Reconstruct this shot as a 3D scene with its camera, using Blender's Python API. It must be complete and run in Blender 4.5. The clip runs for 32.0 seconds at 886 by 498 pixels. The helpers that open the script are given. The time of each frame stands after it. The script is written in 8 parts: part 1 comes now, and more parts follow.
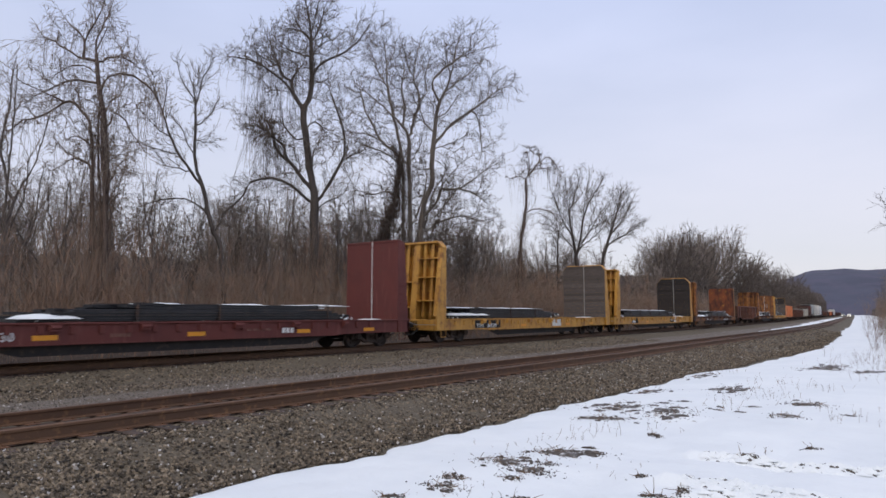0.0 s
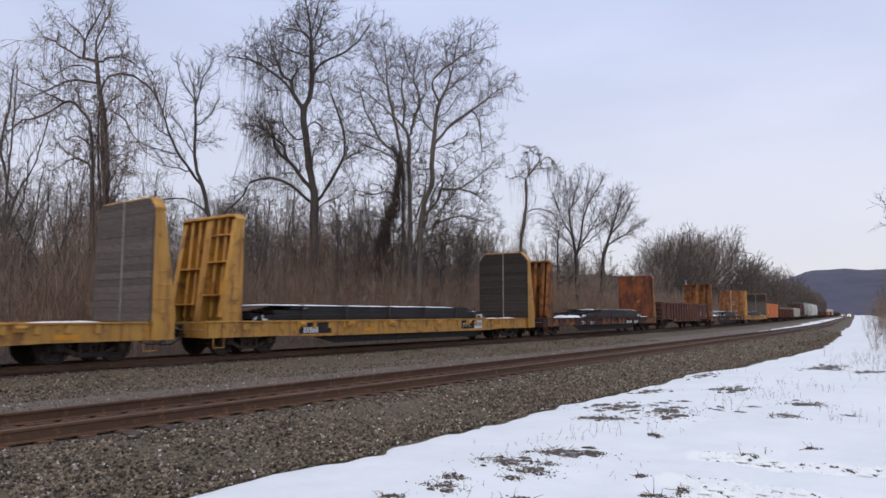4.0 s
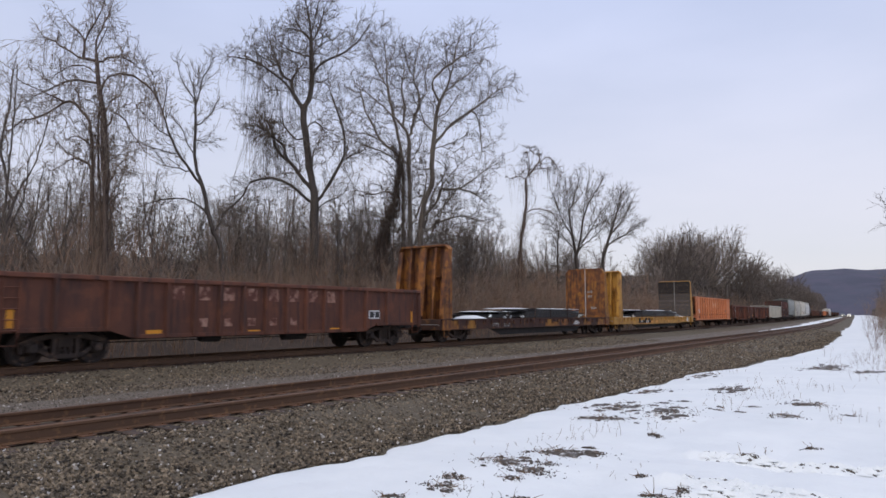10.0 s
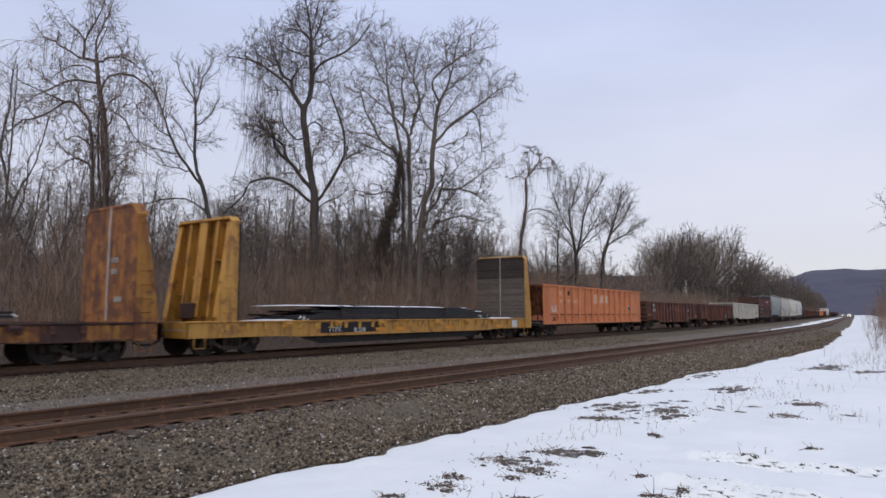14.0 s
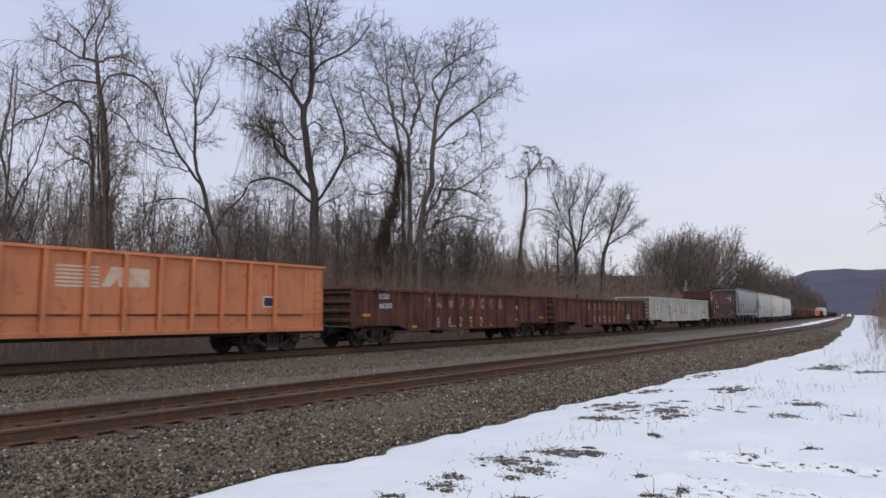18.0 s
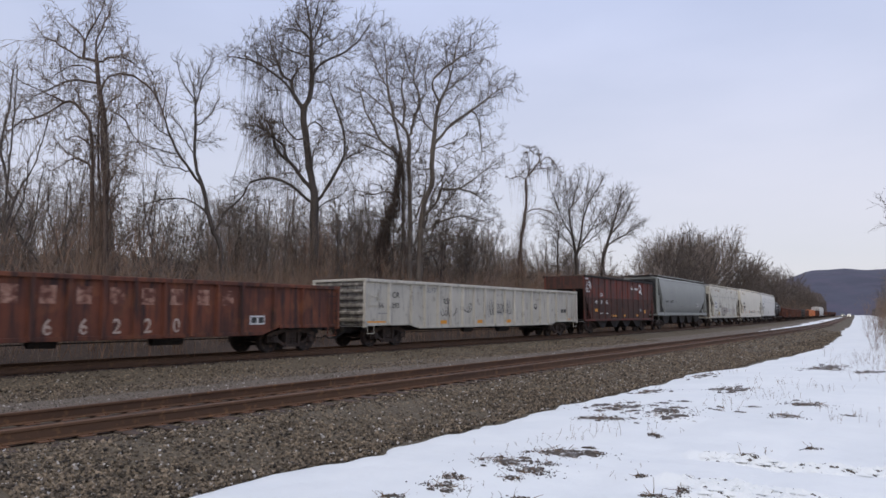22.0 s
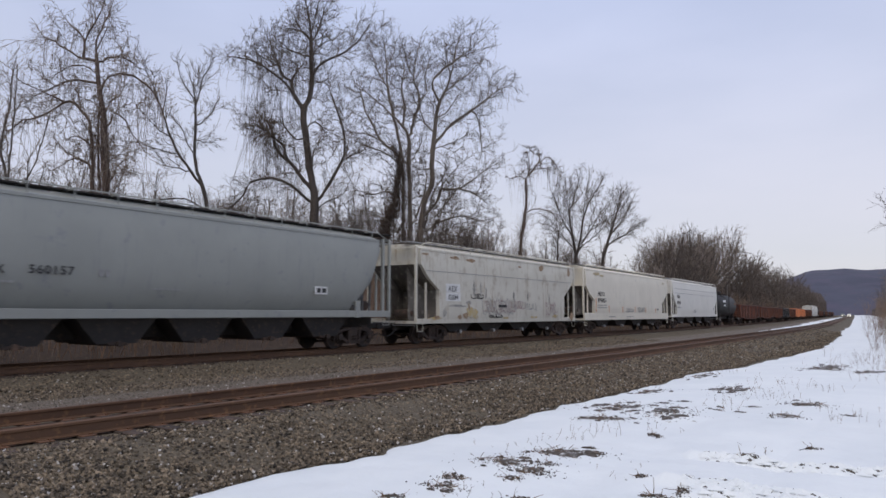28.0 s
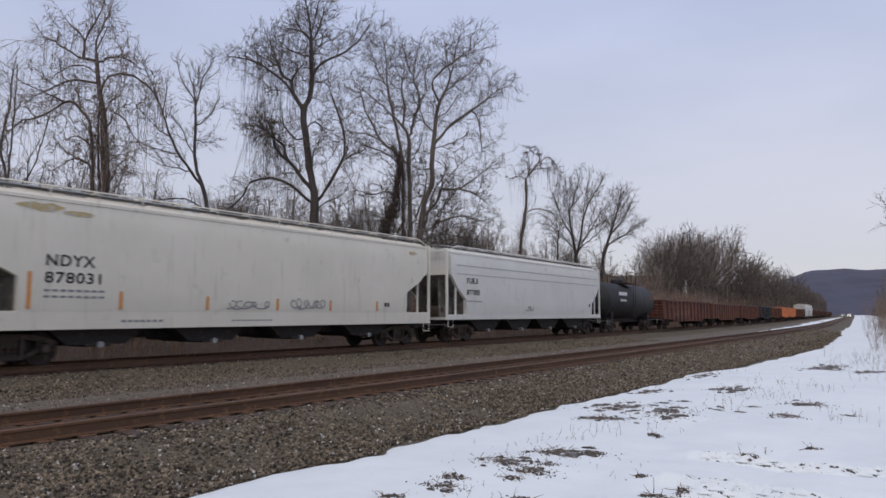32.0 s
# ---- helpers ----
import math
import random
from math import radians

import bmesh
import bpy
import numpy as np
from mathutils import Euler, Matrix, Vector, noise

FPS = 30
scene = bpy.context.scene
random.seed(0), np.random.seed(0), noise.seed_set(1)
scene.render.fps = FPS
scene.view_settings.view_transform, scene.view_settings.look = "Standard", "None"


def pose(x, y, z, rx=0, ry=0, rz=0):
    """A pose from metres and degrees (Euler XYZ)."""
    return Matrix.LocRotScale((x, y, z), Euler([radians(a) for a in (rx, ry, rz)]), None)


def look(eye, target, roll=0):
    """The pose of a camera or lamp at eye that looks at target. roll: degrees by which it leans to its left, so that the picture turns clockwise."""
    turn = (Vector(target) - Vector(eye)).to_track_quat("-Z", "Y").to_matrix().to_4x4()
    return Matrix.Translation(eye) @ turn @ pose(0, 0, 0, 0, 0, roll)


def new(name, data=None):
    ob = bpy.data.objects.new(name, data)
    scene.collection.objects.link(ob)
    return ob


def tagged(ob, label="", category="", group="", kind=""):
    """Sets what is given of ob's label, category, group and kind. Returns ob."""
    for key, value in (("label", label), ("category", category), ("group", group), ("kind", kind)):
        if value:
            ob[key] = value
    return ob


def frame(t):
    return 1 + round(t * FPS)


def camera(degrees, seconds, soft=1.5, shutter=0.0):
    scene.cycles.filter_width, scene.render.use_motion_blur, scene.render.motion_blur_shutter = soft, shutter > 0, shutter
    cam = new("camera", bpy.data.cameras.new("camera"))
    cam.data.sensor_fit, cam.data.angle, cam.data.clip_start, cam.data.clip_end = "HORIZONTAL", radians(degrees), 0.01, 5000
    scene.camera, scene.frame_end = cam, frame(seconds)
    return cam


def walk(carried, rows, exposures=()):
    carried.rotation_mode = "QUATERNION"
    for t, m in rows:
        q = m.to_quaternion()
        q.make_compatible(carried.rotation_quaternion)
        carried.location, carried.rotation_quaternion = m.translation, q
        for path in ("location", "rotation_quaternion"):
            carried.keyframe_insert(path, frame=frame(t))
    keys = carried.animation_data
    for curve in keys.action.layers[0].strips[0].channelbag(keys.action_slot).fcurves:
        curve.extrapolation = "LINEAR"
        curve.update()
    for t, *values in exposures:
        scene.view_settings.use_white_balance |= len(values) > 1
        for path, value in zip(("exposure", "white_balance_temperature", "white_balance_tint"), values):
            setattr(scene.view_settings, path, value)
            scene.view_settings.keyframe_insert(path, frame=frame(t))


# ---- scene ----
import itertools

SECONDS = 32.0
EYE = 1.351          # eye height over the rail tops
cam = camera(66.3, SECONDS, soft=1.6, shutter=0.3)
walk(cam, [(0.0, pose(0, 0, EYE, 95.48, 0, 35.66)), (SECONDS, pose(0, 0, EYE, 95.48, 0, 35.66))],
     exposures=[(0.0, 0.15), (10.0, 0.13), (17.0, 0.08), (24.0, 0.07), (28.0, 0.03), (30.5, -0.04), (SECONDS, -0.10)])

# ---- light: a thin bright overcast ----
SUN_EL, SUN_AZ = radians(60), radians(167)
world = bpy.data.worlds.new("world")
scene.world = world
world.use_nodes = True
wn, wl = world.node_tree.nodes, world.node_tree.links
wn.clear()
w_out, w_bg = wn.new("ShaderNodeOutputWorld"), wn.new("ShaderNodeBackground")
w_sky = wn.new("ShaderNodeTexSky")
w_sky.sky_type, w_sky.sun_disc = "NISHITA", False
w_sky.sun_elevation, w_sky.sun_rotation = SUN_EL, SUN_AZ
w_sky.air_density, w_sky.dust_density, w_sky.ozone_density = 1.0, 1.5, 1.5
w_co, w_map = wn.new("ShaderNodeTexCoord"), wn.new("ShaderNodeMapping")
w_map.inputs["Scale"].default_value = (1.0, 1.0, 3.2)
w_noise = wn.new("ShaderNodeTexNoise")
w_noise.inputs["Scale"].default_value, w_noise.inputs["Detail"].default_value = 1.6, 5.0
w_ramp = wn.new("ShaderNodeValToRGB")
w_ramp.color_ramp.elements[0].position, w_ramp.color_ramp.elements[0].color = 0.30, (0.70, 0.70, 0.70, 1)
w_ramp.color_ramp.elements[1].position, w_ramp.color_ramp.elements[1].color = 0.70, (0.94, 0.94, 0.94, 1)
w_grad, w_gramp = wn.new("ShaderNodeSeparateXYZ"), wn.new("ShaderNodeValToRGB")
w_gramp.color_ramp.elements[0].position, w_gramp.color_ramp.elements[0].color = 0.0, (7.72, 7.55, 7.94, 1)
w_gramp.color_ramp.elements[1].position, w_gramp.color_ramp.elements[1].color = 0.55, (5.65, 6.55, 9.5, 1)
w_mix = wn.new("ShaderNodeMix")
w_mix.data_type = "RGBA"
wl.new(w_co.outputs["Generated"], w_map.inputs["Vector"])
wl.new(w_map.outputs["Vector"], w_noise.inputs["Vector"])
wl.new(w_noise.outputs["Fac"], w_ramp.inputs["Fac"])
wl.new(w_co.outputs["Generated"], w_grad.inputs["Vector"])
wl.new(w_grad.outputs["Z"], w_gramp.inputs["Fac"])
wl.new(w_ramp.outputs["Color"], w_mix.inputs["Factor"])
wl.new(w_sky.outputs["Color"], w_mix.inputs["A"])
wl.new(w_gramp.outputs["Color"], w_mix.inputs["B"])
wl.new(w_mix.outputs["Result"], w_bg.inputs["Color"])
w_bg.inputs["Strength"].default_value = 0.1
wl.new(w_bg.outputs["Background"], w_out.inputs["Surface"])
sun = new("sun", bpy.data.lights.new("sun", "SUN"))
sun.data.energy, sun.data.angle, sun.data.color = 1.25, radians(40), (1.0, 0.86, 0.63)
sun.matrix_world = look((10, -45, 80), (0, 0, 0))


# ---- the line: a straight, then a left-hand curve, then straight ----
NEAR_OFF = 10.21     # the near track's offset from the far one
LAT, BEND_AT, BEND_LEN, BEND_R = -19.85, 16.2, 120.0, 1552.0


def track(s, off=0.0):
    """Place and heading on the far track, s metres along, off metres towards the camera's side."""
    th = min(max(s - BEND_AT, 0), BEND_LEN) / BEND_R
    w = max(s - BEND_AT - BEND_LEN, 0)
    x = LAT - BEND_R * (1 - math.cos(th)) + off * math.cos(th) - w * math.sin(th)
    y = min(s, BEND_AT) + BEND_R * math.sin(th) + off * math.sin(th) + w * math.cos(th)
    return x, y, th


def travelled(t):
    """How far the train has come at t seconds, counted from 16 s."""
    return 8.782 * (t - 16) + 0.0161 * (t - 16) ** 2 / 2


# ---- materials ----
def material(name, c1, c2, scale=3.0, c3=None, scale3=8.0, cut3=0.60, soft3=0.06, rough=0.75, metal=0.0, bump=0.2,
             bump_scale=60.0, stretch=(1, 1, 1), c4=None, stretch4=(1, 1, 0.12), scale4=5.0, cut4=0.58, rand=0.0, island=0.0):
    """A weathered surface: two tones, patches (c3), streaks (c4), fine relief, and a tone of its own for each object or island."""
    m = bpy.data.materials.new(name)
    m.use_nodes = True
    n, l = m.node_tree.nodes, m.node_tree.links
    b = n["Principled BSDF"]
    co = n.new("ShaderNodeTexCoord")

    def noise_at(sc, st, detail=6.0):
        mp, nz = n.new("ShaderNodeMapping"), n.new("ShaderNodeTexNoise")
        mp.inputs["Scale"].default_value = st
        nz.inputs["Scale"].default_value, nz.inputs["Detail"].default_value = sc, detail
        nz.inputs["Roughness"].default_value = 0.6
        l.new(co.outputs["Object"], mp.inputs["Vector"])
        l.new(mp.outputs["Vector"], nz.inputs["Vector"])
        return nz.outputs["Fac"]

    def ramp(fac, lo, hi):
        r = n.new("ShaderNodeMapRange")
        r.inputs["From Min"].default_value, r.inputs["From Max"].default_value = lo, hi
        l.new(fac, r.inputs["Value"])
        return r.outputs["Result"]

    def mix(fac, a, c):
        x = n.new("ShaderNodeMix")
        x.data_type = "RGBA"
        l.new(fac, x.inputs["Factor"])
        if isinstance(a, tuple):
            x.inputs["A"].default_value = (*a, 1)
        else:
            l.new(a, x.inputs["A"])
        x.inputs["B"].default_value = (*c, 1)
        return x.outputs["Result"]

    col = mix(ramp(noise_at(scale, stretch), 0.35, 0.65), c1, c2)
    if c3:
        col = mix(ramp(noise_at(scale3, (1, 1, 1), 8.0), cut3 - soft3, cut3 + soft3), col, c3)
    if c4:
        col = mix(ramp(noise_at(scale4, stretch4, 4.0), cut4 - 0.08, cut4 + 0.12), col, c4)
    if rand or island:
        h = n.new("ShaderNodeHueSaturation")
        src = n.new("ShaderNodeObjectInfo").outputs["Random"] if rand else n.new("ShaderNodeNewGeometry").outputs["Random Per Island"]
        r = n.new("ShaderNodeMapRange")
        r.inputs["To Min"].default_value, r.inputs["To Max"].default_value = 1 - (rand or island), 1 + (rand or island)
        l.new(src, r.inputs["Value"])
        l.new(r.outputs["Result"], h.inputs["Value"])
        l.new(col, h.inputs["Color"])
        col = h.outputs["Color"]
    l.new(col, b.inputs["Base Color"])
    b.inputs["Roughness"].default_value, b.inputs["Metallic"].default_value = rough, metal
    if bump:
        bp = n.new("ShaderNodeBump")
        bp.inputs["Strength"].default_value, bp.inputs["Distance"].default_value = bump, 0.02
        l.new(noise_at(bump_scale, (1, 1, 1)), bp.inputs["Height"])
        l.new(bp.outputs["Normal"], b.inputs["Normal"])
    return m


RUST = (0.16, 0.055, 0.022)
DARK_RUST = (0.055, 0.024, 0.015)
GRIME = (0.045, 0.038, 0.034)
MAT = {
    "snow": material("snow", (0.765, 0.79, 0.785), (0.70, 0.73, 0.735), 0.7, rough=0.6, bump=0.9, bump_scale=6),
    "gravel": material("gravel", (0.118, 0.094, 0.060), (0.066, 0.052, 0.034), 14, (0.19, 0.16, 0.13), 30, 0.64, bump=1.0, bump_scale=22, rough=0.95),
    "fine_gravel": material("fine_gravel", (0.132, 0.108, 0.082), (0.09, 0.072, 0.054), 16, (0.24, 0.20, 0.17), 40, 0.58, bump=1.0, bump_scale=45, rough=0.95),
    "stone": material("stone", (0.180, 0.140, 0.096), (0.084, 0.065, 0.045), 5, bump=0.4, bump_scale=80, rough=0.9, island=0.85),
    "brown_stone": material("brown_stone", (0.085, 0.056, 0.039), (0.046, 0.032, 0.024), 5, bump=0.4, bump_scale=80, rough=0.95, island=0.6),
    "strip_stone": material("strip_stone", (0.168, 0.140, 0.107), (0.095, 0.077, 0.058), 5, bump=0.3, bump_scale=80, rough=0.9, island=0.55),
    "rusty_gravel": material("rusty_gravel", (0.095, 0.051, 0.029), (0.062, 0.036, 0.023), 4, (0.14, 0.072, 0.04), 9, 0.58, bump=1.0, bump_scale=30, rough=0.95),
    "litter": material("litter", (0.056, 0.036, 0.026), (0.034, 0.023, 0.018), 2.5, (0.11, 0.08, 0.055), 9, 0.6, bump=1.0, bump_scale=14, rough=1.0),
    "rail": material("rail", (0.118, 0.058, 0.027), (0.082, 0.041, 0.021), 3, (0.19, 0.095, 0.040), 7, 0.62, bump=0.2, rough=0.7, stretch=(1, 0.2, 1)),
    "rail_top": material("rail_top", (0.16, 0.12, 0.10), (0.10, 0.07, 0.055), 3, bump=0.1, rough=0.45, metal=0.5),
    "tie": material("tie", (0.065, 0.043, 0.032), (0.04, 0.028, 0.022), 6, (0.11, 0.068, 0.042), 12, 0.6, stretch=(0.3, 6, 6), bump=0.6, rough=0.95, rand=0.3),
    "rust_plate": material("rust_plate", (0.15, 0.072, 0.036), (0.10, 0.048, 0.026), 6, bump=0.3, rough=0.9),
    "bark": material("bark", (0.088, 0.071, 0.060), (0.050, 0.041, 0.035), 3, stretch=(1, 1, 0.2), bump=0.9, bump_scale=25, rough=0.95),
    "pale_bark": material("pale_bark", (0.21, 0.175, 0.145), (0.125, 0.102, 0.086), 2, stretch=(1, 1, 0.2), bump=0.8, bump_scale=25, rough=0.95),
    "grey_bark": material("grey_bark", (0.15, 0.125, 0.108), (0.092, 0.076, 0.066), 3, stretch=(1, 1, 0.2), bump=0.6, bump_scale=25, rough=0.95),
    "vine_bark": material("vine_bark", (0.165, 0.118, 0.093), (0.092, 0.066, 0.053), 3, stretch=(1, 1, 0.2), bump=0.9, bump_scale=25, rough=0.95),
    "climber": material("climber", (0.115, 0.082, 0.066), (0.068, 0.051, 0.043), 1.5, bump=0, rough=0.95, island=0.3),
    "twig": material("twig", (0.135, 0.107, 0.088), (0.088, 0.069, 0.057), 0.5, bump=0, rough=0.95),
    "pale_twig": material("pale_twig", (0.27, 0.22, 0.185), (0.19, 0.15, 0.125), 0.5, bump=0, rough=0.95),
    "brush": material("brush", (0.235, 0.142, 0.094), (0.145, 0.102, 0.076), 0.35, (0.20, 0.162, 0.128), 0.6, 0.55, bump=0, rough=0.95, island=0.25),
    "far_wood": material("far_wood", (0.085, 0.062, 0.050), (0.055, 0.043, 0.037), 0.25, (0.105, 0.07, 0.052), 0.5, 0.58, stretch=(1, 1, 0.25), bump=1.0, bump_scale=2, rough=1.0),
    # blue-violet tones carry the distance haze in the ridge's own colour
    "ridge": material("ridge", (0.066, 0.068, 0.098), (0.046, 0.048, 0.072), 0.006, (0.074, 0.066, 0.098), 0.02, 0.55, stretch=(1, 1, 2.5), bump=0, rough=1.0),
    "weed": material("weed", (0.22, 0.15, 0.09), (0.14, 0.09, 0.06), 3, bump=0, rough=0.95, island=0.3),
    "soil": material("soil", (0.10, 0.085, 0.072), (0.06, 0.05, 0.042), 9, (0.55, 0.55, 0.56), 14, 0.60, bump=1.0, bump_scale=20, rough=1.0),
    "soil_dark": material("soil_dark", (0.085, 0.07, 0.058), (0.05, 0.042, 0.036), 9, bump=0.4, rough=1.0),
    "yellow": material("yellow", (0.56, 0.295, 0.055), (0.46, 0.23, 0.04), 1.2, (0.24, 0.105, 0.03), 2.4, 0.60, c4=(0.28, 0.125, 0.035), cut4=0.585, rough=0.6),
    "rusty_yellow": material("rusty_yellow", (0.40, 0.19, 0.028), (0.30, 0.12, 0.022), 1.5, RUST, 1.8, 0.54, c4=(0.13, 0.05, 0.02), cut4=0.56, rough=0.75),
    "very_rusty": material("very_rusty", (0.23, 0.062, 0.018), (0.095, 0.029, 0.015), 1.3, (0.36, 0.15, 0.024), 2.6, 0.62, c4=(0.045, 0.018, 0.013), cut4=0.52, scale4=1.7, stretch4=(1, 1, 0.4), rough=0.85),
    "orange_steel": material("orange_steel", (0.35, 0.142, 0.025), (0.25, 0.088, 0.022), 2.0, (0.14, 0.05, 0.02), 2.4, 0.53, c4=(0.06, 0.026, 0.016), cut4=0.54, rough=0.75),
    "oxide": material("oxide", (0.122, 0.026, 0.019), (0.10, 0.022, 0.017), 1.0, (0.10, 0.03, 0.022), 3.0, 0.64, c4=(0.17, 0.05, 0.04), cut4=0.64, rough=0.7),
    "wood_face": material("wood_face", (0.036, 0.027, 0.022), (0.022, 0.017, 0.015), 3, (0.060, 0.045, 0.037), 5, 0.64, stretch=(1, 1, 8), bump=0.5, rough=0.9, rand=0.35),
    "grey_plank": material("grey_plank", (0.125, 0.10, 0.085), (0.075, 0.06, 0.052), 3, (0.05, 0.04, 0.035), 5, 0.64, stretch=(1, 1, 8), bump=0.5, rough=0.9, rand=0.25),
    "deck": material("deck", (0.11, 0.085, 0.07), (0.07, 0.055, 0.045), 4, stretch=(0.4, 5, 1), bump=0.5, rough=0.95),
    "black_steel": material("black_steel", (0.016, 0.016, 0.018), (0.010, 0.010, 0.012), 2, (0.035, 0.03, 0.027), 6, 0.64, rough=0.45, bump=0.1),
    "plate": material("plate", (0.020, 0.020, 0.023), (0.009, 0.009, 0.010), 1.2, (0.045, 0.036, 0.032), 5, 0.62, rough=0.5, metal=0.0, bump=0.1, rand=0.6),
    "frame_black": material("frame_black", (0.022, 0.019, 0.018), (0.014, 0.012, 0.011), 3, (0.05, 0.034, 0.026), 6, 0.60, rough=0.85),
    "truck_iron": material("truck_iron", (0.062, 0.042, 0.032), (0.032, 0.023, 0.019), 3, (0.11, 0.064, 0.042), 5, 0.60, rough=0.85, rand=0.2),
    "wheel_iron": material("wheel_iron", (0.040, 0.027, 0.022), (0.022, 0.016, 0.014), 3, (0.095, 0.056, 0.038), 6, 0.6, rough=0.7),
    "tread": material("tread", (0.30, 0.28, 0.26), (0.20, 0.18, 0.17), 3, rough=0.35, metal=0.8, bump=0),
    "brown_gondola": material("brown_gondola", (0.14, 0.05, 0.028), (0.10, 0.038, 0.024), 1.2, (0.165, 0.058, 0.030), 1.6, 0.57, c4=(0.05, 0.026, 0.022), cut4=0.58, rough=0.8, rand=0.2),
    "red_gondola": material("red_gondola", (0.160, 0.048, 0.024), (0.100, 0.034, 0.021), 0.9, (0.195, 0.068, 0.031), 1.5, 0.58, c4=(0.04, 0.020, 0.017), cut4=0.53, rough=0.8, rand=0.22),
    "grey_white": material("grey_white", (0.56, 0.53, 0.455), (0.49, 0.46, 0.39), 0.9, (0.30, 0.275, 0.235), 2.2, 0.64, c4=(0.27, 0.25, 0.225), cut4=0.62, rough=0.7, rand=0.08),
    "ns_orange": material("ns_orange", (0.72, 0.255, 0.10), (0.62, 0.215, 0.083), 1.0, (0.50, 0.17, 0.07), 2.2, 0.63, c4=(0.50, 0.17, 0.075), cut4=0.61, rough=0.65, rand=0.07),
    "hopper_red": material("hopper_red", (0.165, 0.034, 0.019), (0.105, 0.027, 0.019), 0.8, (0.075, 0.034, 0.026), 1.1, 0.55, c4=(0.06, 0.032, 0.027), cut4=0.52, rough=0.75, rand=0.12),
    "grey_hopper": material("grey_hopper", (0.285, 0.295, 0.272), (0.255, 0.265, 0.245), 0.6, (0.20, 0.21, 0.22), 2.2, 0.66, c4=(0.225, 0.235, 0.23), cut4=0.66, rough=0.45, bump=0.06),
    "worn_white": material("worn_white", (0.59, 0.565, 0.485), (0.52, 0.495, 0.42), 0.7, (0.42, 0.375, 0.30), 1.4, 0.62, c4=(0.37, 0.30, 0.21), cut4=0.64, rough=0.6, bump=0.06),
    "cream": material("cream", (0.73, 0.68, 0.57), (0.67, 0.625, 0.52), 0.5, (0.50, 0.47, 0.40), 1.6, 0.68, c4=(0.56, 0.52, 0.43), cut4=0.66, rough=0.5, bump=0.05),
    "white_hopper": material("white_hopper", (0.72, 0.70, 0.64), (0.67, 0.65, 0.59), 0.5, (0.50, 0.49, 0.46), 1.6, 0.67, c4=(0.52, 0.51, 0.48), cut4=0.67, rough=0.5, bump=0.05),
    "tank_black": material("tank_black", (0.020, 0.019, 0.019), (0.013, 0.012, 0.012), 0.8, (0.06, 0.05, 0.045), 2, 0.64, rough=0.68, bump=0.05),
    # dark grey: shade of the recessed hopper end, with some staining, as colour
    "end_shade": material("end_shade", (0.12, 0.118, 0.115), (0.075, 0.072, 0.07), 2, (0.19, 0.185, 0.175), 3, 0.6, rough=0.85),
    # brown-grey holds both the grime and the shade under hopper ends
    "end_grime_shade": material("end_grime_shade", (0.15, 0.135, 0.118), (0.09, 0.079, 0.068), 2, (0.25, 0.225, 0.195), 4, 0.6, rough=0.9),
    "worn_strap": material("worn_strap", (0.40, 0.385, 0.35), (0.24, 0.22, 0.20), 5, rough=0.8, bump=0),
    "rust_stain": material("rust_stain", (0.30, 0.20, 0.12), (0.24, 0.15, 0.085), 6, (0.42, 0.35, 0.26), 9, 0.55, rough=0.9, bump=0.1),
    "soot": material("soot", (0.30, 0.29, 0.26), (0.20, 0.19, 0.17), 3, (0.40, 0.385, 0.34), 5, 0.5, rough=0.85, bump=0, stretch=(1, 1, 0.3)),
    "ochre_stain": material("ochre_stain", (0.50, 0.36, 0.12), (0.44, 0.36, 0.22), 5, (0.47, 0.44, 0.36), 7, 0.52, rough=0.85, bump=0),
    "end_dust": material("end_dust", (0.26, 0.24, 0.205), (0.13, 0.115, 0.10), 1.6, (0.42, 0.40, 0.35), 2.4, 0.60, c4=(0.08, 0.07, 0.062), cut4=0.55, rough=0.85),
    "dusty_brown": material("dusty_brown", (0.075, 0.040, 0.028), (0.045, 0.026, 0.020), 1.6, (0.12, 0.055, 0.035), 2.4, 0.60, c4=(0.03, 0.02, 0.017), cut4=0.56, rough=0.85),
    "orange_grime": material("orange_grime", (0.40, 0.135, 0.055), (0.19, 0.065, 0.032), 1.6, (0.08, 0.036, 0.024), 2.4, 0.56, rough=0.85),
    "hopper_soot": material("hopper_soot", (0.060, 0.029, 0.022), (0.042, 0.023, 0.018), 1.2, (0.085, 0.035, 0.025), 1.6, 0.58, c4=(0.10, 0.032, 0.022), cut4=0.60, rough=0.85),
    "galv": material("galv", (0.36, 0.36, 0.36), (0.26, 0.26, 0.26), 3, (0.18, 0.13, 0.10), 6, 0.68, rough=0.5, metal=0.4),
    "white_paint": material("white_paint", (0.72, 0.72, 0.70), (0.60, 0.60, 0.58), 4, (0.45, 0.42, 0.40), 9, 0.66, rough=0.6, bump=0),
    "faded_paint": material("faded_paint", (0.20, 0.10, 0.07), (0.13, 0.05, 0.035), 3, (0.10, 0.035, 0.025), 5, 0.50, rough=0.7, bump=0),
    "worn_paint": material("worn_paint", (0.52, 0.43, 0.36), (0.38, 0.25, 0.19), 3, (0.16, 0.06, 0.04), 7, 0.60, rough=0.7, bump=0),
    "worn_mark": material("worn_mark", (0.442, 0.260, 0.189), (0.260, 0.117, 0.078), 5, (0.115, 0.038, 0.024), 4, 0.49, rough=0.75, bump=0),
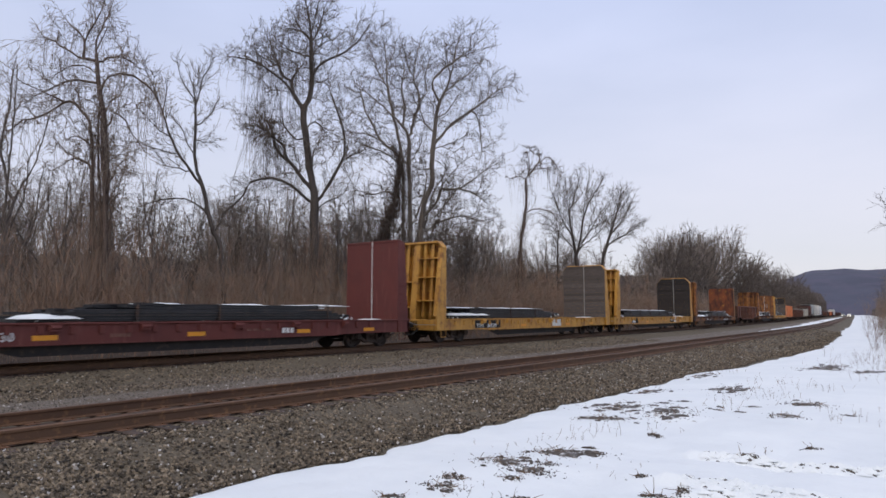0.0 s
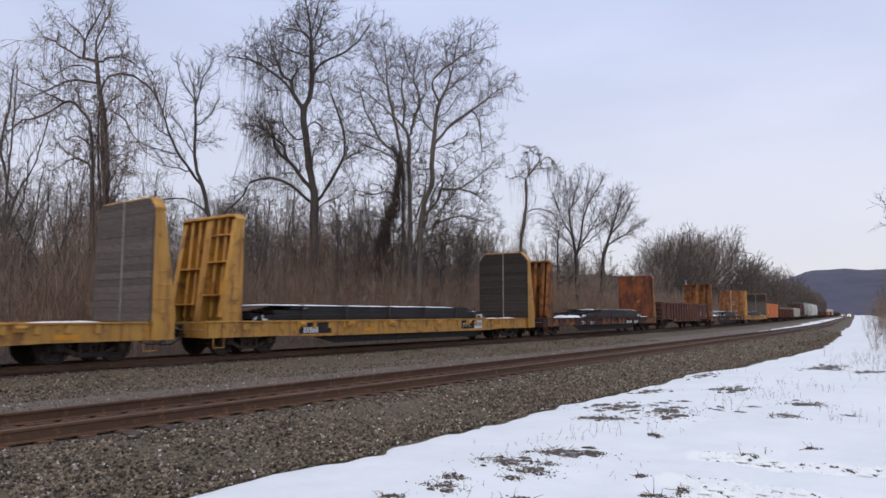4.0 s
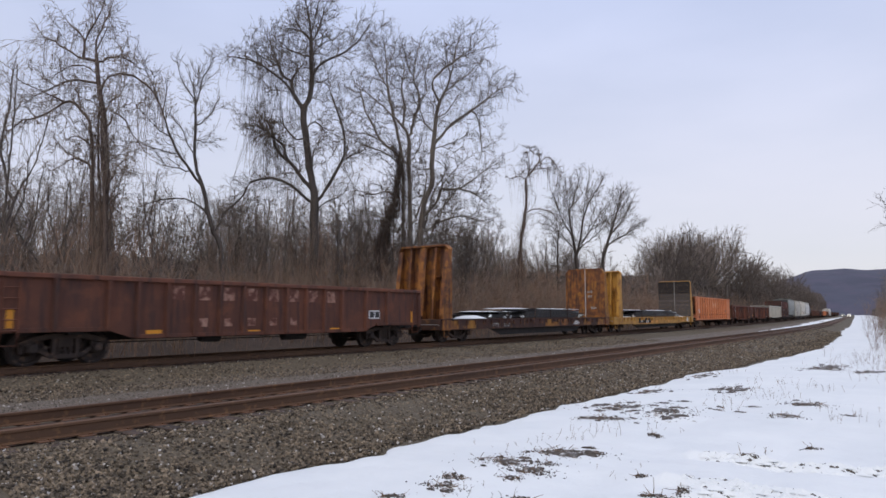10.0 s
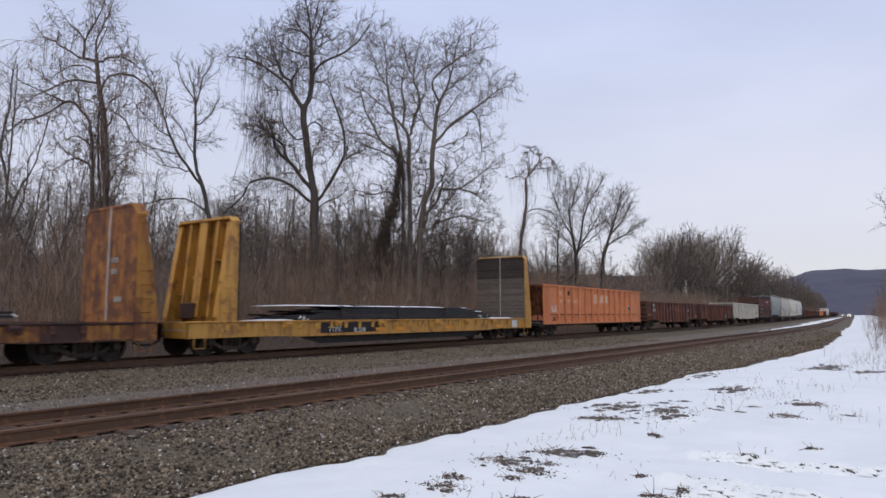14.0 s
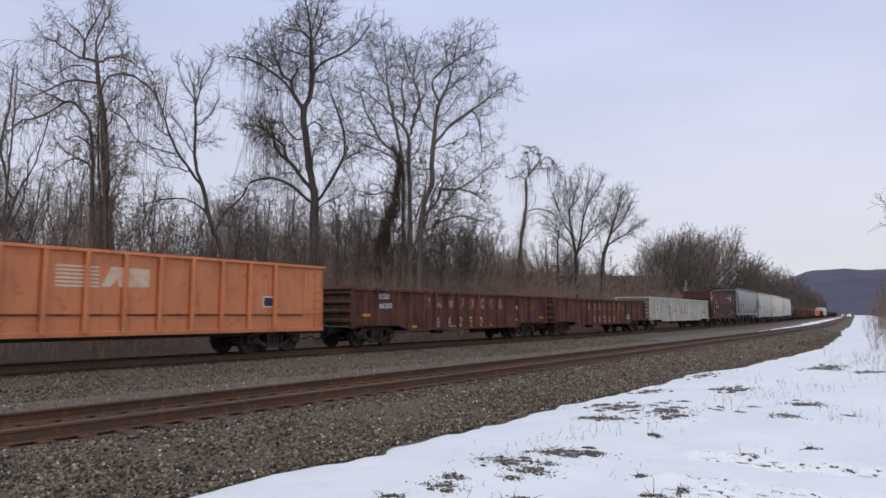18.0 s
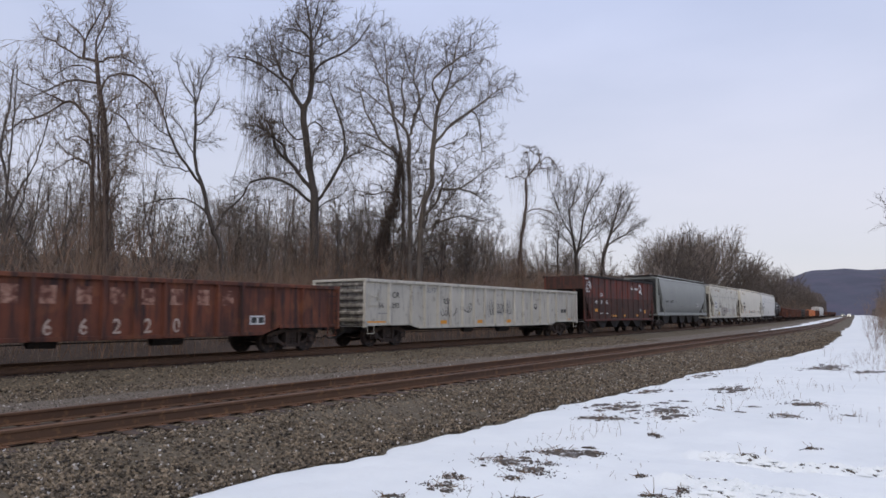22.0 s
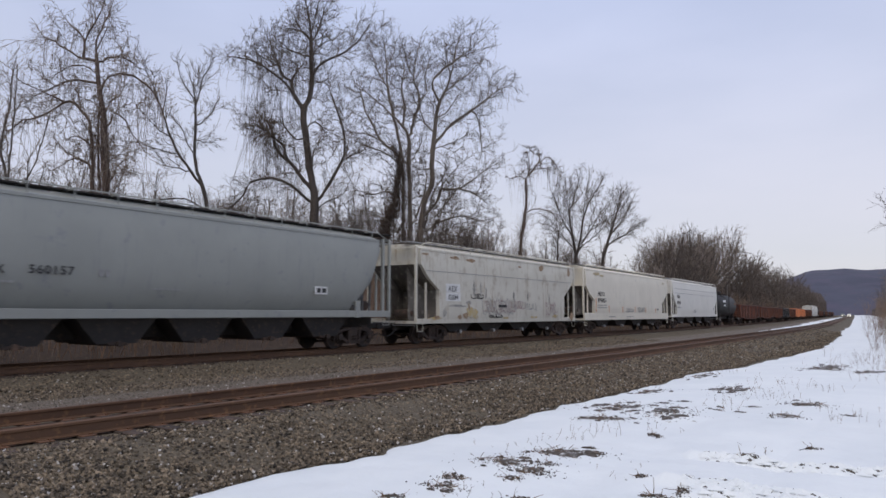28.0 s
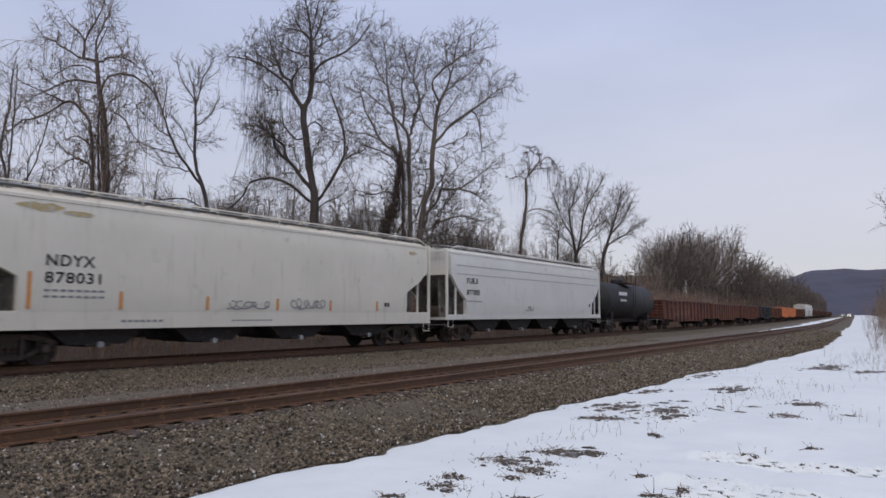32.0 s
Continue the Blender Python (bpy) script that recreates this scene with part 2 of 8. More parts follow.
    "dark_rusty": material("dark_rusty", (0.085, 0.036, 0.024), (0.05, 0.026, 0.021), 1.6, (0.24, 0.10, 0.026), 2.0, 0.62, c4=(0.03, 0.018, 0.015), cut4=0.56, rough=0.85),
    "pale_stone": material("pale_stone", (0.50, 0.47, 0.43), (0.36, 0.33, 0.30), 6, rough=0.9, bump=0.2, island=0.3),
    "faded_white": material("faded_white", (0.72, 0.62, 0.48), (0.74, 0.48, 0.28), 3, (0.78, 0.36, 0.17), 6, 0.60, rough=0.7, bump=0),
    "black_paint": material("black_paint", (0.022, 0.022, 0.024), (0.035, 0.034, 0.033), 4, rough=0.6, bump=0),
    "grey_paint": material("grey_paint", (0.22, 0.22, 0.22), (0.30, 0.30, 0.29), 8, rough=0.7, bump=0),
    "pink_paint": material("pink_paint", (0.40, 0.27, 0.25), (0.26, 0.20, 0.20), 8, rough=0.7, bump=0),
    "reflector": material("reflector", (0.72, 0.30, 0.010), (0.66, 0.26, 0.010), 4, rough=0.4, bump=0),
    "orange_mark": material("orange_mark", (0.66, 0.28, 0.075), (0.60, 0.24, 0.06), 4, rough=0.5, bump=0),
    "strap": material("strap", (0.62, 0.60, 0.55), (0.50, 0.48, 0.44), 6, rough=0.7, bump=0),
    "rubber": material("rubber", (0.018, 0.018, 0.018), (0.026, 0.025, 0.024), 5, rough=0.8),
}

lamp = bpy.data.materials.new("lamp")
lamp.use_nodes = True
lamp.node_tree.nodes["Principled BSDF"].inputs["Emission Color"].default_value = (1.0, 0.93, 0.8, 1)
lamp.node_tree.nodes["Principled BSDF"].inputs["Emission Strength"].default_value = 2.5
MAT["lamp"] = lamp

# ---- mesh helpers ----
class Shape:
    """Corners and faces of one mesh in the making."""

    def __init__(self):
        self.v, self.f = [], []

    def add(self, verts, faces):
        k = len(self.v)
        self.v += verts
        self.f += [tuple(i + k for i in q) for q in faces]
        return self

    def box(self, x0, x1, y0, y1, z0, z1, c=0.0):
        if c <= 0:
            vs = [(x, y, z) for x in (x0, x1) for y in (y0, y1) for z in (z0, z1)]
            return self.add(vs, [(0, 1, 3, 2), (4, 6, 7, 5), (0, 4, 5, 1), (2, 3, 7, 6), (0, 2, 6, 4), (1, 5, 7, 3)])
        xs, ys, zs = (x0, x1), (y0, y1), (z0, z1)
        vs = []
        for i, j, k in itertools.product((0, 1), repeat=3):
            dx, dy, dz = c * (1 - 2 * i), c * (1 - 2 * j), c * (1 - 2 * k)
            vs += [(xs[i], ys[j] + dy, zs[k] + dz), (xs[i] + dx, ys[j], zs[k] + dz), (xs[i] + dx, ys[j] + dy, zs[k])]

        def at(i, j, k, a):
            return (i * 4 + j * 2 + k) * 3 + a
        fs = []
        for i in (0, 1):
            fs.append((at(i, 0, 0, 0), at(i, 1, 0, 0), at(i, 1, 1, 0), at(i, 0, 1, 0)))
            fs.append((at(0, i, 0, 1), at(1, i, 0, 1), at(1, i, 1, 1), at(0, i, 1, 1)))
            fs.append((at(0, 0, i, 2), at(1, 0, i, 2), at(1, 1, i, 2), at(0, 1, i, 2)))
            for j in (0, 1):
                fs.append((at(i, j, 0, 0), at(i, j, 1, 0), at(i, j, 1, 1), at(i, j, 0, 1)))
                fs.append((at(i, 0, j, 0), at(i, 1, j, 0), at(i, 1, j, 2), at(i, 0, j, 2)))
                fs.append((at(0, i, j, 1), at(1, i, j, 1), at(1, i, j, 2), at(0, i, j, 2)))
        for i, j, k in itertools.product((0, 1), repeat=3):
            fs.append((at(i, j, k, 0), at(i, j, k, 1), at(i, j, k, 2)))
        return self.add(vs, fs)

    def prism(self, poly, axis, a0, a1):
        """A polygon (two coordinates, the axes other than axis in order) drawn out along axis."""
        n = len(poly)
        vs = []
        for a in (a0, a1):
            for p, q in poly:
                vs.append({"x": (a, p, q), "y": (p, a, q), "z": (p, q, a)}[axis])
        fs = [tuple(range(n)), tuple(range(n, 2 * n))]
        fs += [(i, (i + 1) % n, n + (i + 1) % n, n + i) for i in range(n)]
        return self.add(vs, fs)

    def tube(self, pts, r, n=6, caps=True):
        pts = [Vector(p) for p in pts]
        rs = r if isinstance(r, (list, tuple)) else [r] * len(pts)
        vs, fs = [], []
        for i, p in enumerate(pts):
            t = (pts[min(i + 1, len(pts) - 1)] - pts[max(i - 1, 0)]).normalized()
            u = t.orthogonal().normalized() if abs(t.z) < 0.9 else t.cross(Vector((0, 1, 0))).normalized()
            if abs(t.z) < 0.9:
                u = t.cross(Vector((0, 0, 1))).normalized()
            w = t.cross(u)
            vs += [tuple(p + rs[i] * (math.cos(2 * math.pi * k / n) * u + math.sin(2 * math.pi * k / n) * w)) for k in range(n)]
        for i in range(len(pts) - 1):
            fs += [(i * n + k, i * n + (k + 1) % n, i * n + n + (k + 1) % n, i * n + n + k) for k in range(n)]
        if caps:
            fs += [tuple(range(n)), tuple(range((len(pts) - 1) * n, len(pts) * n))]
        return self.add(vs, fs)

    def lathe(self, prof, axis="x", n=24, at=(0, 0, 0)):
        """prof: (place along the axis, radius) from one end to the other, closed by caps."""
        vs, fs = [], []
        for a, r in prof:
            for k in range(n):
                c, s = r * math.cos(2 * math.pi * k / n), r * math.sin(2 * math.pi * k / n)
                p = {"x": (a, c, s), "y": (c, a, s), "z": (c, s, a)}[axis]
                vs.append((p[0] + at[0], p[1] + at[1], p[2] + at[2]))
        for i in range(len(prof) - 1):
            fs += [(i * n + k, i * n + (k + 1) % n, i * n + n + (k + 1) % n, i * n + n + k) for k in range(n)]
        fs += [tuple(range(n)), tuple(range((len(prof) - 1) * n, len(prof) * n))]
        return self.add(vs, fs)

    def mesh(self, name, mat=None, smooth=False):
        me = bpy.data.meshes.new(name)
        me.from_pydata(self.v, [], self.f)
        bm = bmesh.new()
        bm.from_mesh(me)
        bmesh.ops.recalc_face_normals(bm, faces=bm.faces)
        bm.to_mesh(me)
        bm.free()
        if mat:
            me.materials.append(MAT[mat])
        if smooth:
            me.shade_smooth()
            me.set_sharp_from_angle(angle=radians(40))
        return me


def S():
    return Shape()


def part(name, shape, mat, parent=None, label="", at=None, smooth=False):
    """ONE mesh object under a thing or a part; shape may be a mesh that is already there."""
    me = shape if isinstance(shape, bpy.types.Mesh) else shape.mesh(name, mat, smooth)
    ob = new(name, me)
    ob.parent = parent
    if at is not None:
        ob.matrix_basis = at if isinstance(at, Matrix) else Matrix.Translation(at)
    return tagged(ob, label)


def holder(name, label, category, group=""):
    ob = new(name)
    ob.empty_display_size = 0.2
    return tagged(ob, label, category, group)


def raw_mesh(name, verts, tris, mat):
    """A mesh straight from numpy arrays of corners and triangles or quads."""
    me = bpy.data.meshes.new(name)
    tris = tris if isinstance(tris, list) else [tris]
    loops = np.concatenate([q.ravel() for q in tris]).astype(np.int32)
    sizes = np.concatenate([np.full(len(q), q.shape[1]) for q in tris])
    me.vertices.add(len(verts))
    me.vertices.foreach_set("co", verts.astype(np.float32).ravel())
    me.loops.add(len(loops))
    me.loops.foreach_set("vertex_index", loops)
    me.polygons.add(len(sizes))
    me.polygons.foreach_set("loop_start", (np.cumsum(sizes) - sizes).astype(np.int32))
    me.update(calc_edges=True)
    me.validate()
    me.materials.append(MAT[mat])
    return me


LETTERS = {}


def letters(text, size, mat, parent, y, z, x, stretch=1.0, name="lettering", shear=0.0):
    """Painted writing on a side that faces the camera: y is its left end, z its foot."""
    key = (text, size, mat, stretch)
    if key not in LETTERS:
        cu = bpy.data.curves.new("lettering", "FONT")
        cu.body, cu.size, cu.extrude, cu.offset = text, size, 0.002, size * 0.018
        cu.resolution_u, cu.space_character = 3, 1.12
        tmp = new("lettering", cu)
        me = bpy.data.meshes.new_from_object(tmp.evaluated_get(bpy.context.evaluated_depsgraph_get()))
        bpy.data.objects.remove(tmp)
        bpy.data.curves.remove(cu)
        me.transform(Matrix(((0, 0, 1, 0), (stretch, 0, 0, 0), (0, 1, 0, 0), (0, 0, 0, 1))))
        me.materials.clear()
        me.materials.append(MAT[mat])
        LETTERS[key] = me
    return part(name, LETTERS[key], mat, parent, at=(x, y, z))


def bars(n, w, h, mat, parent, y, z, x, gap=0.35, name="marking"):
    """Writing too small or worn to read: a row of plain bars."""
    if w > 0.25:        # large marks wear each in its own way
        for i in range(n):
            y0 = y + i * w * (1 + gap)
            part(name, S().box(x - 0.002, x + 0.003, y0, y0 + w, z, z + h), mat, parent)
        return
    me = S().box(-0.002, 0.003, 0, w, 0, h).mesh(name, mat)
    for i in range(n):
        part(name, me, None, parent, at=(x, y + i * w * (1 + gap), z))



# ---- ground: one sheet out to the horizon, laid along the line ----
rng = np.random.default_rng(7)


def bumpy(x, y, size, amp):
    return amp * noise.noise(Vector((x / size, y / size, 3.7)))


def snow_edge(s):
    """Where the lying snow begins, from the far track's middle."""
    e = float(np.interp(s, (0, 22, 25, 34, 42, 58, 70, 82, 145, 900), (13.6, 13.68, 14.25, 14.6, 15.0, 14.3, 14.0, 13.1, 12.6, 12.4)))
    return e + bumpy(s, 1.0, 1.5, 0.20 + 0.10 * min(1.0, max(0.0, (s - 20) / 15))) + bumpy(s, 5.0, 0.4, 0.10) + bumpy(s, 9.0, 5.0, 0.22 if s > 22 else 0.05)


RUTS = ((8.85, -2.4, 2.4), (7.25, -2.2, 2.4), (6.85, -1.9, 1.8))      # thrown-up ridges across the snow: y, x, length


def ground_height(s, off, x, y):
    if off < -4.5:      # woodland floor
        z = -0.6 + min(0.75, (-off - 4.5) * 0.22) + min(0.5, (-off - 4.5) * 0.02) + bumpy(x, y, 9, 0.15)
    elif off < 11.5:    # under the tracks, and the service strip between them
        z = -0.47 + bumpy(x, y, 2.5, 0.025)
    else:               # snow beside the line
        q = min(1.0, max(0.0, (off - snow_edge(s)) / 0.28))
        far = min(1.0, max(0.0, (off - snow_edge(s)) / 2.2))
        z = -0.64 + 0.175 * q * q * (3 - 2 * q) + far * (bumpy(x, y, 1.6, 0.06) + bumpy(x, y, 6, 0.05) + 0.11) + q * bumpy(x, y, 0.45, 0.03)
        for y0, x0, length in RUTS:
            u = (x - x0) / length
            if -0.1 < u < 1.1:
                d = y - y0 - 0.25 * u - 0.1 * math.sin(5 * u + y0)
                z += 0.07 * math.exp(-(d / 0.12) ** 2) * max(0.0, 0.6 + 0.8 * noise.noise(Vector((x / 0.45, y / 0.15, 1.0)))) - 0.04 * math.exp(-((d + 0.2) / 0.12) ** 2)
        rut = min(abs(x + 2.9 + 0.02 * y), abs(x + 1.35 + 0.02 * y))     # an old wheel track
        z -= 0.035 * math.exp(-(rut / 0.16) ** 2)
    return z


def ground_sheet():
    ss = sorted({*np.arange(-40, 2, 3), *np.arange(2, 24, 0.16), *np.arange(6.2, 9.8, 0.07), *np.arange(24, 60, 0.6), *np.arange(60, 160, 4), *np.arange(160, 600, 40), 800, 1100, 1600, 2400, 3200, -90, -250, -700, -1800})
    oo = sorted({-1500, -900, -500, -250, -140, *np.arange(-90, -10, 6), -9, -8, -7, -6, -5.2, -4.5, -3, -1, 1, 3.2, 5, 7, 9, 11.0, 11.6, *np.arange(12.2, 22, 0.16), *np.arange(17.2, 20.4, 0.09), *np.arange(22, 40, 1.5), 50, 80, 140, 300, 700, 1200})
    vs, fs, kinds = [], [], []
    for s in ss:
        for off in oo:
            x, y, _ = track(s, off)
            vs.append((x, y, ground_height(s, off, x, y) if -60 < s < 700 and abs(off) < 300 else -0.6))
    n = len(oo)
    for i in range(len(ss) - 1):
        for j in range(n - 1):
            fs.append((i * n + j, i * n + j + 1, i * n + n + j + 1, i * n + n + j))
            mid = (oo[j] + oo[j + 1]) / 2
            kinds.append(0 if mid > 11.3 else 1 if mid > -4.5 else 2)
    me = bpy.data.meshes.new("ground")
    me.from_pydata(vs, [], fs)
    for k in ("snow", "fine_gravel", "litter"):
        me.materials.append(MAT[k])
    me.polygons.foreach_set("material_index", kinds)
    me.shade_smooth()
    return tagged(new("ground", me), "flat trackside ground, snow-covered beside the rails and leaf-strewn under the trees", "ground", kind="structure")


ground_sheet()


# ---- the two tracks ----
def bed_height(d, side):
    """The ballast's surface at d metres from a track's middle."""
    a = abs(d)
    if a < 0.69:        # rusty fill between the rails
        return -0.182
    if a < 1.4:         # a little below the tie tops
        return -0.206
    if a < 1.5:
        return -0.19
    return max(-0.186 - (a - 1.5) * 0.31 / 1.6, -0.49 - 0.02 * (a - 3.0))


def ballast_bed(off0, label, side):
    ss = [*np.arange(-30, 2, 4), *np.arange(2, 30, 0.3), *np.arange(30, 80, 1.2), *np.arange(80, 700, 12)]
    dd = [-4.2, *np.arange(-3.8, -0.9, 0.28), -0.82, -0.70, -0.60, -0.3, 0.0, 0.3, 0.60, 0.70, 0.82, *np.arange(1.0, 5.6, 0.28)]
    vs, fs = [], []
    for s in ss:
        for d in dd:
            x, y, _ = track(s, off0 + d)
            vs.append((x, y, bed_height(d, side) + bumpy(x, y, 0.25, 0.02 if abs(d) > 0.9 else 0.006) + bumpy(x, y, 1.1, 0.03 if abs(d) > 1.5 else 0.008)))
    n = len(dd)
    for i in range(len(ss) - 1):
        fs += [(i * n + j, i * n + j + 1, i * n + n + j + 1, i * n + n + j) for j in range(n - 1)]
    me = bpy.data.meshes.new("ballast")
    me.from_pydata(vs, [], fs)
    me.materials.append(MAT["gravel"])
    me.materials.append(MAT["rusty_gravel"])
    reach = 0.95 if side else 1.55     # rust and brake dust lie wider round the track in use
    inner = [1 if max(abs(dd[j]), abs(dd[j + 1])) < reach else 0 for j in range(n - 1)]
    me.polygons.foreach_set("material_index", inner * (len(ss) - 1))
    return tagged(new("ballast", me), label, "ballast", kind="structure")


bed_far = ballast_bed(0.0, "grey crushed-stone ballast under the track the train runs on", 0)
bed_near = ballast_bed(NEAR_OFF, "grey crushed-stone ballast under the empty rusty track", 1)

RAIL_PROFILE = [(-0.07, -0.175), (0.07, -0.175), (0.07, -0.163), (0.012, -0.145), (0.010, -0.05), (0.036, -0.036), (0.036, -0.008),
                (0.028, 0.0), (-0.028, 0.0), (-0.036, -0.008), (-0.036, -0.036), (-0.010, -0.05), (-0.012, -0.145), (-0.07, -0.163)]


def steel_rail(off, label):
    ss = [-30, -10, *np.arange(0, 140, 4.0), *np.arange(140, 700, 20)]
    vs, fs = [], []
    n = len(RAIL_PROFILE)
    for s in ss:
        for d, z in RAIL_PROFILE:
            x, y, _ = track(s, off + d)
            vs.append((x, y, z))
    for i in range(len(ss) - 1):
        fs += [(i * n + k, i * n + (k + 1) % n, i * n + n + (k + 1) % n, i * n + n + k) for k in range(n)]
    me = bpy.data.meshes.new("rail")
    me.from_pydata(vs, [], fs)
    me.materials.append(MAT["rail"])
    return tagged(new("rail", me), label, "rail", "running rails", "structure")


for base, what in ((0.0, "worn steel rail of the track the train runs on"), (NEAR_OFF, "rusty brown steel rail of the empty track")):
    for d in (-0.7525, 0.7525):
        steel_rail(base + d, what)


# ties: the near ones singly
TIE = S().box(-1.3, 1.3, -0.115, 0.115, -0.36, -0.18, 0.012).mesh("tie", "tie")
PLATE = S().box(-0.18, 0.18, -0.09, 0.09, -0.182, -0.170, 0.004).box(-0.14, -0.10, -0.06, -0.03, -0.17, -0.15).box(0.10, 0.14, 0.03, 0.06, -0.17, -0.15).mesh("tie_plate", "rust_plate")


def ties(bed, off, count, s0, gap=0.50):
    for k in range(count):
        x, y, th = track(s0 + gap * k, off)
        wob = 1.2 * math.sin(k * 12.9898)
        part("tie", TIE, None, bed, at=pose(x, y, 0.006 * math.sin(k * 7.1), 0, 0, math.degrees(th) + wob))
        if k < 90:
            for d in (-0.7525, 0.7525):
                x2, y2, _ = track(s0 + gap * k, off + d)
                part("tie_plate", PLATE, None, bed, at=pose(x2, y2, 0.0, 0, 0, math.degrees(th)))


ties(bed_near, NEAR_OFF, 220, 1.0)
ties(bed_far, 0.0, 150, 4.0)


# ballast stones, heaped on the beds
def stones(name, label, count, spans, size, seed, parent_bed, off0, mat="stone"):
    rg = np.random.default_rng(seed)
    base = np.array([(1, 0, 0), (-1, 0, 0), (0, 1, 0), (0, -1, 0), (0, 0, 1), (0, 0, -1)], float)
    tri = np.array([(0, 2, 4), (2, 1, 4), (1, 3, 4), (3, 0, 4), (2, 0, 5), (1, 2, 5), (3, 1, 5), (0, 3, 5)])
    s = spans[0] + (spans[1] - spans[0]) * rg.random(count) ** 1.5
    d = rg.uniform(spans[2], spans[3], count)
    r = size * rg.uniform(0.5, 1.35, count)
    pos = np.empty((count, 3))
    for i in range(count):
        x, y, _ = track(s[i], off0 + d[i])
        pos[i] = (x, y, max(bed_height(d[i], 1), -0.47) + rg.uniform(-0.02, 0.018))
    keep = np.array([off0 + d[i] < snow_edge(s[i]) + 0.11 for i in range(count)])      # none on the snow
    pos, r, count = pos[keep], r[keep], int(keep.sum())
    shape = base[None] * rg.uniform(0.55, 1.25, (count, 6, 1)) * (r[:, None, None])
    q = rg.normal(0, 1, (count, 4))
    q /= np.linalg.norm(q, axis=1, keepdims=True)
    w, x, y, z = q.T
    R = np.stack([1 - 2 * (y * y + z * z), 2 * (x * y - z * w), 2 * (x * z + y * w), 2 * (x * y + z * w), 1 - 2 * (x * x + z * z), 2 * (y * z - x * w), 2 * (x * z - y * w), 2 * (y * z + x * w), 1 - 2 * (x * x + y * y)], 1).reshape(-1, 3, 3)
    V = np.einsum("nij,nkj->nki", R, shape) + pos[:, None]
    T = tri[None] + 6 * np.arange(count)[:, None, None]
    me = raw_mesh(name, V.reshape(-1, 3), T.reshape(-1, 3), mat)
    me.shade_flat()
    ob = part(name, me, None, parent_bed)
    return tagged(ob, label, kind="stuff")


stones("loose_stones", "angular grey ballast stones of the empty track's shoulder", 46000, (3.0, 34.0, 0.98, 4.1), 0.027, 61, bed_near, NEAR_OFF)
stones("loose_stones", "angular grey ballast stones beside the empty track", 6000, (3.0, 26.0, -3.2, -0.95), 0.028, 62, bed_near, NEAR_OFF)
stones("loose_stones", "angular brown-stained ballast stones beside the train's track", 5000, (6.0, 48.0, 0.95, 1.6), 0.030, 63, bed_far, 0.0, "brown_stone")
stones("loose_stones", "angular grey ballast stones on the shoulder of the train's track", 20000, (6.0, 48.0, 1.5, 4.6), 0.032, 68, bed_far, 0.0)
stones("loose_stones", "angular grey stones strewn on the service strip", 20000, (4.0, 46.0, 3.3, 8.0), 0.017, 64, bed_far, 0.0, "strip_stone")
stones("loose_stones", "coarse brown-grey ballast stones further along the empty track", 9000, (32.0, 80.0, 0.95, 4.9), 0.045, 67, bed_near, NEAR_OFF)
stones("pale_stones", "scattered pale quartz-like stones in the ballast", 2300, (3.0, 40.0, 1.0, 3.9), 0.024, 65, bed_near, NEAR_OFF, "pale_stone")
stones("pale_stones", "scattered pale stones in the far ballast", 700, (6.0, 48.0, 1.3, 6.0), 0.026, 66, bed_far, 0.0, "pale_stone")
# ---- bare winter trees ----
def tubes(lines, sides, verts, tris, base):
    """Tapered tubes for polylines with the same number of points: (points, radii) pairs."""
    P = np.array([p for p, _ in lines])
    R = np.array([r for _, r in lines])
    B, n, _ = P.shape
    T = np.empty_like(P)
    T[:, 1:-1] = P[:, 2:] - P[:, :-2]
    T[:, 0], T[:, -1] = P[:, 1] - P[:, 0], P[:, -1] - P[:, -2]
    T /= np.linalg.norm(T, axis=2, keepdims=True) + 1e-9
    ref = np.where(np.abs(T[:, :, 2:3]) > 0.85, np.array([1.0, 0.3, 0.0]), np.array([0.0, 0.0, 1.0]))
    U = np.cross(T, ref)
    U /= np.linalg.norm(U, axis=2, keepdims=True) + 1e-9
    W = np.cross(T, U)
    ang = np.arange(sides) * 2 * np.pi / sides
    V = P[:, :, None] + R[:, :, None, None] * (np.cos(ang)[:, None] * U[:, :, None] + np.sin(ang)[:, None] * W[:, :, None])
    idx = np.arange(B * n * sides).reshape(B, n, sides) + base
    a, b = idx[:, :-1], idx[:, 1:]
    a2, b2 = np.roll(a, -1, 2), np.roll(b, -1, 2)
    tris.append(np.stack([a, a2, b2, b], -1).reshape(-1, 4))
    verts.append(V.reshape(-1, 3))
    return base + B * n * sides


def spikes(lines, verts, tris, base):
    """Straight twigs that end in a point: (points, radii) pairs, of which the two ends count."""
    A = np.array([p[0] for p, _ in lines])
    Z = np.array([p[-1] for p, _ in lines])
    R = np.array([r[0] for _, r in lines])
    T = Z - A
    ref = np.where(np.abs(T[:, 2:3]) > 0.85 * np.linalg.norm(T, axis=1, keepdims=True), np.array([1.0, 0.3, 0.0]), np.array([0.0, 0.0, 1.0]))
    U = np.cross(T, ref)
    U /= np.linalg.norm(U, axis=1, keepdims=True) + 1e-9
    W = np.cross(T, U)
    W /= np.linalg.norm(W, axis=1, keepdims=True) + 1e-9
    ring = [A + R[:, None] * (math.cos(a) * U + math.sin(a) * W) for a in (0, 2.09, 4.19)]
    verts.append(np.stack(ring + [Z], 1).reshape(-1, 3))
    idx = np.arange(len(A) * 4).reshape(-1, 4) + base
    tris.append(np.concatenate([idx[:, (0, 1, 3)], idx[:, (1, 2, 3)], idx[:, (2, 0, 3)]]))
    return base + len(A) * 4


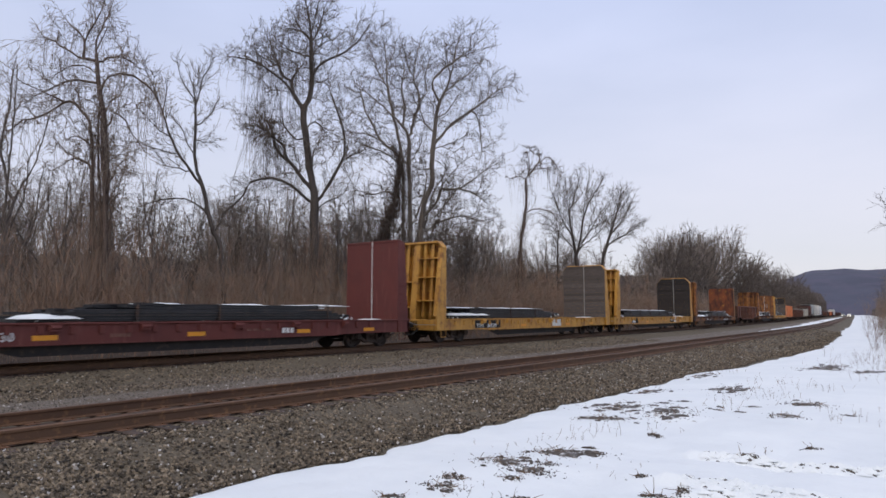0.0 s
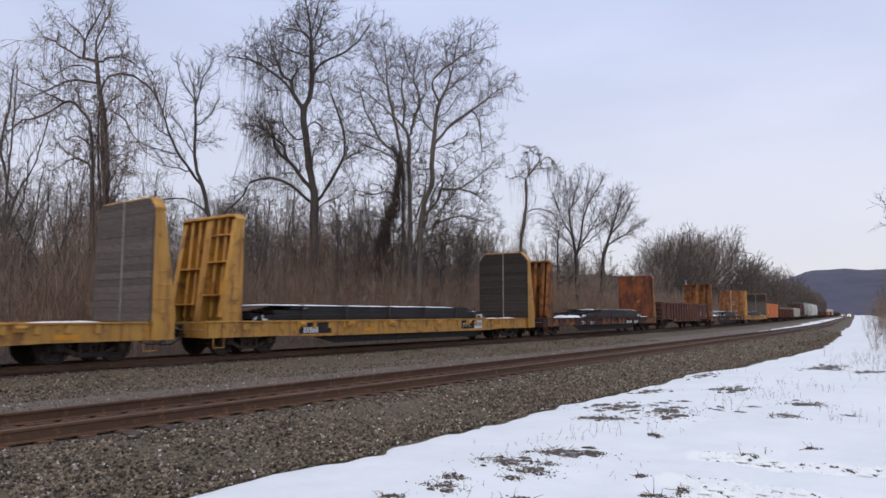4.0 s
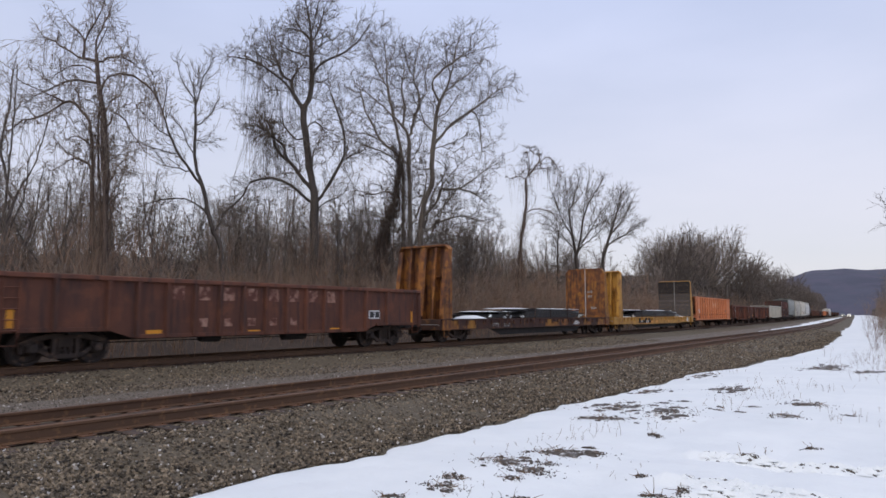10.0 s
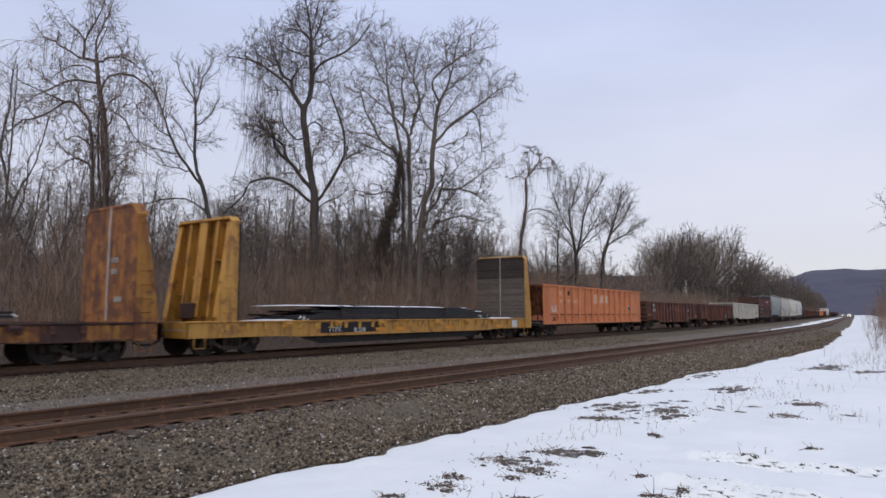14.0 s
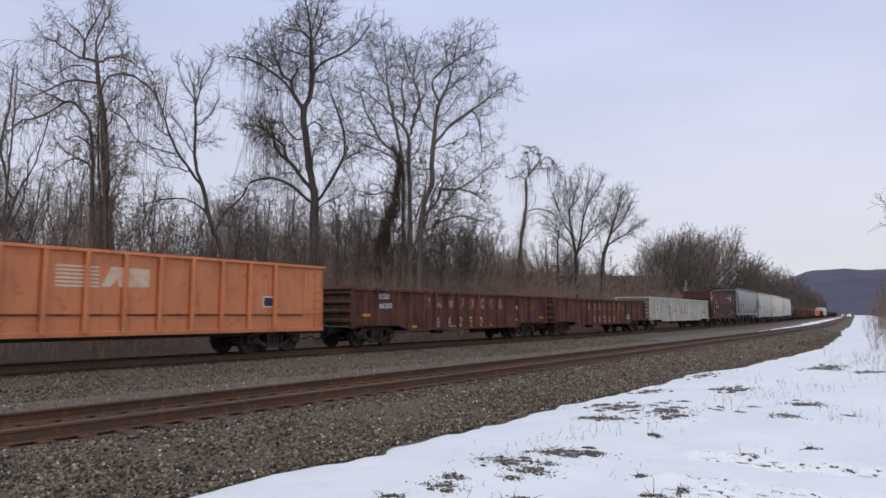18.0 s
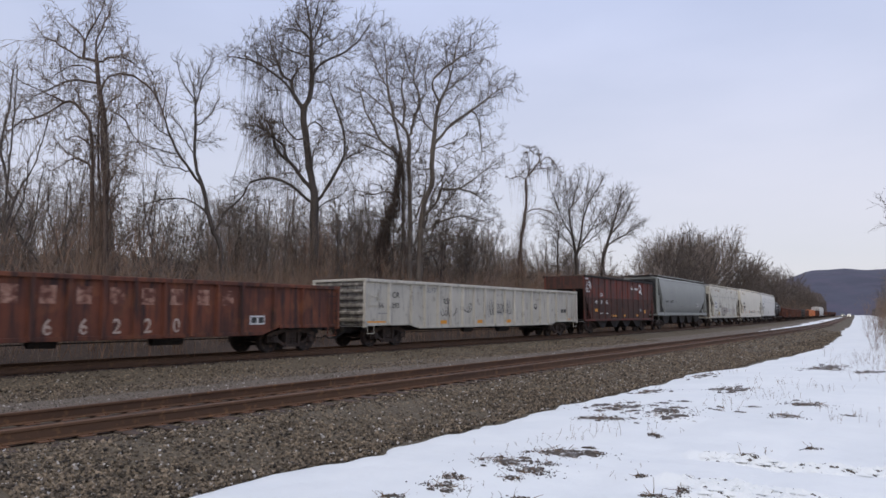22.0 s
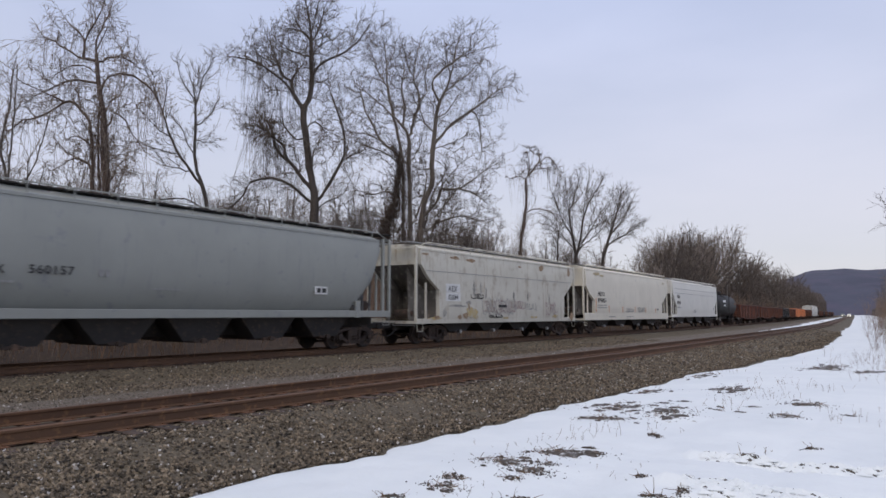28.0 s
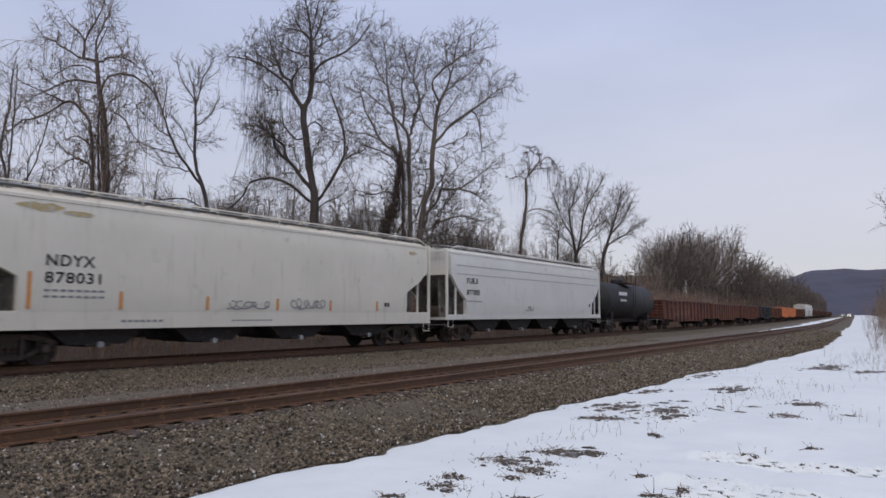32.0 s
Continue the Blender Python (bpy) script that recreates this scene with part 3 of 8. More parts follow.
def tube_mesh(name, lines, sides, mat):
    groups = {}
    for p, r in lines:
        groups.setdefault(len(p), []).append((p, r))
    verts, tris, base = [], [], 0
    for g in groups.values():
        base = tubes(g, sides, verts, tris, base)
    me = raw_mesh(name, np.concatenate(verts), np.concatenate(tris), mat)
    me.shade_smooth()
    return me


def bough(rg, p, d, length, r0, r1, n, wander, lift):
    """A crooked polyline from p along d, which turns up by lift (down where it is negative)."""
    pts, q, v = [np.array(p, float)], np.array(p, float), np.array(d, float)
    for _ in range(n - 1):
        v = v + rg.normal(0, wander, 3) + np.array([0, 0, lift])
        v /= np.linalg.norm(v)
        q = q + v * length / (n - 1)
        pts.append(q)
    return np.array(pts), r1 + (r0 - r1) * np.linspace(1, 0, n) ** 0.8


# u: to the camera's right, in the plane of the picture
UX, UY = math.cos(radians(35.66)), math.sin(radians(35.66))


def sprout(rg, pts, rad, level, out, spec, least):
    """Fine twigs along a branch, level after level. spec: (a metre, length, spread, wander, lift, girth)."""
    rate, length0, spread, wander, lift, girth = spec[level]
    total = np.linalg.norm(np.diff(pts, axis=0), axis=1).sum()
    n = len(pts)
    last = level == len(spec) - 1
    for _ in range(max(1, int(rg.poisson(rate * total)))):
        f = rg.uniform(0.15, 1.0)
        g = f * (n - 1)
        i = min(int(g), n - 2)
        p = pts[i] + (pts[i + 1] - pts[i]) * (g - i)
        d = pts[i + 1] - pts[i]
        d /= np.linalg.norm(d) + 1e-9
        side = np.cross(d, rg.normal(0, 1, 3))
        side /= np.linalg.norm(side) + 1e-9
        ang = rg.normal(spread, 0.22)
        v = d * math.cos(ang) + side * math.sin(ang) + np.array([0, 0, lift])
        length = length0 * rg.uniform(0.5, 1.4)
        line = bough(rg, p, v / np.linalg.norm(v), length, girth, max(least, girth * 0.5), 2 if last else 4, wander, lift)
        out[1 if last else 0].append(line)
        if not last:
            sprout(rg, *line, level + 1, out, spec, least)


class Skeleton:
    """The main wood of one tree: stems from the ground and limbs that join the nearest wood. Points are (across, height) in metres; the depth is left to chance."""

    def __init__(self, seed, x, y):
        self.rg = np.random.default_rng(seed)
        far = math.hypot(x, y)
        self.away = np.array([x / far, y / far, 0.0])
        self.flat, self.depth, self.point, self.heading, self.parent, self.woody = [], [], [], [], [], []
        self.lines, self.stems = [], 0

    def run(self, pts, lean, linked):
        pts = np.array(pts, float)
        link, d0 = -1, self.rg.normal(0, 0.15)
        if linked:
            gap = np.linalg.norm(np.array(self.flat) - pts[0], axis=1)
            link = int(np.argmin(gap))
            d0 = self.depth[link]
        ends = np.vstack([2 * pts[0] - pts[1], pts, 2 * pts[-1] - pts[-2]])
        ids, far = ([link] if linked else []), 0.0
        for k in range(len(pts) - 1):
            p0, p1, p2, p3 = ends[k:k + 4]
            length = np.linalg.norm(p2 - p1)
            m = max(2, int(length / 0.38))
            for j in range(m + (k == len(pts) - 2)):
                f = j / m
                if linked and k == 0 and j == 0:
                    continue
                q = 0.5 * (2 * p1 + (p2 - p0) * f + (2 * p0 - 5 * p1 + 4 * p2 - p3) * f * f + (3 * p1 - p0 - 3 * p2 + p3) * f ** 3)
                d = d0 + lean * (far + length * f) + self.rg.normal(0, 0.03)
                q = q + self.rg.normal(0, 0.022, 2)
                P = np.array([q[0] * UX, q[0] * UY, q[1]]) + self.away * d
                prev = ids[-1] if ids else -1
                v = P - self.point[prev] if prev >= 0 else np.array([0, 0, 1.0])
                n = len(self.point)
                self.flat.append(q)
                self.depth.append(d)
                self.point.append(P)
                self.heading.append(v / (np.linalg.norm(v) + 1e-9))
                self.parent.append(prev)
                self.woody.append(linked)
                ids.append(n)
            far += length
        self.lines.append(ids)
        return ids

    def stem(self, *pts):
        self.stems += 1
        self.run(pts, self.rg.normal(0, 0.02), False)

    def limb(self, *pts, lean=None):
        self.run(pts, self.rg.uniform(-0.45, 0.45) if lean is None else lean, True)


def crown_points(rg, sk, count, spread):
    """Where the branches end: a loose cloud round the outer parts of the limbs, thicker towards their tips."""
    weight = np.array([len(ids) * (0.35 if k < sk.stems else 1.0) for k, ids in enumerate(sk.lines)])
    pick = rg.choice(len(sk.lines), count, p=weight / weight.sum())
    out = np.empty((count, 3))
    for i, k in enumerate(pick):
        ids = sk.lines[k]
        f = rg.uniform(0.72, 1.0) if k < sk.stems else rg.uniform(0.12, 1.0) ** 0.75
        at = ids[min(len(ids) - 1, int(f * len(ids)))]
        out[i] = sk.point[at] + rg.normal(0, spread * (1.0 - 0.35 * f), 3) + np.array(sk.heading[at]) * abs(rg.normal(0, spread * 0.35)) * f
    return out


def grow(rg, sk, count, spread, tip, power, sag=0.0, up=0.35):
    """A tree grown branch by branch on its skeleton: each branch end joins the nearest wood. Gives (points, radii) lines with the stems and limbs first."""
    n = len(sk.point)
    total = n + count * 9
    P, D = np.zeros((total, 3)), np.zeros((total, 3))
    parent, load = np.full(total, -1), np.zeros(total)
    P[:n], D[:n], parent[:n] = sk.point, sk.heading, sk.parent
    lines = [list(ids) for ids in sk.lines]
    tall = P[:n, 2].max()
    barred = ~(np.array(sk.woody) | (P[:n, 2] > 0.36 * tall))
    ends = crown_points(rg, sk, count, spread)
    for a in ends[np.argsort(rg.random(count))]:
        gap = a - P[:n]
        dist = np.linalg.norm(gap, axis=1) + 1e-6
        along = (gap * D[:n]).sum(1) / dist
        cost = dist * (1.5 - (0.5 + up) * along) + 0.5 * np.maximum(0.25 * dist - gap[:, 2], 0)
        cost[:len(barred)][barred] = 99
        b = int(np.argmin(cost))
        length = dist[b]
        k = int(np.clip(round(length / 0.4), 3, 8))
        mid = P[b] + D[b] * length * 0.45 + rg.normal(0, 0.1 * length, 3) + np.array([0, 0, -sag * length])
        ids, prev = [b], b
        for f in np.linspace(0, 1, k + 1)[1:]:
            q = P[b] * (1 - f) ** 2 + mid * 2 * f * (1 - f) + a * f * f
            if f < 1:
                q = q + rg.normal(0, 0.015 + 0.015 * length, 3)
            P[n], parent[n] = q, prev
            v = q - P[prev]
            D[n] = v / (np.linalg.norm(v) + 1e-9)
            ids.append(n)
            prev = n
            n += 1
        load[prev] += 1
        lines.append(ids)
    for ids in sk.lines:
        load[ids[-1]] += 3
    for k in range(n - 1, -1, -1):
        if parent[k] >= 0:
            load[parent[k]] += load[k]
    R = tip * np.maximum(load, 1) ** power
    out = []
    for k, ids in enumerate(lines):
        r = R[ids].copy()
        if k >= sk.stems:
            r[0] = min(r[0], r[1] * 1.15)
        out.append((P[ids], r))
    return out


# twigs: (a metre, length, spread, wander, lift, girth)
FINE = [(3.0, 0.62, 0.6, 0.2, 0.03, 0.0095), (4.4, 0.36, 0.6, 0.1, 0.0, 0.0085)]
DROOP = [(3.2, 0.62, 0.75, 0.26, -0.05, 0.010), (4.2, 0.36, 0.75, 0.1, -0.1, 0.009)]
UPRIGHT = [(3.2, 0.55, 0.45, 0.14, 0.08, 0.009), (4.0, 0.34, 0.45, 0.1, 0.04, 0.008)]
WOODLAND = [(2.4, 0.75, 0.62, 0.18, 0.04, 0.0105), (3.2, 0.42, 0.6, 0.1, 0.02, 0.0095)]
LIFTED = [(2.6, 0.7, 0.45, 0.16, 0.06, 0.0125), (3.2, 0.42, 0.45, 0.1, 0.03, 0.0115)]
FAR_TWIGS = [(4.5, 0.9, 0.5, 0.1, 0.05, 0.024)]


def tree_parts(sk, count, spread=0.8, bark="bark", twig="twig", split=True, tip=0.0125, power=0.5, sag=0.0, up=0.35, limb_r=0.05, spec=FINE, curtains=(), wraps=()):
    """Meshes of a tree at the origin: trunks, limbs, crown of twigs, curtains of hanging vines and climbers wound round its stems.
    curtains: (left, right, lowest, strands, longest); wraps: (stem, strands, girth at the foot, girth at the top, top)."""
    rg = sk.rg
    lines = grow(rg, sk, count, spread, tip, power, sag, up)
    main = [(k, q) for k, q in enumerate(lines) if k < len(sk.lines) or q[1][0] > limb_r]
    fine = [q for k, q in enumerate(lines) if not (k < len(sk.lines) or q[1][0] > limb_r)]
    if split:
        meshes = [("trunk" if k < sk.stems else "limb", tube_mesh("limb", [q], 7, bark)) for k, q in main]
    else:
        meshes = [("trunk", tube_mesh("trunk", [q for _, q in main], 5, bark))]
    twigs = [[], []]
    for k, (p, r) in enumerate(lines):
        if k >= sk.stems:
            sprout(rg, p, r, 0, twigs, spec, 0.004)
    groups = {}
    for p, r in fine + twigs[0]:
        groups.setdefault(len(p), []).append((p, r))
    verts, faces, base = [], [], 0
    for g in groups.values():
        base = tubes(g, 3, verts, faces, base)
    spikes(twigs[1], verts, faces, base)
    meshes.append(("crown", raw_mesh("crown", np.concatenate(verts), faces, twig)))
    hang = []
    wood = np.concatenate([q[0] for q in lines[sk.stems:]])
    across = wood[:, 0] * UX + wood[:, 1] * UY
    for left, right, lowest, strands, longest in curtains:
        ends = wood[(across > left) & (across < right) & (wood[:, 2] > lowest)]
        for _ in range(strands):
            p = ends[rg.integers(len(ends))]
            length = min(longest * rg.uniform(0.25, 1.0), p[2] - 1.5)
            hang.append(bough(rg, p, (rg.normal(0, 0.12), rg.normal(0, 0.12), -1), length, 0.0105, 0.006, 5, 0.07, -0.12))
    if hang:
        meshes.append(("vine_tangle", tube_mesh("vine_tangle", hang, 3, twig)))
    wound = []
    for which, strands, foot_r, top_r, top in wraps:
        core = np.array([sk.point[i] for i in sk.lines[which] if sk.point[i][2] < top])
        for _ in range(strands):
            f = rg.random() ** 1.3
            g = f * (len(core) - 1)
            i = min(int(g), len(core) - 2)
            c = core[i] + (core[i + 1] - core[i]) * (g - i)
            ang, rad = rg.uniform(0, 6.28), (foot_r + (top_r - foot_r) * c[2] / top) * rg.uniform(0.5, 1.0) ** 0.5
            d = core[i + 1] - core[i]
            d = d / np.linalg.norm(d) + rg.normal(0, 0.3, 3)
            wound.append(bough(rg, c + rad * np.array([math.cos(ang), math.sin(ang), 0]), d * rg.choice((-1, 1)), rg.uniform(0.5, 2.0), 0.016, 0.007, 4, 0.28, 0.0))
    if wound:
        meshes.append(("climbing_vine", tube_mesh("climbing_vine", wound, 3, "climber")))
    return meshes


def tree(meshes, x, y, z, label, turn=0.0, scale=1.0, group=""):
    root = holder("tree", label, "tree", group)
    root.matrix_basis = pose(x, y, z, 0, 0, turn) @ Matrix.Scale(scale, 4)
    for name, me in meshes:
        ob = part(name, me, None, root)
        if name in ("crown", "vine_tangle", "climbing_vine"):
            tagged(ob, kind="stuff")
    return root


FLOOR = -0.75
# the tall tree with a clear stem and a high crown
sk = Skeleton(11, -31.00, 29.00)
sk.stem((0.5, 0), (0.3, 7.5), (0.3, 9.3), (-0.1, 11.4), (-0.3, 13.2), (-0.5, 14.8), (-0.1, 16), (0, 17), (-0.1, 18.4), (-0.1, 19.9), (-0.3, 21.2), (-0.6, 22.5))
sk.limb((-0.5, 15), (-0.9, 15.6), (-1.5, 16.5), (-2.1, 17.1), (-3.1, 17.8), (-4.1, 18.3), (-5.4, 18.5))
sk.limb((-1.2, 16.1), (-1.3, 17), (-1, 17.7), (-0.5, 18.4))
sk.limb((-1.3, 16.8), (-1.9, 17.4), (-2.2, 18.2), (-2.6, 19.4), (-3.1, 20.4))
sk.limb((0.2, 9.8), (-0.4, 10.5), (-1.1, 11.6), (-1.8, 12.2), (-2.4, 13.1), (-2.6, 14.3), (-3.2, 15.1), (-3.8, 15.9))
sk.limb((-1.6, 12), (-1.7, 12.7), (-2.3, 13.2), (-3, 13.7), (-3.5, 13.9))
sk.limb((-0.3, 13.2), (-0.9, 13.1), (-1.5, 13.8), (-2, 14.4), (-2.7, 14.5))
sk.limb((0.2, 8.9), (-0.4, 9.4), (-1.1, 10), (-2.1, 10.4), (-2.6, 10.4), (-3.6, 10.1), (-4, 9.3), (-5.1, 8.1))
sk.limb((0.5, 9), (1, 9.9), (1.5, 10.8), (2, 11.8), (2.2, 13), (1.9, 14.4), (1.4, 15.8), (1.1, 16.8))
sk.limb((1.9, 11.7), (2.6, 12.2), (3.3, 12.5))
sk.limb((0, 17), (0.4, 17.7), (1.1, 18), (2, 18.3), (2.8, 18.8), (3.5, 19.8))
sk.limb((0, 19.4), (0.4, 20.4), (0.6, 21.4), (0.9, 22.4))
sk.limb((-0.2, 18.4), (-0.8, 18.6), (-1.5, 18.8), (-2.1, 19.3))
sk.limb((-0.1, 19.6), (-0.6, 20.1), (-0.9, 20.7), (-1.2, 21.6))
sk.limb((-0.1, 18.2), (0.2, 18.9), (0.8, 19.5), (1.4, 19.9))
sk.limb((0.2, 10.3), (0.1, 11.2), (0.2, 12.2), (0.7, 12.9))
sk.limb((0.5, 8.5), (1, 9.1), (1.8, 9.4))
sk.limb((-2.6, 14.2), (-3.1, 14.3), (-3.7, 14.5), (-4.4, 14.7))
sk.limb((-2.2, 18), (-2.7, 18.4), (-3.3, 18.7), (-3.7, 19.1))
sk.limb((-0.3, 13.8), (0.2, 14.2), (0.7, 13.9), (1.1, 13.3))
sk.limb((-0.1, 19.9), (0.1, 21), (0.3, 22.1))
sk.limb((-0.6, 20.1), (-1.2, 20.4), (-1.8, 20.6))
tree(tree_parts(sk, 2300, 0.72, tip=0.0082, power=0.455, curtains=((-4.6, -0.6, 11.5, 330, 5.5), (-5.5, 3.4, 10, 160, 1.6)), wraps=((0, 160, 0.62, 0.22, 8.0),)), -31.00, 29.00, FLOOR, "tall bare deciduous tree with high spreading crown and hanging vines")
# the broad tree with several stems
sk = Skeleton(23, -31.30, 39.40)
sk.stem((-2.4, 0), (-1.9, 8), (-1.4, 9.6), (-1, 11.4), (-0.8, 13.4), (-1, 14.2), (-2.2, 15.1), (-2.8, 16.3), (-3.5, 17.7), (-3.9, 19.4))
sk.stem((-0.1, 0), (0, 9.5), (-0.1, 12.9), (-0.1, 15.1), (-0.4, 16.3))
sk.stem((-0.6, 0), (-0.5, 10.4), (-0.6, 12.9), (-0.8, 14.6))
sk.stem((0.5, 0), (0.9, 9.3), (1.6, 11.7), (1.6, 13.4), (1.8, 15.6), (2, 17.5), (2.6, 18.8), (3, 20), (3.3, 21.4))
sk.limb((-0.5, 13.4), (-0.9, 15.5), (-1.4, 17.7), (-1.8, 19.7), (-1.9, 21.5), (-2.1, 23.6))
sk.limb((-0.1, 15.4), (0.3, 17.1), (0.7, 18.8), (0.3, 20.6), (0.3, 21.7), (0.6, 23.8))
sk.limb((-0.4, 16.1), (-1.1, 17), (-2.2, 18.2), (-3.4, 19.4), (-4.5, 20.5))
sk.limb((-0.5, 16.5), (-0.5, 18.1), (-0.7, 19.5), (-0.5, 20.8), (-0.8, 22.1))
sk.limb((2.2, 18), (1.6, 19.2), (2.1, 19.9), (3.2, 20.6), (4.3, 21.3), (5.4, 22.1))
sk.limb((2.7, 18.8), (3.5, 19.6), (4.4, 20.3), (5.1, 21.2))
sk.limb((1.8, 14.9), (2.4, 15.5), (3.1, 16.3), (4.3, 17.1), (5.2, 17.8), (6.3, 18.7), (7.4, 19.2))
sk.limb((4.6, 17.5), (5.1, 16.7), (5.3, 15.6), (5.4, 14.3))
sk.limb((1.1, 9.4), (2, 10.5), (2.5, 11.8), (3.4, 12.9))
sk.limb((2.7, 11.4), (3.6, 11.4), (4.7, 12), (6.2, 13.3))
sk.limb((3.6, 11.4), (4.8, 11.1), (5.8, 10.4))
sk.limb((0.9, 8.9), (1.9, 9.3), (2.5, 10.2), (3, 11))
sk.limb((0.7, 7.6), (1.9, 7.9), (3.2, 8.7))
sk.limb((-0.9, 10.8), (-1.8, 11.4), (-2.7, 11.2), (-4, 11.6))
sk.limb((-1.1, 13.6), (-1.9, 14.3), (-2.7, 14.6), (-3.6, 15.1))
sk.limb((0.7, 18.7), (1.3, 19.5), (1.1, 20.8), (1.6, 22.5))
sk.limb((3, 20), (2.7, 21.2), (2.5, 22.5))
sk.limb((-2.2, 15.1), (-3.1, 15.6), (-4, 15.6), (-4.9, 15.3))
sk.limb((-1.8, 19.7), (-2.4, 20.8), (-2.9, 22.1), (-3.4, 23.9))
sk.limb((-3.7, 18.8), (-4.5, 19.2), (-5.2, 19.5))
sk.limb((-1.9, 21.5), (-1.4, 22.5), (-1.2, 23.4))
sk.limb((0.4, 20.6), (-0.2, 21.6), (-0.5, 22.7))
sk.limb((3.2, 20.6), (3.4, 21.8), (3.8, 22.7))
sk.limb((1.8, 15.6), (1.1, 16.3), (0.7, 17.3), (0.1, 18.3))
sk.limb((1.9, 16.6), (2.7, 17.1), (3.2, 17.8), (3.7, 18.4))
sk.limb((5.2, 17.8), (5.8, 18.3), (6, 19.5), (6.3, 20.3))
sk.limb((0.1, 13.6), (0.4, 14.2), (0.7, 14.6))
sk.limb((1.5, 12.9), (0.8, 12.9), (0.2, 12.8))
sk.limb((1.3, 10.7), (0.6, 10.9), (0.1, 10.5))
sk.limb((1.6, 14.2), (2.3, 14.6), (3.1, 14.2), (4, 13.4))
sk.limb((0.6, 6.5), (1.6, 8), (2.4, 9.8), (3.4, 11.2))
sk.limb((0.2, 7), (1.2, 9), (1.7, 11), (2.6, 12.6))
sk.limb((0, 8.5), (0.8, 10.2), (1.2, 12.2), (1.0, 13.6))
sk.limb((0.3, 6), (1.8, 7), (3.0, 7.6), (4.6, 7.5))
sk.limb((-0.2, 7), (-1.2, 8.6), (-2.6, 9.4))
sk.limb((0.9, 8), (2.2, 8.9), (3.8, 9.4), (5.0, 9.1))
sk.limb((-0.5, 9.5), (-0.1, 11), (0.6, 11.8))
tree(tree_parts(sk, 3700, 0.86, "pale_bark", tip=0.0082, power=0.455, curtains=((3.6, 7.6, 12, 90, 2.2), (-5, 5, 11, 90, 1.6)), wraps=((0, 2300, 0.74, 0.14, 14.2), (2, 140, 0.5, 0.2, 9.0), (3, 90, 0.5, 0.2, 9.0))), -31.30, 39.40, FLOOR, "broad bare deciduous tree with several stems, one dark with climbing vines")
# the vine-hung tree with a bundle of stems
sk = Skeleton(37, -30.00, 15.40)
sk.stem((0.5, 0), (0.3, 7.3), (0.2, 9.9), (0, 11.2), (-0.2, 12.1), (-0.4, 13.6), (-0.5, 14.6))
sk.stem((0.2, 0), (0.1, 6.5), (-0.1, 8.6), (-0.2, 10.9), (-0.2, 12.1))
sk.stem((0, 0), (-0.3, 7.3), (-0.4, 9.6), (-0.6, 10.8))
sk.stem((0.4, 0), (0.3, 6.5), (0.1, 8.6), (0, 10.4), (-0.1, 11.7))
sk.limb((-0.5, 14.5), (-0.3, 15.3), (0, 16), (0.1, 16.7))
sk.limb((-0.4, 13.7), (-1, 13.8), (-1.6, 14.1), (-2.2, 14.6), (-2.6, 14.9), (-3.2, 15.1))
sk.limb((-1, 13.8), (-1, 14.5), (-0.8, 15), (-0.3, 15.7), (-0.2, 16.5))
sk.limb((-1, 14.5), (-1.2, 14.9), (-1.8, 15.5))
sk.limb((-0.4, 12.5), (-1, 12.8), (-1.7, 12.9), (-2.3, 12.7), (-3.2, 12.4), (-3.8, 12.1))
sk.limb((-0.6, 10.8), (-1, 11.4), (-1.3, 11.8), (-1.8, 11.9), (-2.3, 11.6), (-3, 11.3), (-3.8, 11.2), (-4.4, 10.8))
sk.limb((-1.8, 11.9), (-2.6, 12.2), (-3.3, 12.5), (-4, 12.8))
sk.limb((-1, 11.4), (-1.2, 12.1), (-1.5, 12.5))
sk.limb((-0.2, 12.1), (0, 12.8), (0.3, 13.1), (0.7, 13.2), (1.3, 13.2), (2, 12.8), (2.4, 12.4), (2.7, 11.9))
sk.limb((0.2, 10.5), (0.4, 10.9), (0.5, 11.2), (1, 10.8), (1.4, 10.1), (2, 9.2))
sk.limb((0.2, 8.8), (0.5, 9.1), (0.9, 9.4))
sk.limb((0.3, 7.8), (0.6, 8.2), (0.7, 8.6), (1, 8.9))
sk.limb((-0.3, 13.5), (0.1, 13.8), (0.7, 13.8), (1.3, 13.5))
sk.limb((-0.4, 14.1), (-0.2, 14.7), (0, 15.2))
sk.limb((0, 11), (0.3, 11.6), (0.7, 11.9), (1.2, 11.8))
sk.limb((-0.4, 9.6), (-0.8, 10), (-1.2, 10.2), (-1.6, 10))
sk.limb((-0.3, 8.6), (-0.8, 9), (-1.2, 9.1), (-1.7, 8.8))
sk.limb((-0.3, 13), (-0.7, 13.3), (-1.2, 13.5), (-1.8, 13.3), (-2.3, 13))
tree(tree_parts(sk, 900, 0.55, "vine_bark", "pale_twig", tip=0.0085, power=0.43, sag=-0.2, up=0.1, spec=DROOP, curtains=((-4.4, 2.8, 9, 200, 2.2), (0.2, 2.2, 9, 50, 2.6)), wraps=((0, 260, 0.24, 0.06, 10.5), (1, 120, 0.20, 0.06, 12.0), (2, 90, 0.22, 0.05, 10.0))), -30.00, 15.40, FLOOR, "bare tree with a bundle of stems wrapped in brown vines")
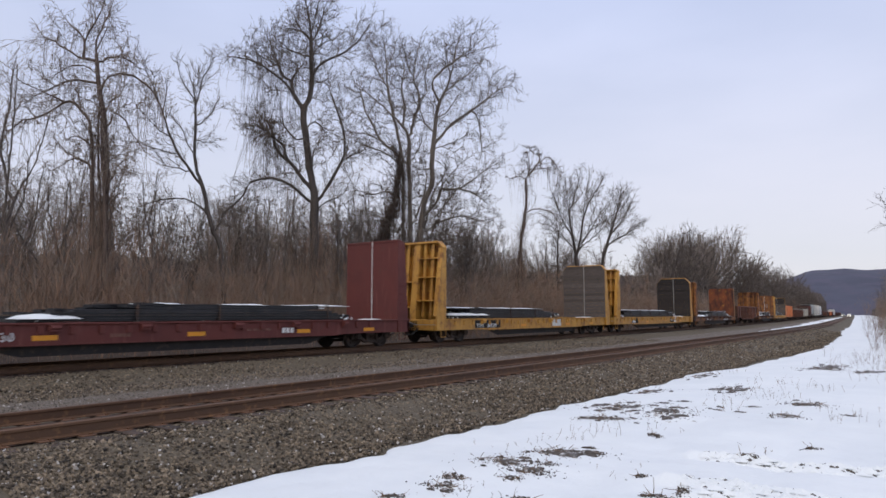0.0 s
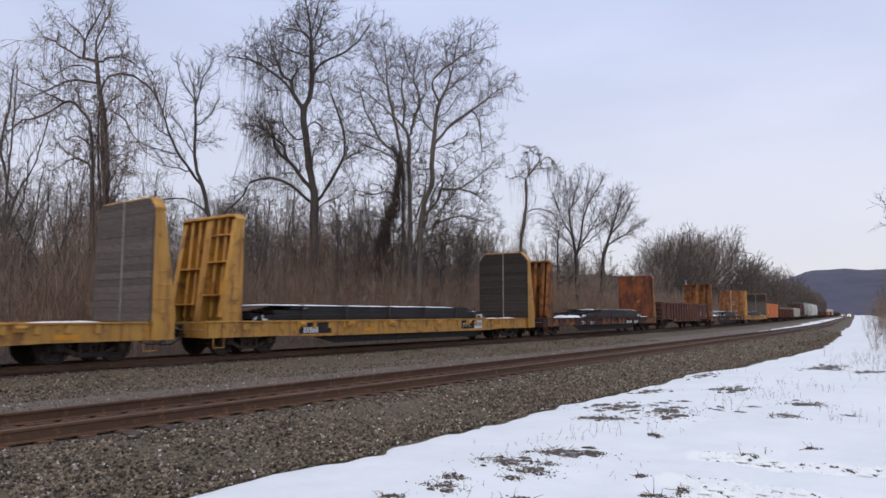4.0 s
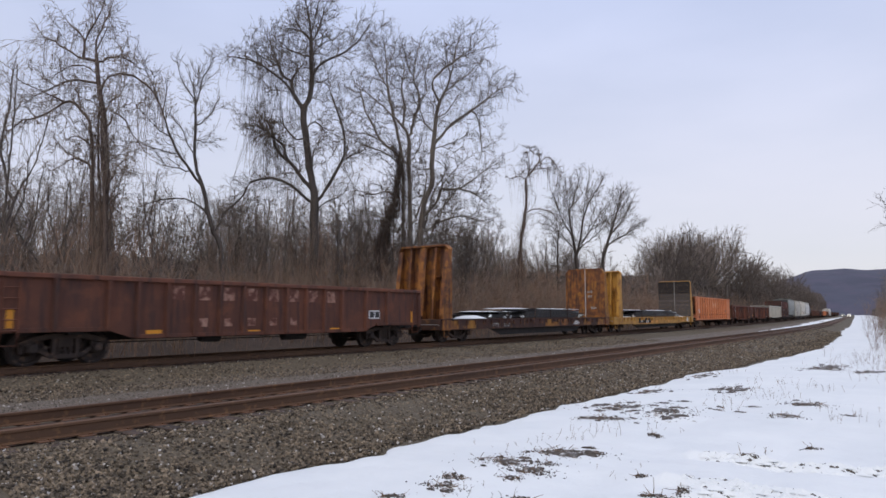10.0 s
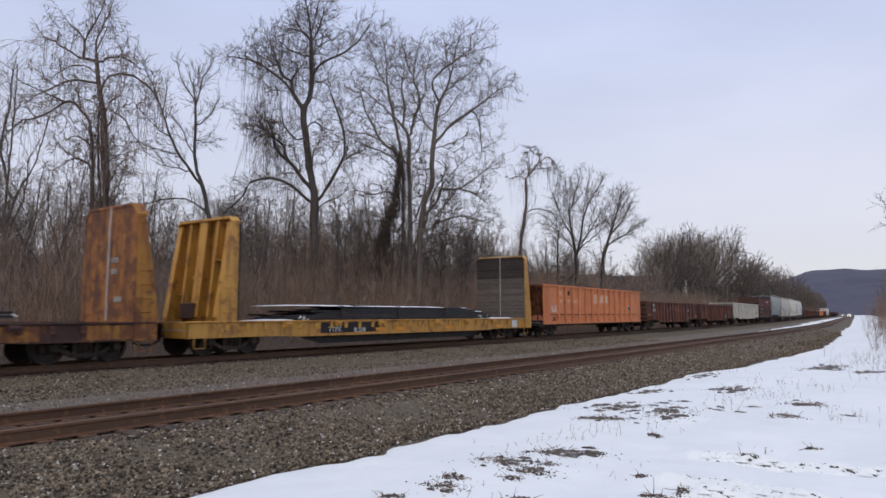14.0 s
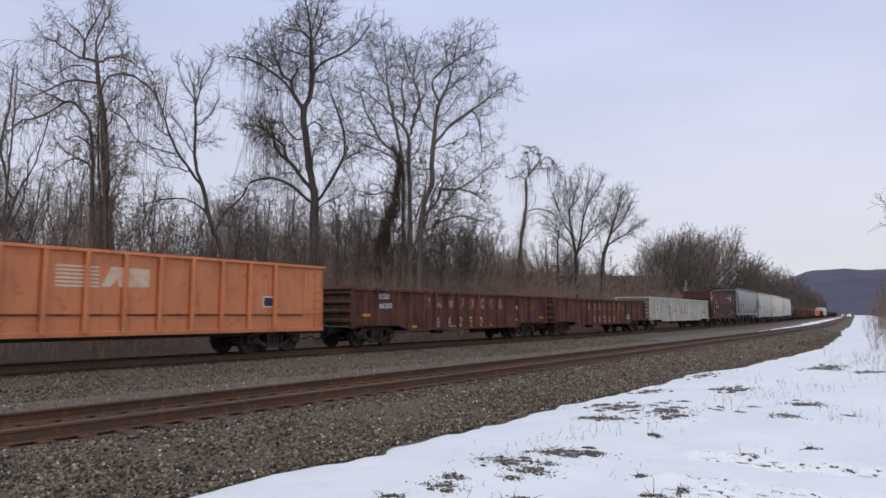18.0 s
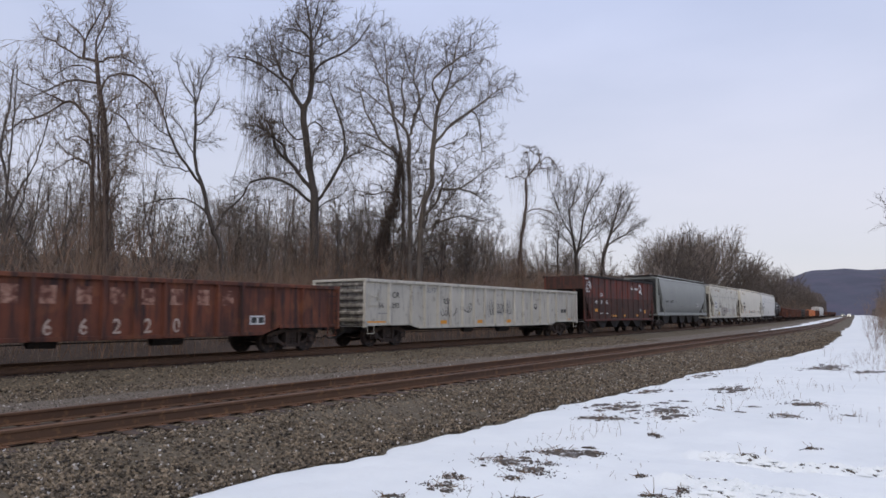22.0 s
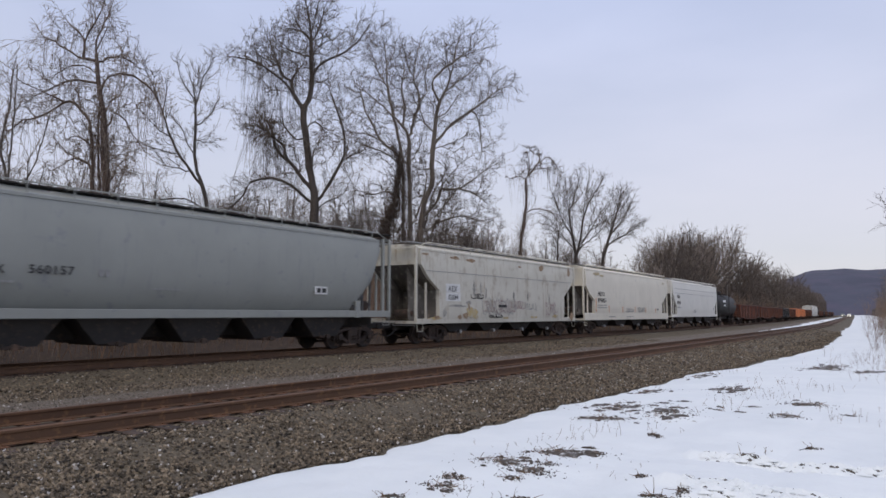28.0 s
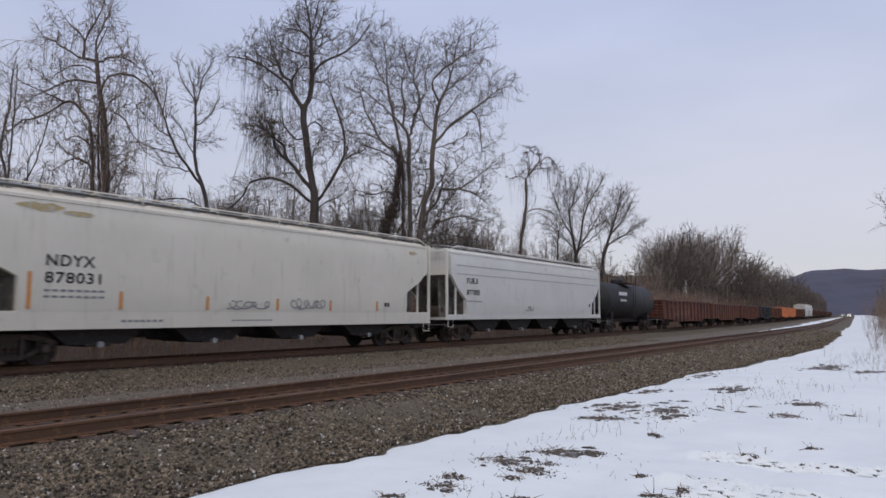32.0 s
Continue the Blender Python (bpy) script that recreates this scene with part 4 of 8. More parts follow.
# the leaning tree
sk = Skeleton(41, -31.00, 24.00)
sk.stem((-0.7, 0), (-1.2, 5.7), (-1.6, 6.6), (-2, 7.9), (-2.2, 8.9), (-2.6, 10), (-2.8, 11), (-2.8, 12.2), (-2.8, 13.6), (-3, 14.8), (-3.3, 15.8))
sk.limb((-2.4, 9.3), (-3, 10.1), (-3.7, 11), (-4.3, 12.3), (-4.7, 13.5), (-5.2, 14.7), (-5.8, 16.2))
sk.limb((-3.7, 11), (-4.4, 11.1), (-5.3, 11.4), (-6, 11.7))
sk.limb((-2.9, 9.9), (-3.6, 10.2), (-4.3, 10.4), (-4.7, 10.8))
sk.limb((-4.2, 12), (-4.7, 12.2), (-5.2, 12.7), (-5.9, 13.4))
sk.limb((-2.8, 13.7), (-2.6, 14.7), (-2.4, 15.5), (-2, 16.2))
sk.limb((-2.8, 13.9), (-3.2, 14.5), (-3.7, 15.2), (-3.9, 16.2))
sk.limb((-2.7, 12.5), (-2.3, 13), (-1.9, 13.5), (-1.6, 14.2))
sk.limb((-2.8, 11.1), (-3.2, 11.6), (-3.5, 12.4), (-4.2, 13.3))
sk.limb((-2.8, 11.8), (-2.6, 11.8), (-2.1, 11.7), (-1.8, 11.8))
sk.limb((-2, 7.6), (-2.5, 8.1), (-3.2, 8.4), (-4, 8.4), (-4.8, 8.2), (-5.6, 7.9))
sk.limb((-1.5, 6.6), (-1.2, 7.4), (-0.9, 7.9))
sk.limb((-4.6, 13.1), (-4.5, 13.8), (-4.4, 14.6))
sk.limb((-3, 14.8), (-2.7, 15.4), (-2.8, 16.2))
tree(tree_parts(sk, 400, 0.40, tip=0.0085, power=0.44, up=0.6, spec=UPRIGHT), -31.00, 24.00, FLOOR, "slender bare tree leaning to one side with a forked crown")
# the thin tree with a tufted top
sk = Skeleton(53, -31.50, 56.00)
sk.stem((-0.1, 0), (0.3, 8.3), (0.7, 11.1), (0.9, 13.4), (0.9, 14.9), (1.6, 15.8), (2.2, 16.8), (2.1, 17.6))
sk.limb((0.9, 14.8), (0.3, 15.2), (-0.6, 14.9))
sk.limb((2.2, 16.5), (2.8, 17), (3.4, 16.7), (3.9, 15.8))
sk.limb((1.2, 15.3), (1.2, 16.7), (0.8, 17.4))
sk.limb((0.8, 11.7), (1.6, 12), (2.5, 11.9), (3.3, 11.5), (4, 10.4))
sk.limb((1.7, 15.9), (2.6, 16), (3.3, 15.9))
sk.limb((2.1, 17), (1.6, 17.5), (1.2, 17.9))
tufted = tree(tree_parts(sk, 110, 0.5, "vine_bark", tip=0.012, spec=DROOP, curtains=((-0.8, 4.2, 10, 150, 3.0),), wraps=((0, 420, 0.5, 0.16, 12.0),)), -31.50, 56.00, FLOOR, "thin vine-draped tree with a small tufted top")


def seed_cluster(seed):
    """A small dry bunch of curled leaves and seeds at a twig's end."""
    rg = np.random.default_rng(seed)
    out = [(np.array([(0, 0, 0), v]), np.array([0.035, 0.01])) for v in rg.normal(0, 0.12, (16, 3))]
    verts, tris = [], []
    spikes(out, verts, tris, 0)
    return raw_mesh("seed_head", np.concatenate(verts), tris, "climber")


CLUSTERS = [seed_cluster(k) for k in range(3)]
tips = [ids[-1 - j] for ids in sk.lines for j in (0, 2)] + [sk.lines[0][-k] for k in (4, 6)]
for k, i in enumerate(tips):
    if sk.point[i][2] > 14:
        for j in range(2):
            part("seed_head", CLUSTERS[(k + j) % 3], None, tufted, at=Vector(sk.point[i] + sk.rg.normal(0, 0.28, 3)))
# the fan-shaped tree and its slanting neighbour
sk = Skeleton(57, -31.77, 69.53)
sk.stem((0.1, 0), (0.1, 7.5), (-0.1, 9.6), (-0.5, 11.9), (-0.8, 14.3), (-1.5, 16), (-2, 16.9))
sk.limb((-0.3, 10.6), (-0.3, 12.8), (-0.1, 14.8), (-0.3, 17.5))
sk.limb((0.1, 8.4), (0.7, 11.1), (0.9, 12.5), (1.6, 14.2), (3.1, 16.5))
sk.limb((0.3, 9), (1.4, 10.9), (2.8, 11.9), (4.3, 12.9))
sk.limb((-0.2, 10.6), (-1.1, 11.9), (-1.7, 13.3), (-2.4, 15.2))
sk.limb((-0.2, 9.4), (-1.1, 10.4), (-2.1, 11.4), (-2.9, 12.7))
sk.limb((-0.5, 13.7), (0.2, 15.7), (0.7, 17.8))
sk.limb((-0.8, 14.1), (-0.9, 16), (-1, 17.5))
sk.limb((0.9, 12.7), (1.2, 15.1), (1.6, 16.9))
sk.limb((1.7, 11.3), (2.7, 13), (3.2, 14.8))
sk.stem((-2, 0), (-2, 8.7), (-1.9, 10.9), (-1.4, 12.4))
sk.limb((-1.9, 10.9), (-2.5, 11.8), (-3.3, 12))
tree(tree_parts(sk, 800, 0.8, split=False, tip=0.0098, up=0.8, spec=WOODLAND), -31.77, 69.53, FLOOR, "bare tree with a wide fan of upright limbs")
sk = Skeleton(58, -33.16, 79.63)
sk.stem((-0.2, 0), (0.3, 8.1), (0.9, 10.5), (1.6, 12.8), (2.3, 14.9), (2.9, 17.6))
sk.limb((0.8, 10.4), (2.3, 11.4), (3.9, 12.2), (5.1, 13.2))
sk.limb((1.3, 11.8), (2.5, 13.2), (3.6, 14.9), (4.2, 16.2))
sk.limb((1.7, 12.9), (1, 13.6), (0.3, 14.1))
sk.limb((2.3, 14.8), (1.8, 16.4), (1.6, 17.2))
sk.limb((2.6, 15.9), (3.5, 16.8), (3.6, 17.6))
tree(tree_parts(sk, 420, 0.7, split=False, tip=0.0098, up=0.8, spec=WOODLAND), -33.16, 79.63, FLOOR, "slanting bare tree with a narrow fan of limbs")

def round_form(seed, count, spread, stems, reach, low, twig, tip, spec, power=0.47):
    """A bare tree 14 m tall: a forked stem that fans out into rising limbs."""
    sk = Skeleton(seed, 1.0, 0.0)
    rg = sk.rg
    lean = rg.normal(0, 0.25)
    sk.stem((0, 0), (lean * 0.4, 3.0), (lean + rg.normal(0, 0.2), 6.5), (lean * 1.5, 10.0), (lean * 2, 12.6))
    for j in range(stems):
        side = (-1) ** j * rg.uniform(0.5, 1.0) * reach
        z = low + (7.5 - low) * j / stems
        top = z + rg.uniform(4.2, 6.0)
        base = float(np.interp(z, (0, 3, 6.5, 10), (0, lean * 0.4, lean, lean * 1.5)))
        sk.limb((base, z), (base + side * 0.35, z + 1.5), (base + side * 0.75, (z + top) / 2 + 0.3), (base + side, min(top, 13.2)), lean=rg.uniform(-1, 1) * reach * 0.16)
        if j % 2:
            sk.limb((base + side * 0.6, z + 2.2), (base + side * 0.45, z + 3.6), (base + side * 0.5, min(top + 0.6, 13.6)))
    return tree_parts(sk, count, spread, "grey_bark", twig, split=False, tip=tip, power=power, up=0.7, spec=spec)


# ordinary bare trees, a few growth forms used again and again
FORMS = [round_form(200 + k, 190, 0.68, 6 + k % 3, 2.1 + 0.25 * (k % 4), 2.6 + 0.5 * (k % 3), "twig" if k % 3 == 1 else "pale_twig", 0.0095, WOODLAND) for k in range(8)]
FAR_FORMS = [round_form(400 + k, 130, 1.0, 7, 2.9 + 0.2 * k, 2.0, "twig", 0.017, FAR_TWIGS) for k in range(5)]
# wide, round-crowned trees further along
DOMES = [round_form(450 + k, 230, 0.66, 7, 1.9 + 0.25 * k, 4.6, "pale_twig" if k % 2 else "twig", 0.0125, LIFTED, 0.51) for k in range(4)]


def plant(forms, k, s, off, height, label):
    x, y, _ = track(s, off)
    tree(forms[k % len(forms)], x, y, FLOOR, label, turn=(k * 77) % 360, scale=height / 14.0, group="woodland trees")


WOOD = "bare grey-brown deciduous tree in the winter woodland"
FRONT_ROW = [(101.1, -15, 9.6), (105.0, -12, 10.6), (109, -13, 13.6),
             (114.4, -13, 17.5), (118.8, -12, 17.3), (127, -13, 18.2), (137.6, -14, 20.0), (139.9, -12, 19.1), (150, -13, 20.5), (159.7, -13, 22.5), (165, -14, 22.0), (170.2, -12, 23.0), (178, -13, 21.0),
             (184.3, -12, 20.5), (194.0, -11, 19.2), (208, -12, 18.5), (226.9, -12, 19.2), (240, -12, 18.6), (251.8, -11, 19.4), (280, -12, 20.5), (311.4, -12, 22.4), (335, -12, 21.5), (356.8, -11, 22.0), (398, -11, 21.5), (439.7, -11, 22.0), (490, -11, 20.0), (547.2, -10, 19.5), (640, -10, 17)]
for k, (s, off, height) in enumerate(FRONT_ROW):
    plant(DOMES if s < 172 else FAR_FORMS, k, s, off, height, WOOD)
for k in range(9):           # slimmer ones in the front row
    plant(DOMES, k + 2, 112 + k * 6.7, -12 - (k * 3) % 5, 15.4 + 0.6 * k, WOOD)
for k in range(8):           # a second row behind the round-crowned ones
    plant(DOMES, k + 1, 132 + k * 7.4, -17.5 - (k * 3) % 7, 15.5 + 0.4 * k + (k * 5) % 3, WOOD)
BACK_ROW = [(13.2, -24, 12.0), (16.1, -30, 12.6), (10.2, -22, 11.5), (17.7, -24, 10.0), (19.9, -26, 10.8), (19.7, -22, 9.8), (26.0, -24, 11.0), (29.0, -26, 12.1), (27.9, -22, 11.4), (34.1, -28, 12.4), (33.3, -24, 12.6), (33.5, -22, 11.9),
            (39.5, -27, 13.6), (44.2, -20, 11.8), (47.5, -25, 11.6), (58.6, -16, 11.2), (62.4, -20, 11.1), (65.2, -18, 11.6), (96.8, -12, 11.6), (50.7, -14, 11.6), (39.4, -15, 13.0), (9.0, -27, 11.0), (36, -18, 10)]
for k, (s, off, height) in enumerate(BACK_ROW):
    plant(FORMS, k + 1, s, off, height, WOOD)
rg = np.random.default_rng(5)
for k in range(44):
    plant(FORMS, k, 4 + k * 2.9 + rg.uniform(-2, 2), -rg.uniform(27, 44), rg.uniform(10.5, 14), WOOD)
for k in range(40):
    plant(FAR_FORMS, k, k * 4.2 + rg.uniform(-2, 2), -rg.uniform(44, 62), rg.uniform(11, 15), WOOD)
for k, (x, y, height) in enumerate([(-33.4, 13.0, 15.0), (-38, 20, 12)]):
    tree(FORMS[2 * k % 7], x, y, FLOOR, WOOD, turn=k * 50, scale=height / 14.0, group="woodland trees")
for k in range(44):          # close along the line, further on
    plant(FAR_FORMS, k + 2, 174 + k * 7.5 + rg.uniform(-3, 3), -rg.uniform(9, 13), rg.uniform(15, 20.5), WOOD)
for k in range(60):          # the mass of the wood further along
    s = 120 + k * 8.0 + rg.uniform(-3, 3)
    plant(FAR_FORMS, k + 1, s, -rg.uniform(14, 30), rg.uniform(12.5, 17), WOOD)
for k, (x, y, height) in enumerate([(-1.5, 80, 12), (-2.4, 98, 13), (-0.75, 58, 14.5), (0.4, 50, 10.0), (-1.6, 74, 13.5), (-0.2, 66, 12), (-3.2, 92, 10), (-4.6, 112, 10), (-6.4, 140, 10), (-8.8, 180, 10), (-11.8, 230, 10), (-15.8, 300, 11), (-21.5, 390, 11), (-31.0, 560, 12)]):
    tree(FORMS[(1, 2, 4, 5, 7)[k % 5]], x + 1.2, y, -0.4, "bare tree on the snowy bank beside the line", turn=k * 50, scale=height / 14.0, group="bank trees")


# ---- brush at the wood's edge ----
def brush_mesh(seed, stems, width, height, mat="brush"):
    rg = np.random.default_rng(seed)
    long, short = [], []
    for _ in range(stems):
        p = (rg.uniform(-width, width) / 2, rg.uniform(-width, width) / 2, 0)
        h = rg.uniform(0.35, 1.0) * height
        line = bough(rg, p, (rg.normal(0, 0.14), rg.normal(0, 0.14), 1), h, 0.012, 0.004, 4, 0.12, 0.0)
        long.append(line)
        for _ in range(7):
            q = line[0][rg.integers(1, 4)]
            short.append(bough(rg, q, (rg.normal(0, 0.4), rg.normal(0, 0.4), 0.9), h * rg.uniform(0.2, 0.45), 0.0095, 0.004, 2, 0.15, -0.05))
    verts, tris = [], []
    spikes(short, verts, tris, tubes(long, 3, verts, tris, 0))
    return raw_mesh("brush", np.concatenate(verts), tris, mat)


BRUSH = [brush_mesh(500 + k, 170, 7.0, 4.4) for k in range(4)]
for k in range(54):
    row, col = divmod(k, 27)
    s = 2 + col * 5.2 + rg.uniform(-1, 1)
    x, y, _ = track(s, -7.5 - row * 5.5 + rg.uniform(-1, 1))
    ob = new("brush", BRUSH[k % 4])
    ob.matrix_basis = pose(x, y, -0.75, 0, 0, (k * 83) % 360) @ Matrix.Scale(rg.uniform(0.8, 1.15), 4)
    tagged(ob, "tangled leafless brown brush at the edge of the woodland", "brush", "trackside brush", "stuff")
BRUSH_FAR = [brush_mesh(520 + k, 70, 14.0, 4.6) for k in range(2)]
for k in range(40):
    s = 136 + (k // 2) * 13.0
    x, y, _ = track(s, -7.0 - (k % 2) * 9)
    ob = new("brush", BRUSH_FAR[k % 2])
    ob.matrix_basis = pose(x, y, -0.75, 0, 0, (k * 83) % 360) @ Matrix.Scale(rg.uniform(0.9, 1.3), 4)
    tagged(ob, "tangled leafless brown brush at the edge of the woodland", "brush", "trackside brush", "stuff")


# ---- saplings thick behind the front trees ----
def thicket_mesh(seed, stems, width, low, high):
    rg = np.random.default_rng(seed)
    long, short = [], []
    for _ in range(stems):
        p = (rg.uniform(-width, width) / 2, rg.uniform(-width, width) / 2, 0)
        h = rg.uniform(low, high)
        line = bough(rg, p, (rg.normal(0, 0.1), rg.normal(0, 0.1), 1), h, 0.03, 0.006, 5, 0.12, 0.03)
        long.append(line)
        for _ in range(20):
            q = line[0][rg.integers(1, 5)]
            short.append(bough(rg, q, (rg.normal(0, 0.5), rg.normal(0, 0.5), 0.9), h * rg.uniform(0.12, 0.3), 0.015, 0.005, 2, 0.18, 0.02))
    verts, tris = [], []
    spikes(short, verts, tris, tubes(long, 3, verts, tris, 0))
    return raw_mesh("thicket", np.concatenate(verts), tris, "brush")


THICKET = [thicket_mesh(540 + k, 60, 11.0, 2.4, 5.0) for k in range(3)]
for k in range(42):
    row, col = divmod(k, 14)
    x, y, _ = track(17 + col * 8.0 + row * 3, -15.0 - row * 9.0)
    ob = new("thicket", THICKET[k % 3])
    ob.matrix_basis = pose(x, y, -0.75, 0, 0, (k * 67) % 360) @ Matrix.Scale(rg.uniform(0.85, 1.12) * (1 + 0.05 * row), 4)
    tagged(ob, "dense leafless brown saplings inside the woodland", "thicket", "saplings", "stuff")
for k in range(12):
    x, y, _ = track(30 + k * 3.4, -11.5 - (k % 3) * 3.5)
    ob = new("thicket", THICKET[k % 3])
    ob.matrix_basis = pose(x, y, -0.75, 0, 0, (k * 67) % 360) @ Matrix.Scale(rg.uniform(0.9, 1.25), 4)
    tagged(ob, "dense leafless brown saplings inside the woodland", "thicket", "saplings", "stuff")
for k in range(36):
    plant(FORMS, k * 3, 28 + k * 1.45, -14 - (k * 5) % 17, 9.0 + (k * 7) % 4 + 0.05 * k, WOOD)
for k in range(18):          # a close screen behind the tall and the broad tree
    plant(FORMS, k * 5 + 1, 33.5 + k * 1.03, -12.5 - (k * 7) % 15, 11.0 + (k * 3) % 4, WOOD)
for k in range(22):          # low trees behind the fan-shaped one
    plant(FORMS, k * 3 + 2, 57 + k * 2.0, -12.5 - (k * 5) % 11, 8.6 + (k * 7) % 5 * 0.8, WOOD)
for k in range(10):
    x, y, _ = track(58 + k * 4.6, -11.0 - (k % 3) * 3.5)
    ob = new("thicket", THICKET[k % 3])
    ob.matrix_basis = pose(x, y, -0.75, 0, 0, (k * 71) % 360) @ Matrix.Scale(1.15 + 0.06 * (k % 4), 4)
    tagged(ob, "dense leafless brown saplings inside the woodland", "thicket", "saplings", "stuff")
for k in range(14):          # pale-barked trees behind the vine-hung one
    plant(FORMS, (0, 3, 6)[k % 3], 10.5 + k * 0.75, -12.5 - (k * 7) % 12, 10.5 + (k * 5) % 5, WOOD)
for k in range(30):
    x, y, _ = track(8 + (k // 2) * 9.5, -36.0 - (k % 2) * 6)
    ob = new("thicket", THICKET[k % 3])
    ob.matrix_basis = pose(x, y, -0.75, 0, 0, (k * 67) % 360) @ Matrix.Scale(rg.uniform(0.8, 1.1), 4)
    tagged(ob, "dense leafless brown saplings inside the woodland", "thicket", "saplings", "stuff")
for k, (x, y, f) in enumerate([(-29.6, 15.2, 1.35), (-30.4, 27.6, 1.5), (-30.6, 30.2, 1.45), (-32.0, 36.0, 1.5), (-32.5, 41.0, 1.3), (-31.0, 55.6, 1.5), (-29.5, 22.0, 1.2), (-30.5, 48.0, 1.3), (-31.5, 63, 1.4), (-32, 72, 1.4)]):
    ob = new("brush", BRUSH[k % 4])
    ob.matrix_basis = pose(x, y, -0.75, 0, 0, k * 59) @ Matrix.Diagonal((0.55, 0.55, f, 1))
    tagged(ob, "tall curtain of brown vines and brush round a tree", "brush", "trackside brush", "stuff")
for k, (x, y, f, w) in enumerate([(-29.85, 15.5, 2.0, 0.16), (-30.1, 15.3, 1.6, 0.24), (-31.4, 56.1, 2.4, 0.2), (-30.7, 29.2, 1.7, 0.3)]):
    ob = new("brush", BRUSH[k % 4])
    ob.matrix_basis = pose(x, y, -0.75, 0, 0, k * 59) @ Matrix.Diagonal((w, w, f, 1))
    tagged(ob, "tall curtain of brown vines and brush round a tree", "brush", "trackside brush", "stuff")
for k in range(12):
    y = 40 + k * 9
    ob = new("brush", BRUSH[k % 4])
    ob.matrix_basis = pose(-0.047 * y + 0.9 + (k % 3) * 0.9 + 0.012 * y, y, -0.45, 0, 0, k * 41) @ Matrix.Scale(0.42 + 0.004 * y, 4)
    tagged(ob, "tangled leafless brown brush on the snowy bank", "brush", "trackside brush", "stuff")


# ---- distance: woods beyond and the blue ridge ----
def woods_wall(off, s0, s1, h0, h1, seed, step):
    ss = np.arange(s0, s1, step)
    vs, fs = [], []
    for i, s in enumerate(ss):
        x, y, _ = track(s, off + 2.0 * noise.noise(Vector((s * 0.11, seed, 0))))
        x2, y2, _ = track(s, off - 5)
        top = (h0 + (h1 - h0) * i / len(ss)) * min(1.0, 0.3 + (s - s0) / 50) + 1.0 * noise.noise(Vector((s * 0.09, seed, 4.0))) + 0.6 * noise.noise(Vector((s * 0.55, seed, 9.0))) + 0.8 * noise.noise(Vector((s * 1.7, seed, 2.0)))
        vs += [(x, y, -1.0), (x, y, top * 0.6), (x2, y2, top), (x2, y2, -1.0)]
    for i in range(len(ss) - 1):
        fs += [(i * 4 + j, i * 4 + j + 1, i * 4 + 5 + j, i * 4 + 4 + j) for j in range(3)]
    me = bpy.data.meshes.new("far_woods")
    me.from_pydata(vs, [], fs)
    me.materials.append(MAT["far_wood"])
    return tagged(new("far_woods", me), "distant grey-brown winter woodland massed behind the nearer trees", "woodland", kind="stuff")


woods_wall(-48, -60, 300, 4.2, 17.0, 2.0, 0.8)
woods_wall(-15, 150, 900, 9.0, 25.0, 5.0, 0.7)
woods_wall(34, 130, 900, 6.0, 6.0, 8.0, 1.2)


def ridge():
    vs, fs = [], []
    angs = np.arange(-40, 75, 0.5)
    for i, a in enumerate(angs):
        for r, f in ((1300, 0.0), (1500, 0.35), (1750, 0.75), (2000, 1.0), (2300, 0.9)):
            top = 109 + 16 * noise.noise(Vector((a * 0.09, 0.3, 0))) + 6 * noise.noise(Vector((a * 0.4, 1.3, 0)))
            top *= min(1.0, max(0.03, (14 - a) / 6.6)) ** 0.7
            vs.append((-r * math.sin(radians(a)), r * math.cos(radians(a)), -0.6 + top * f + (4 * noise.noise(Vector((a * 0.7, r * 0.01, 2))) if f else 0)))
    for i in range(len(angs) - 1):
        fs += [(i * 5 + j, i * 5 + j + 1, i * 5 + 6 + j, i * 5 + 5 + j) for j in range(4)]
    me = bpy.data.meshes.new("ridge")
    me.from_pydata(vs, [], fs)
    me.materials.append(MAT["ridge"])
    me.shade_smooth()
    return tagged(new("ridge", me), "long wooded ridge, distance haze painted into its blue", "hill", kind="structure")


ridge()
# ---- the train ----
# Each car's own space: rail top at z = 0, y back along the train from the car's middle, x towards the camera's side.
TRAIN = []            # (thing, place on the train at 16 s) for the motion
WHEELS = []           # wheelsets that turn
WHEEL_R = 0.44


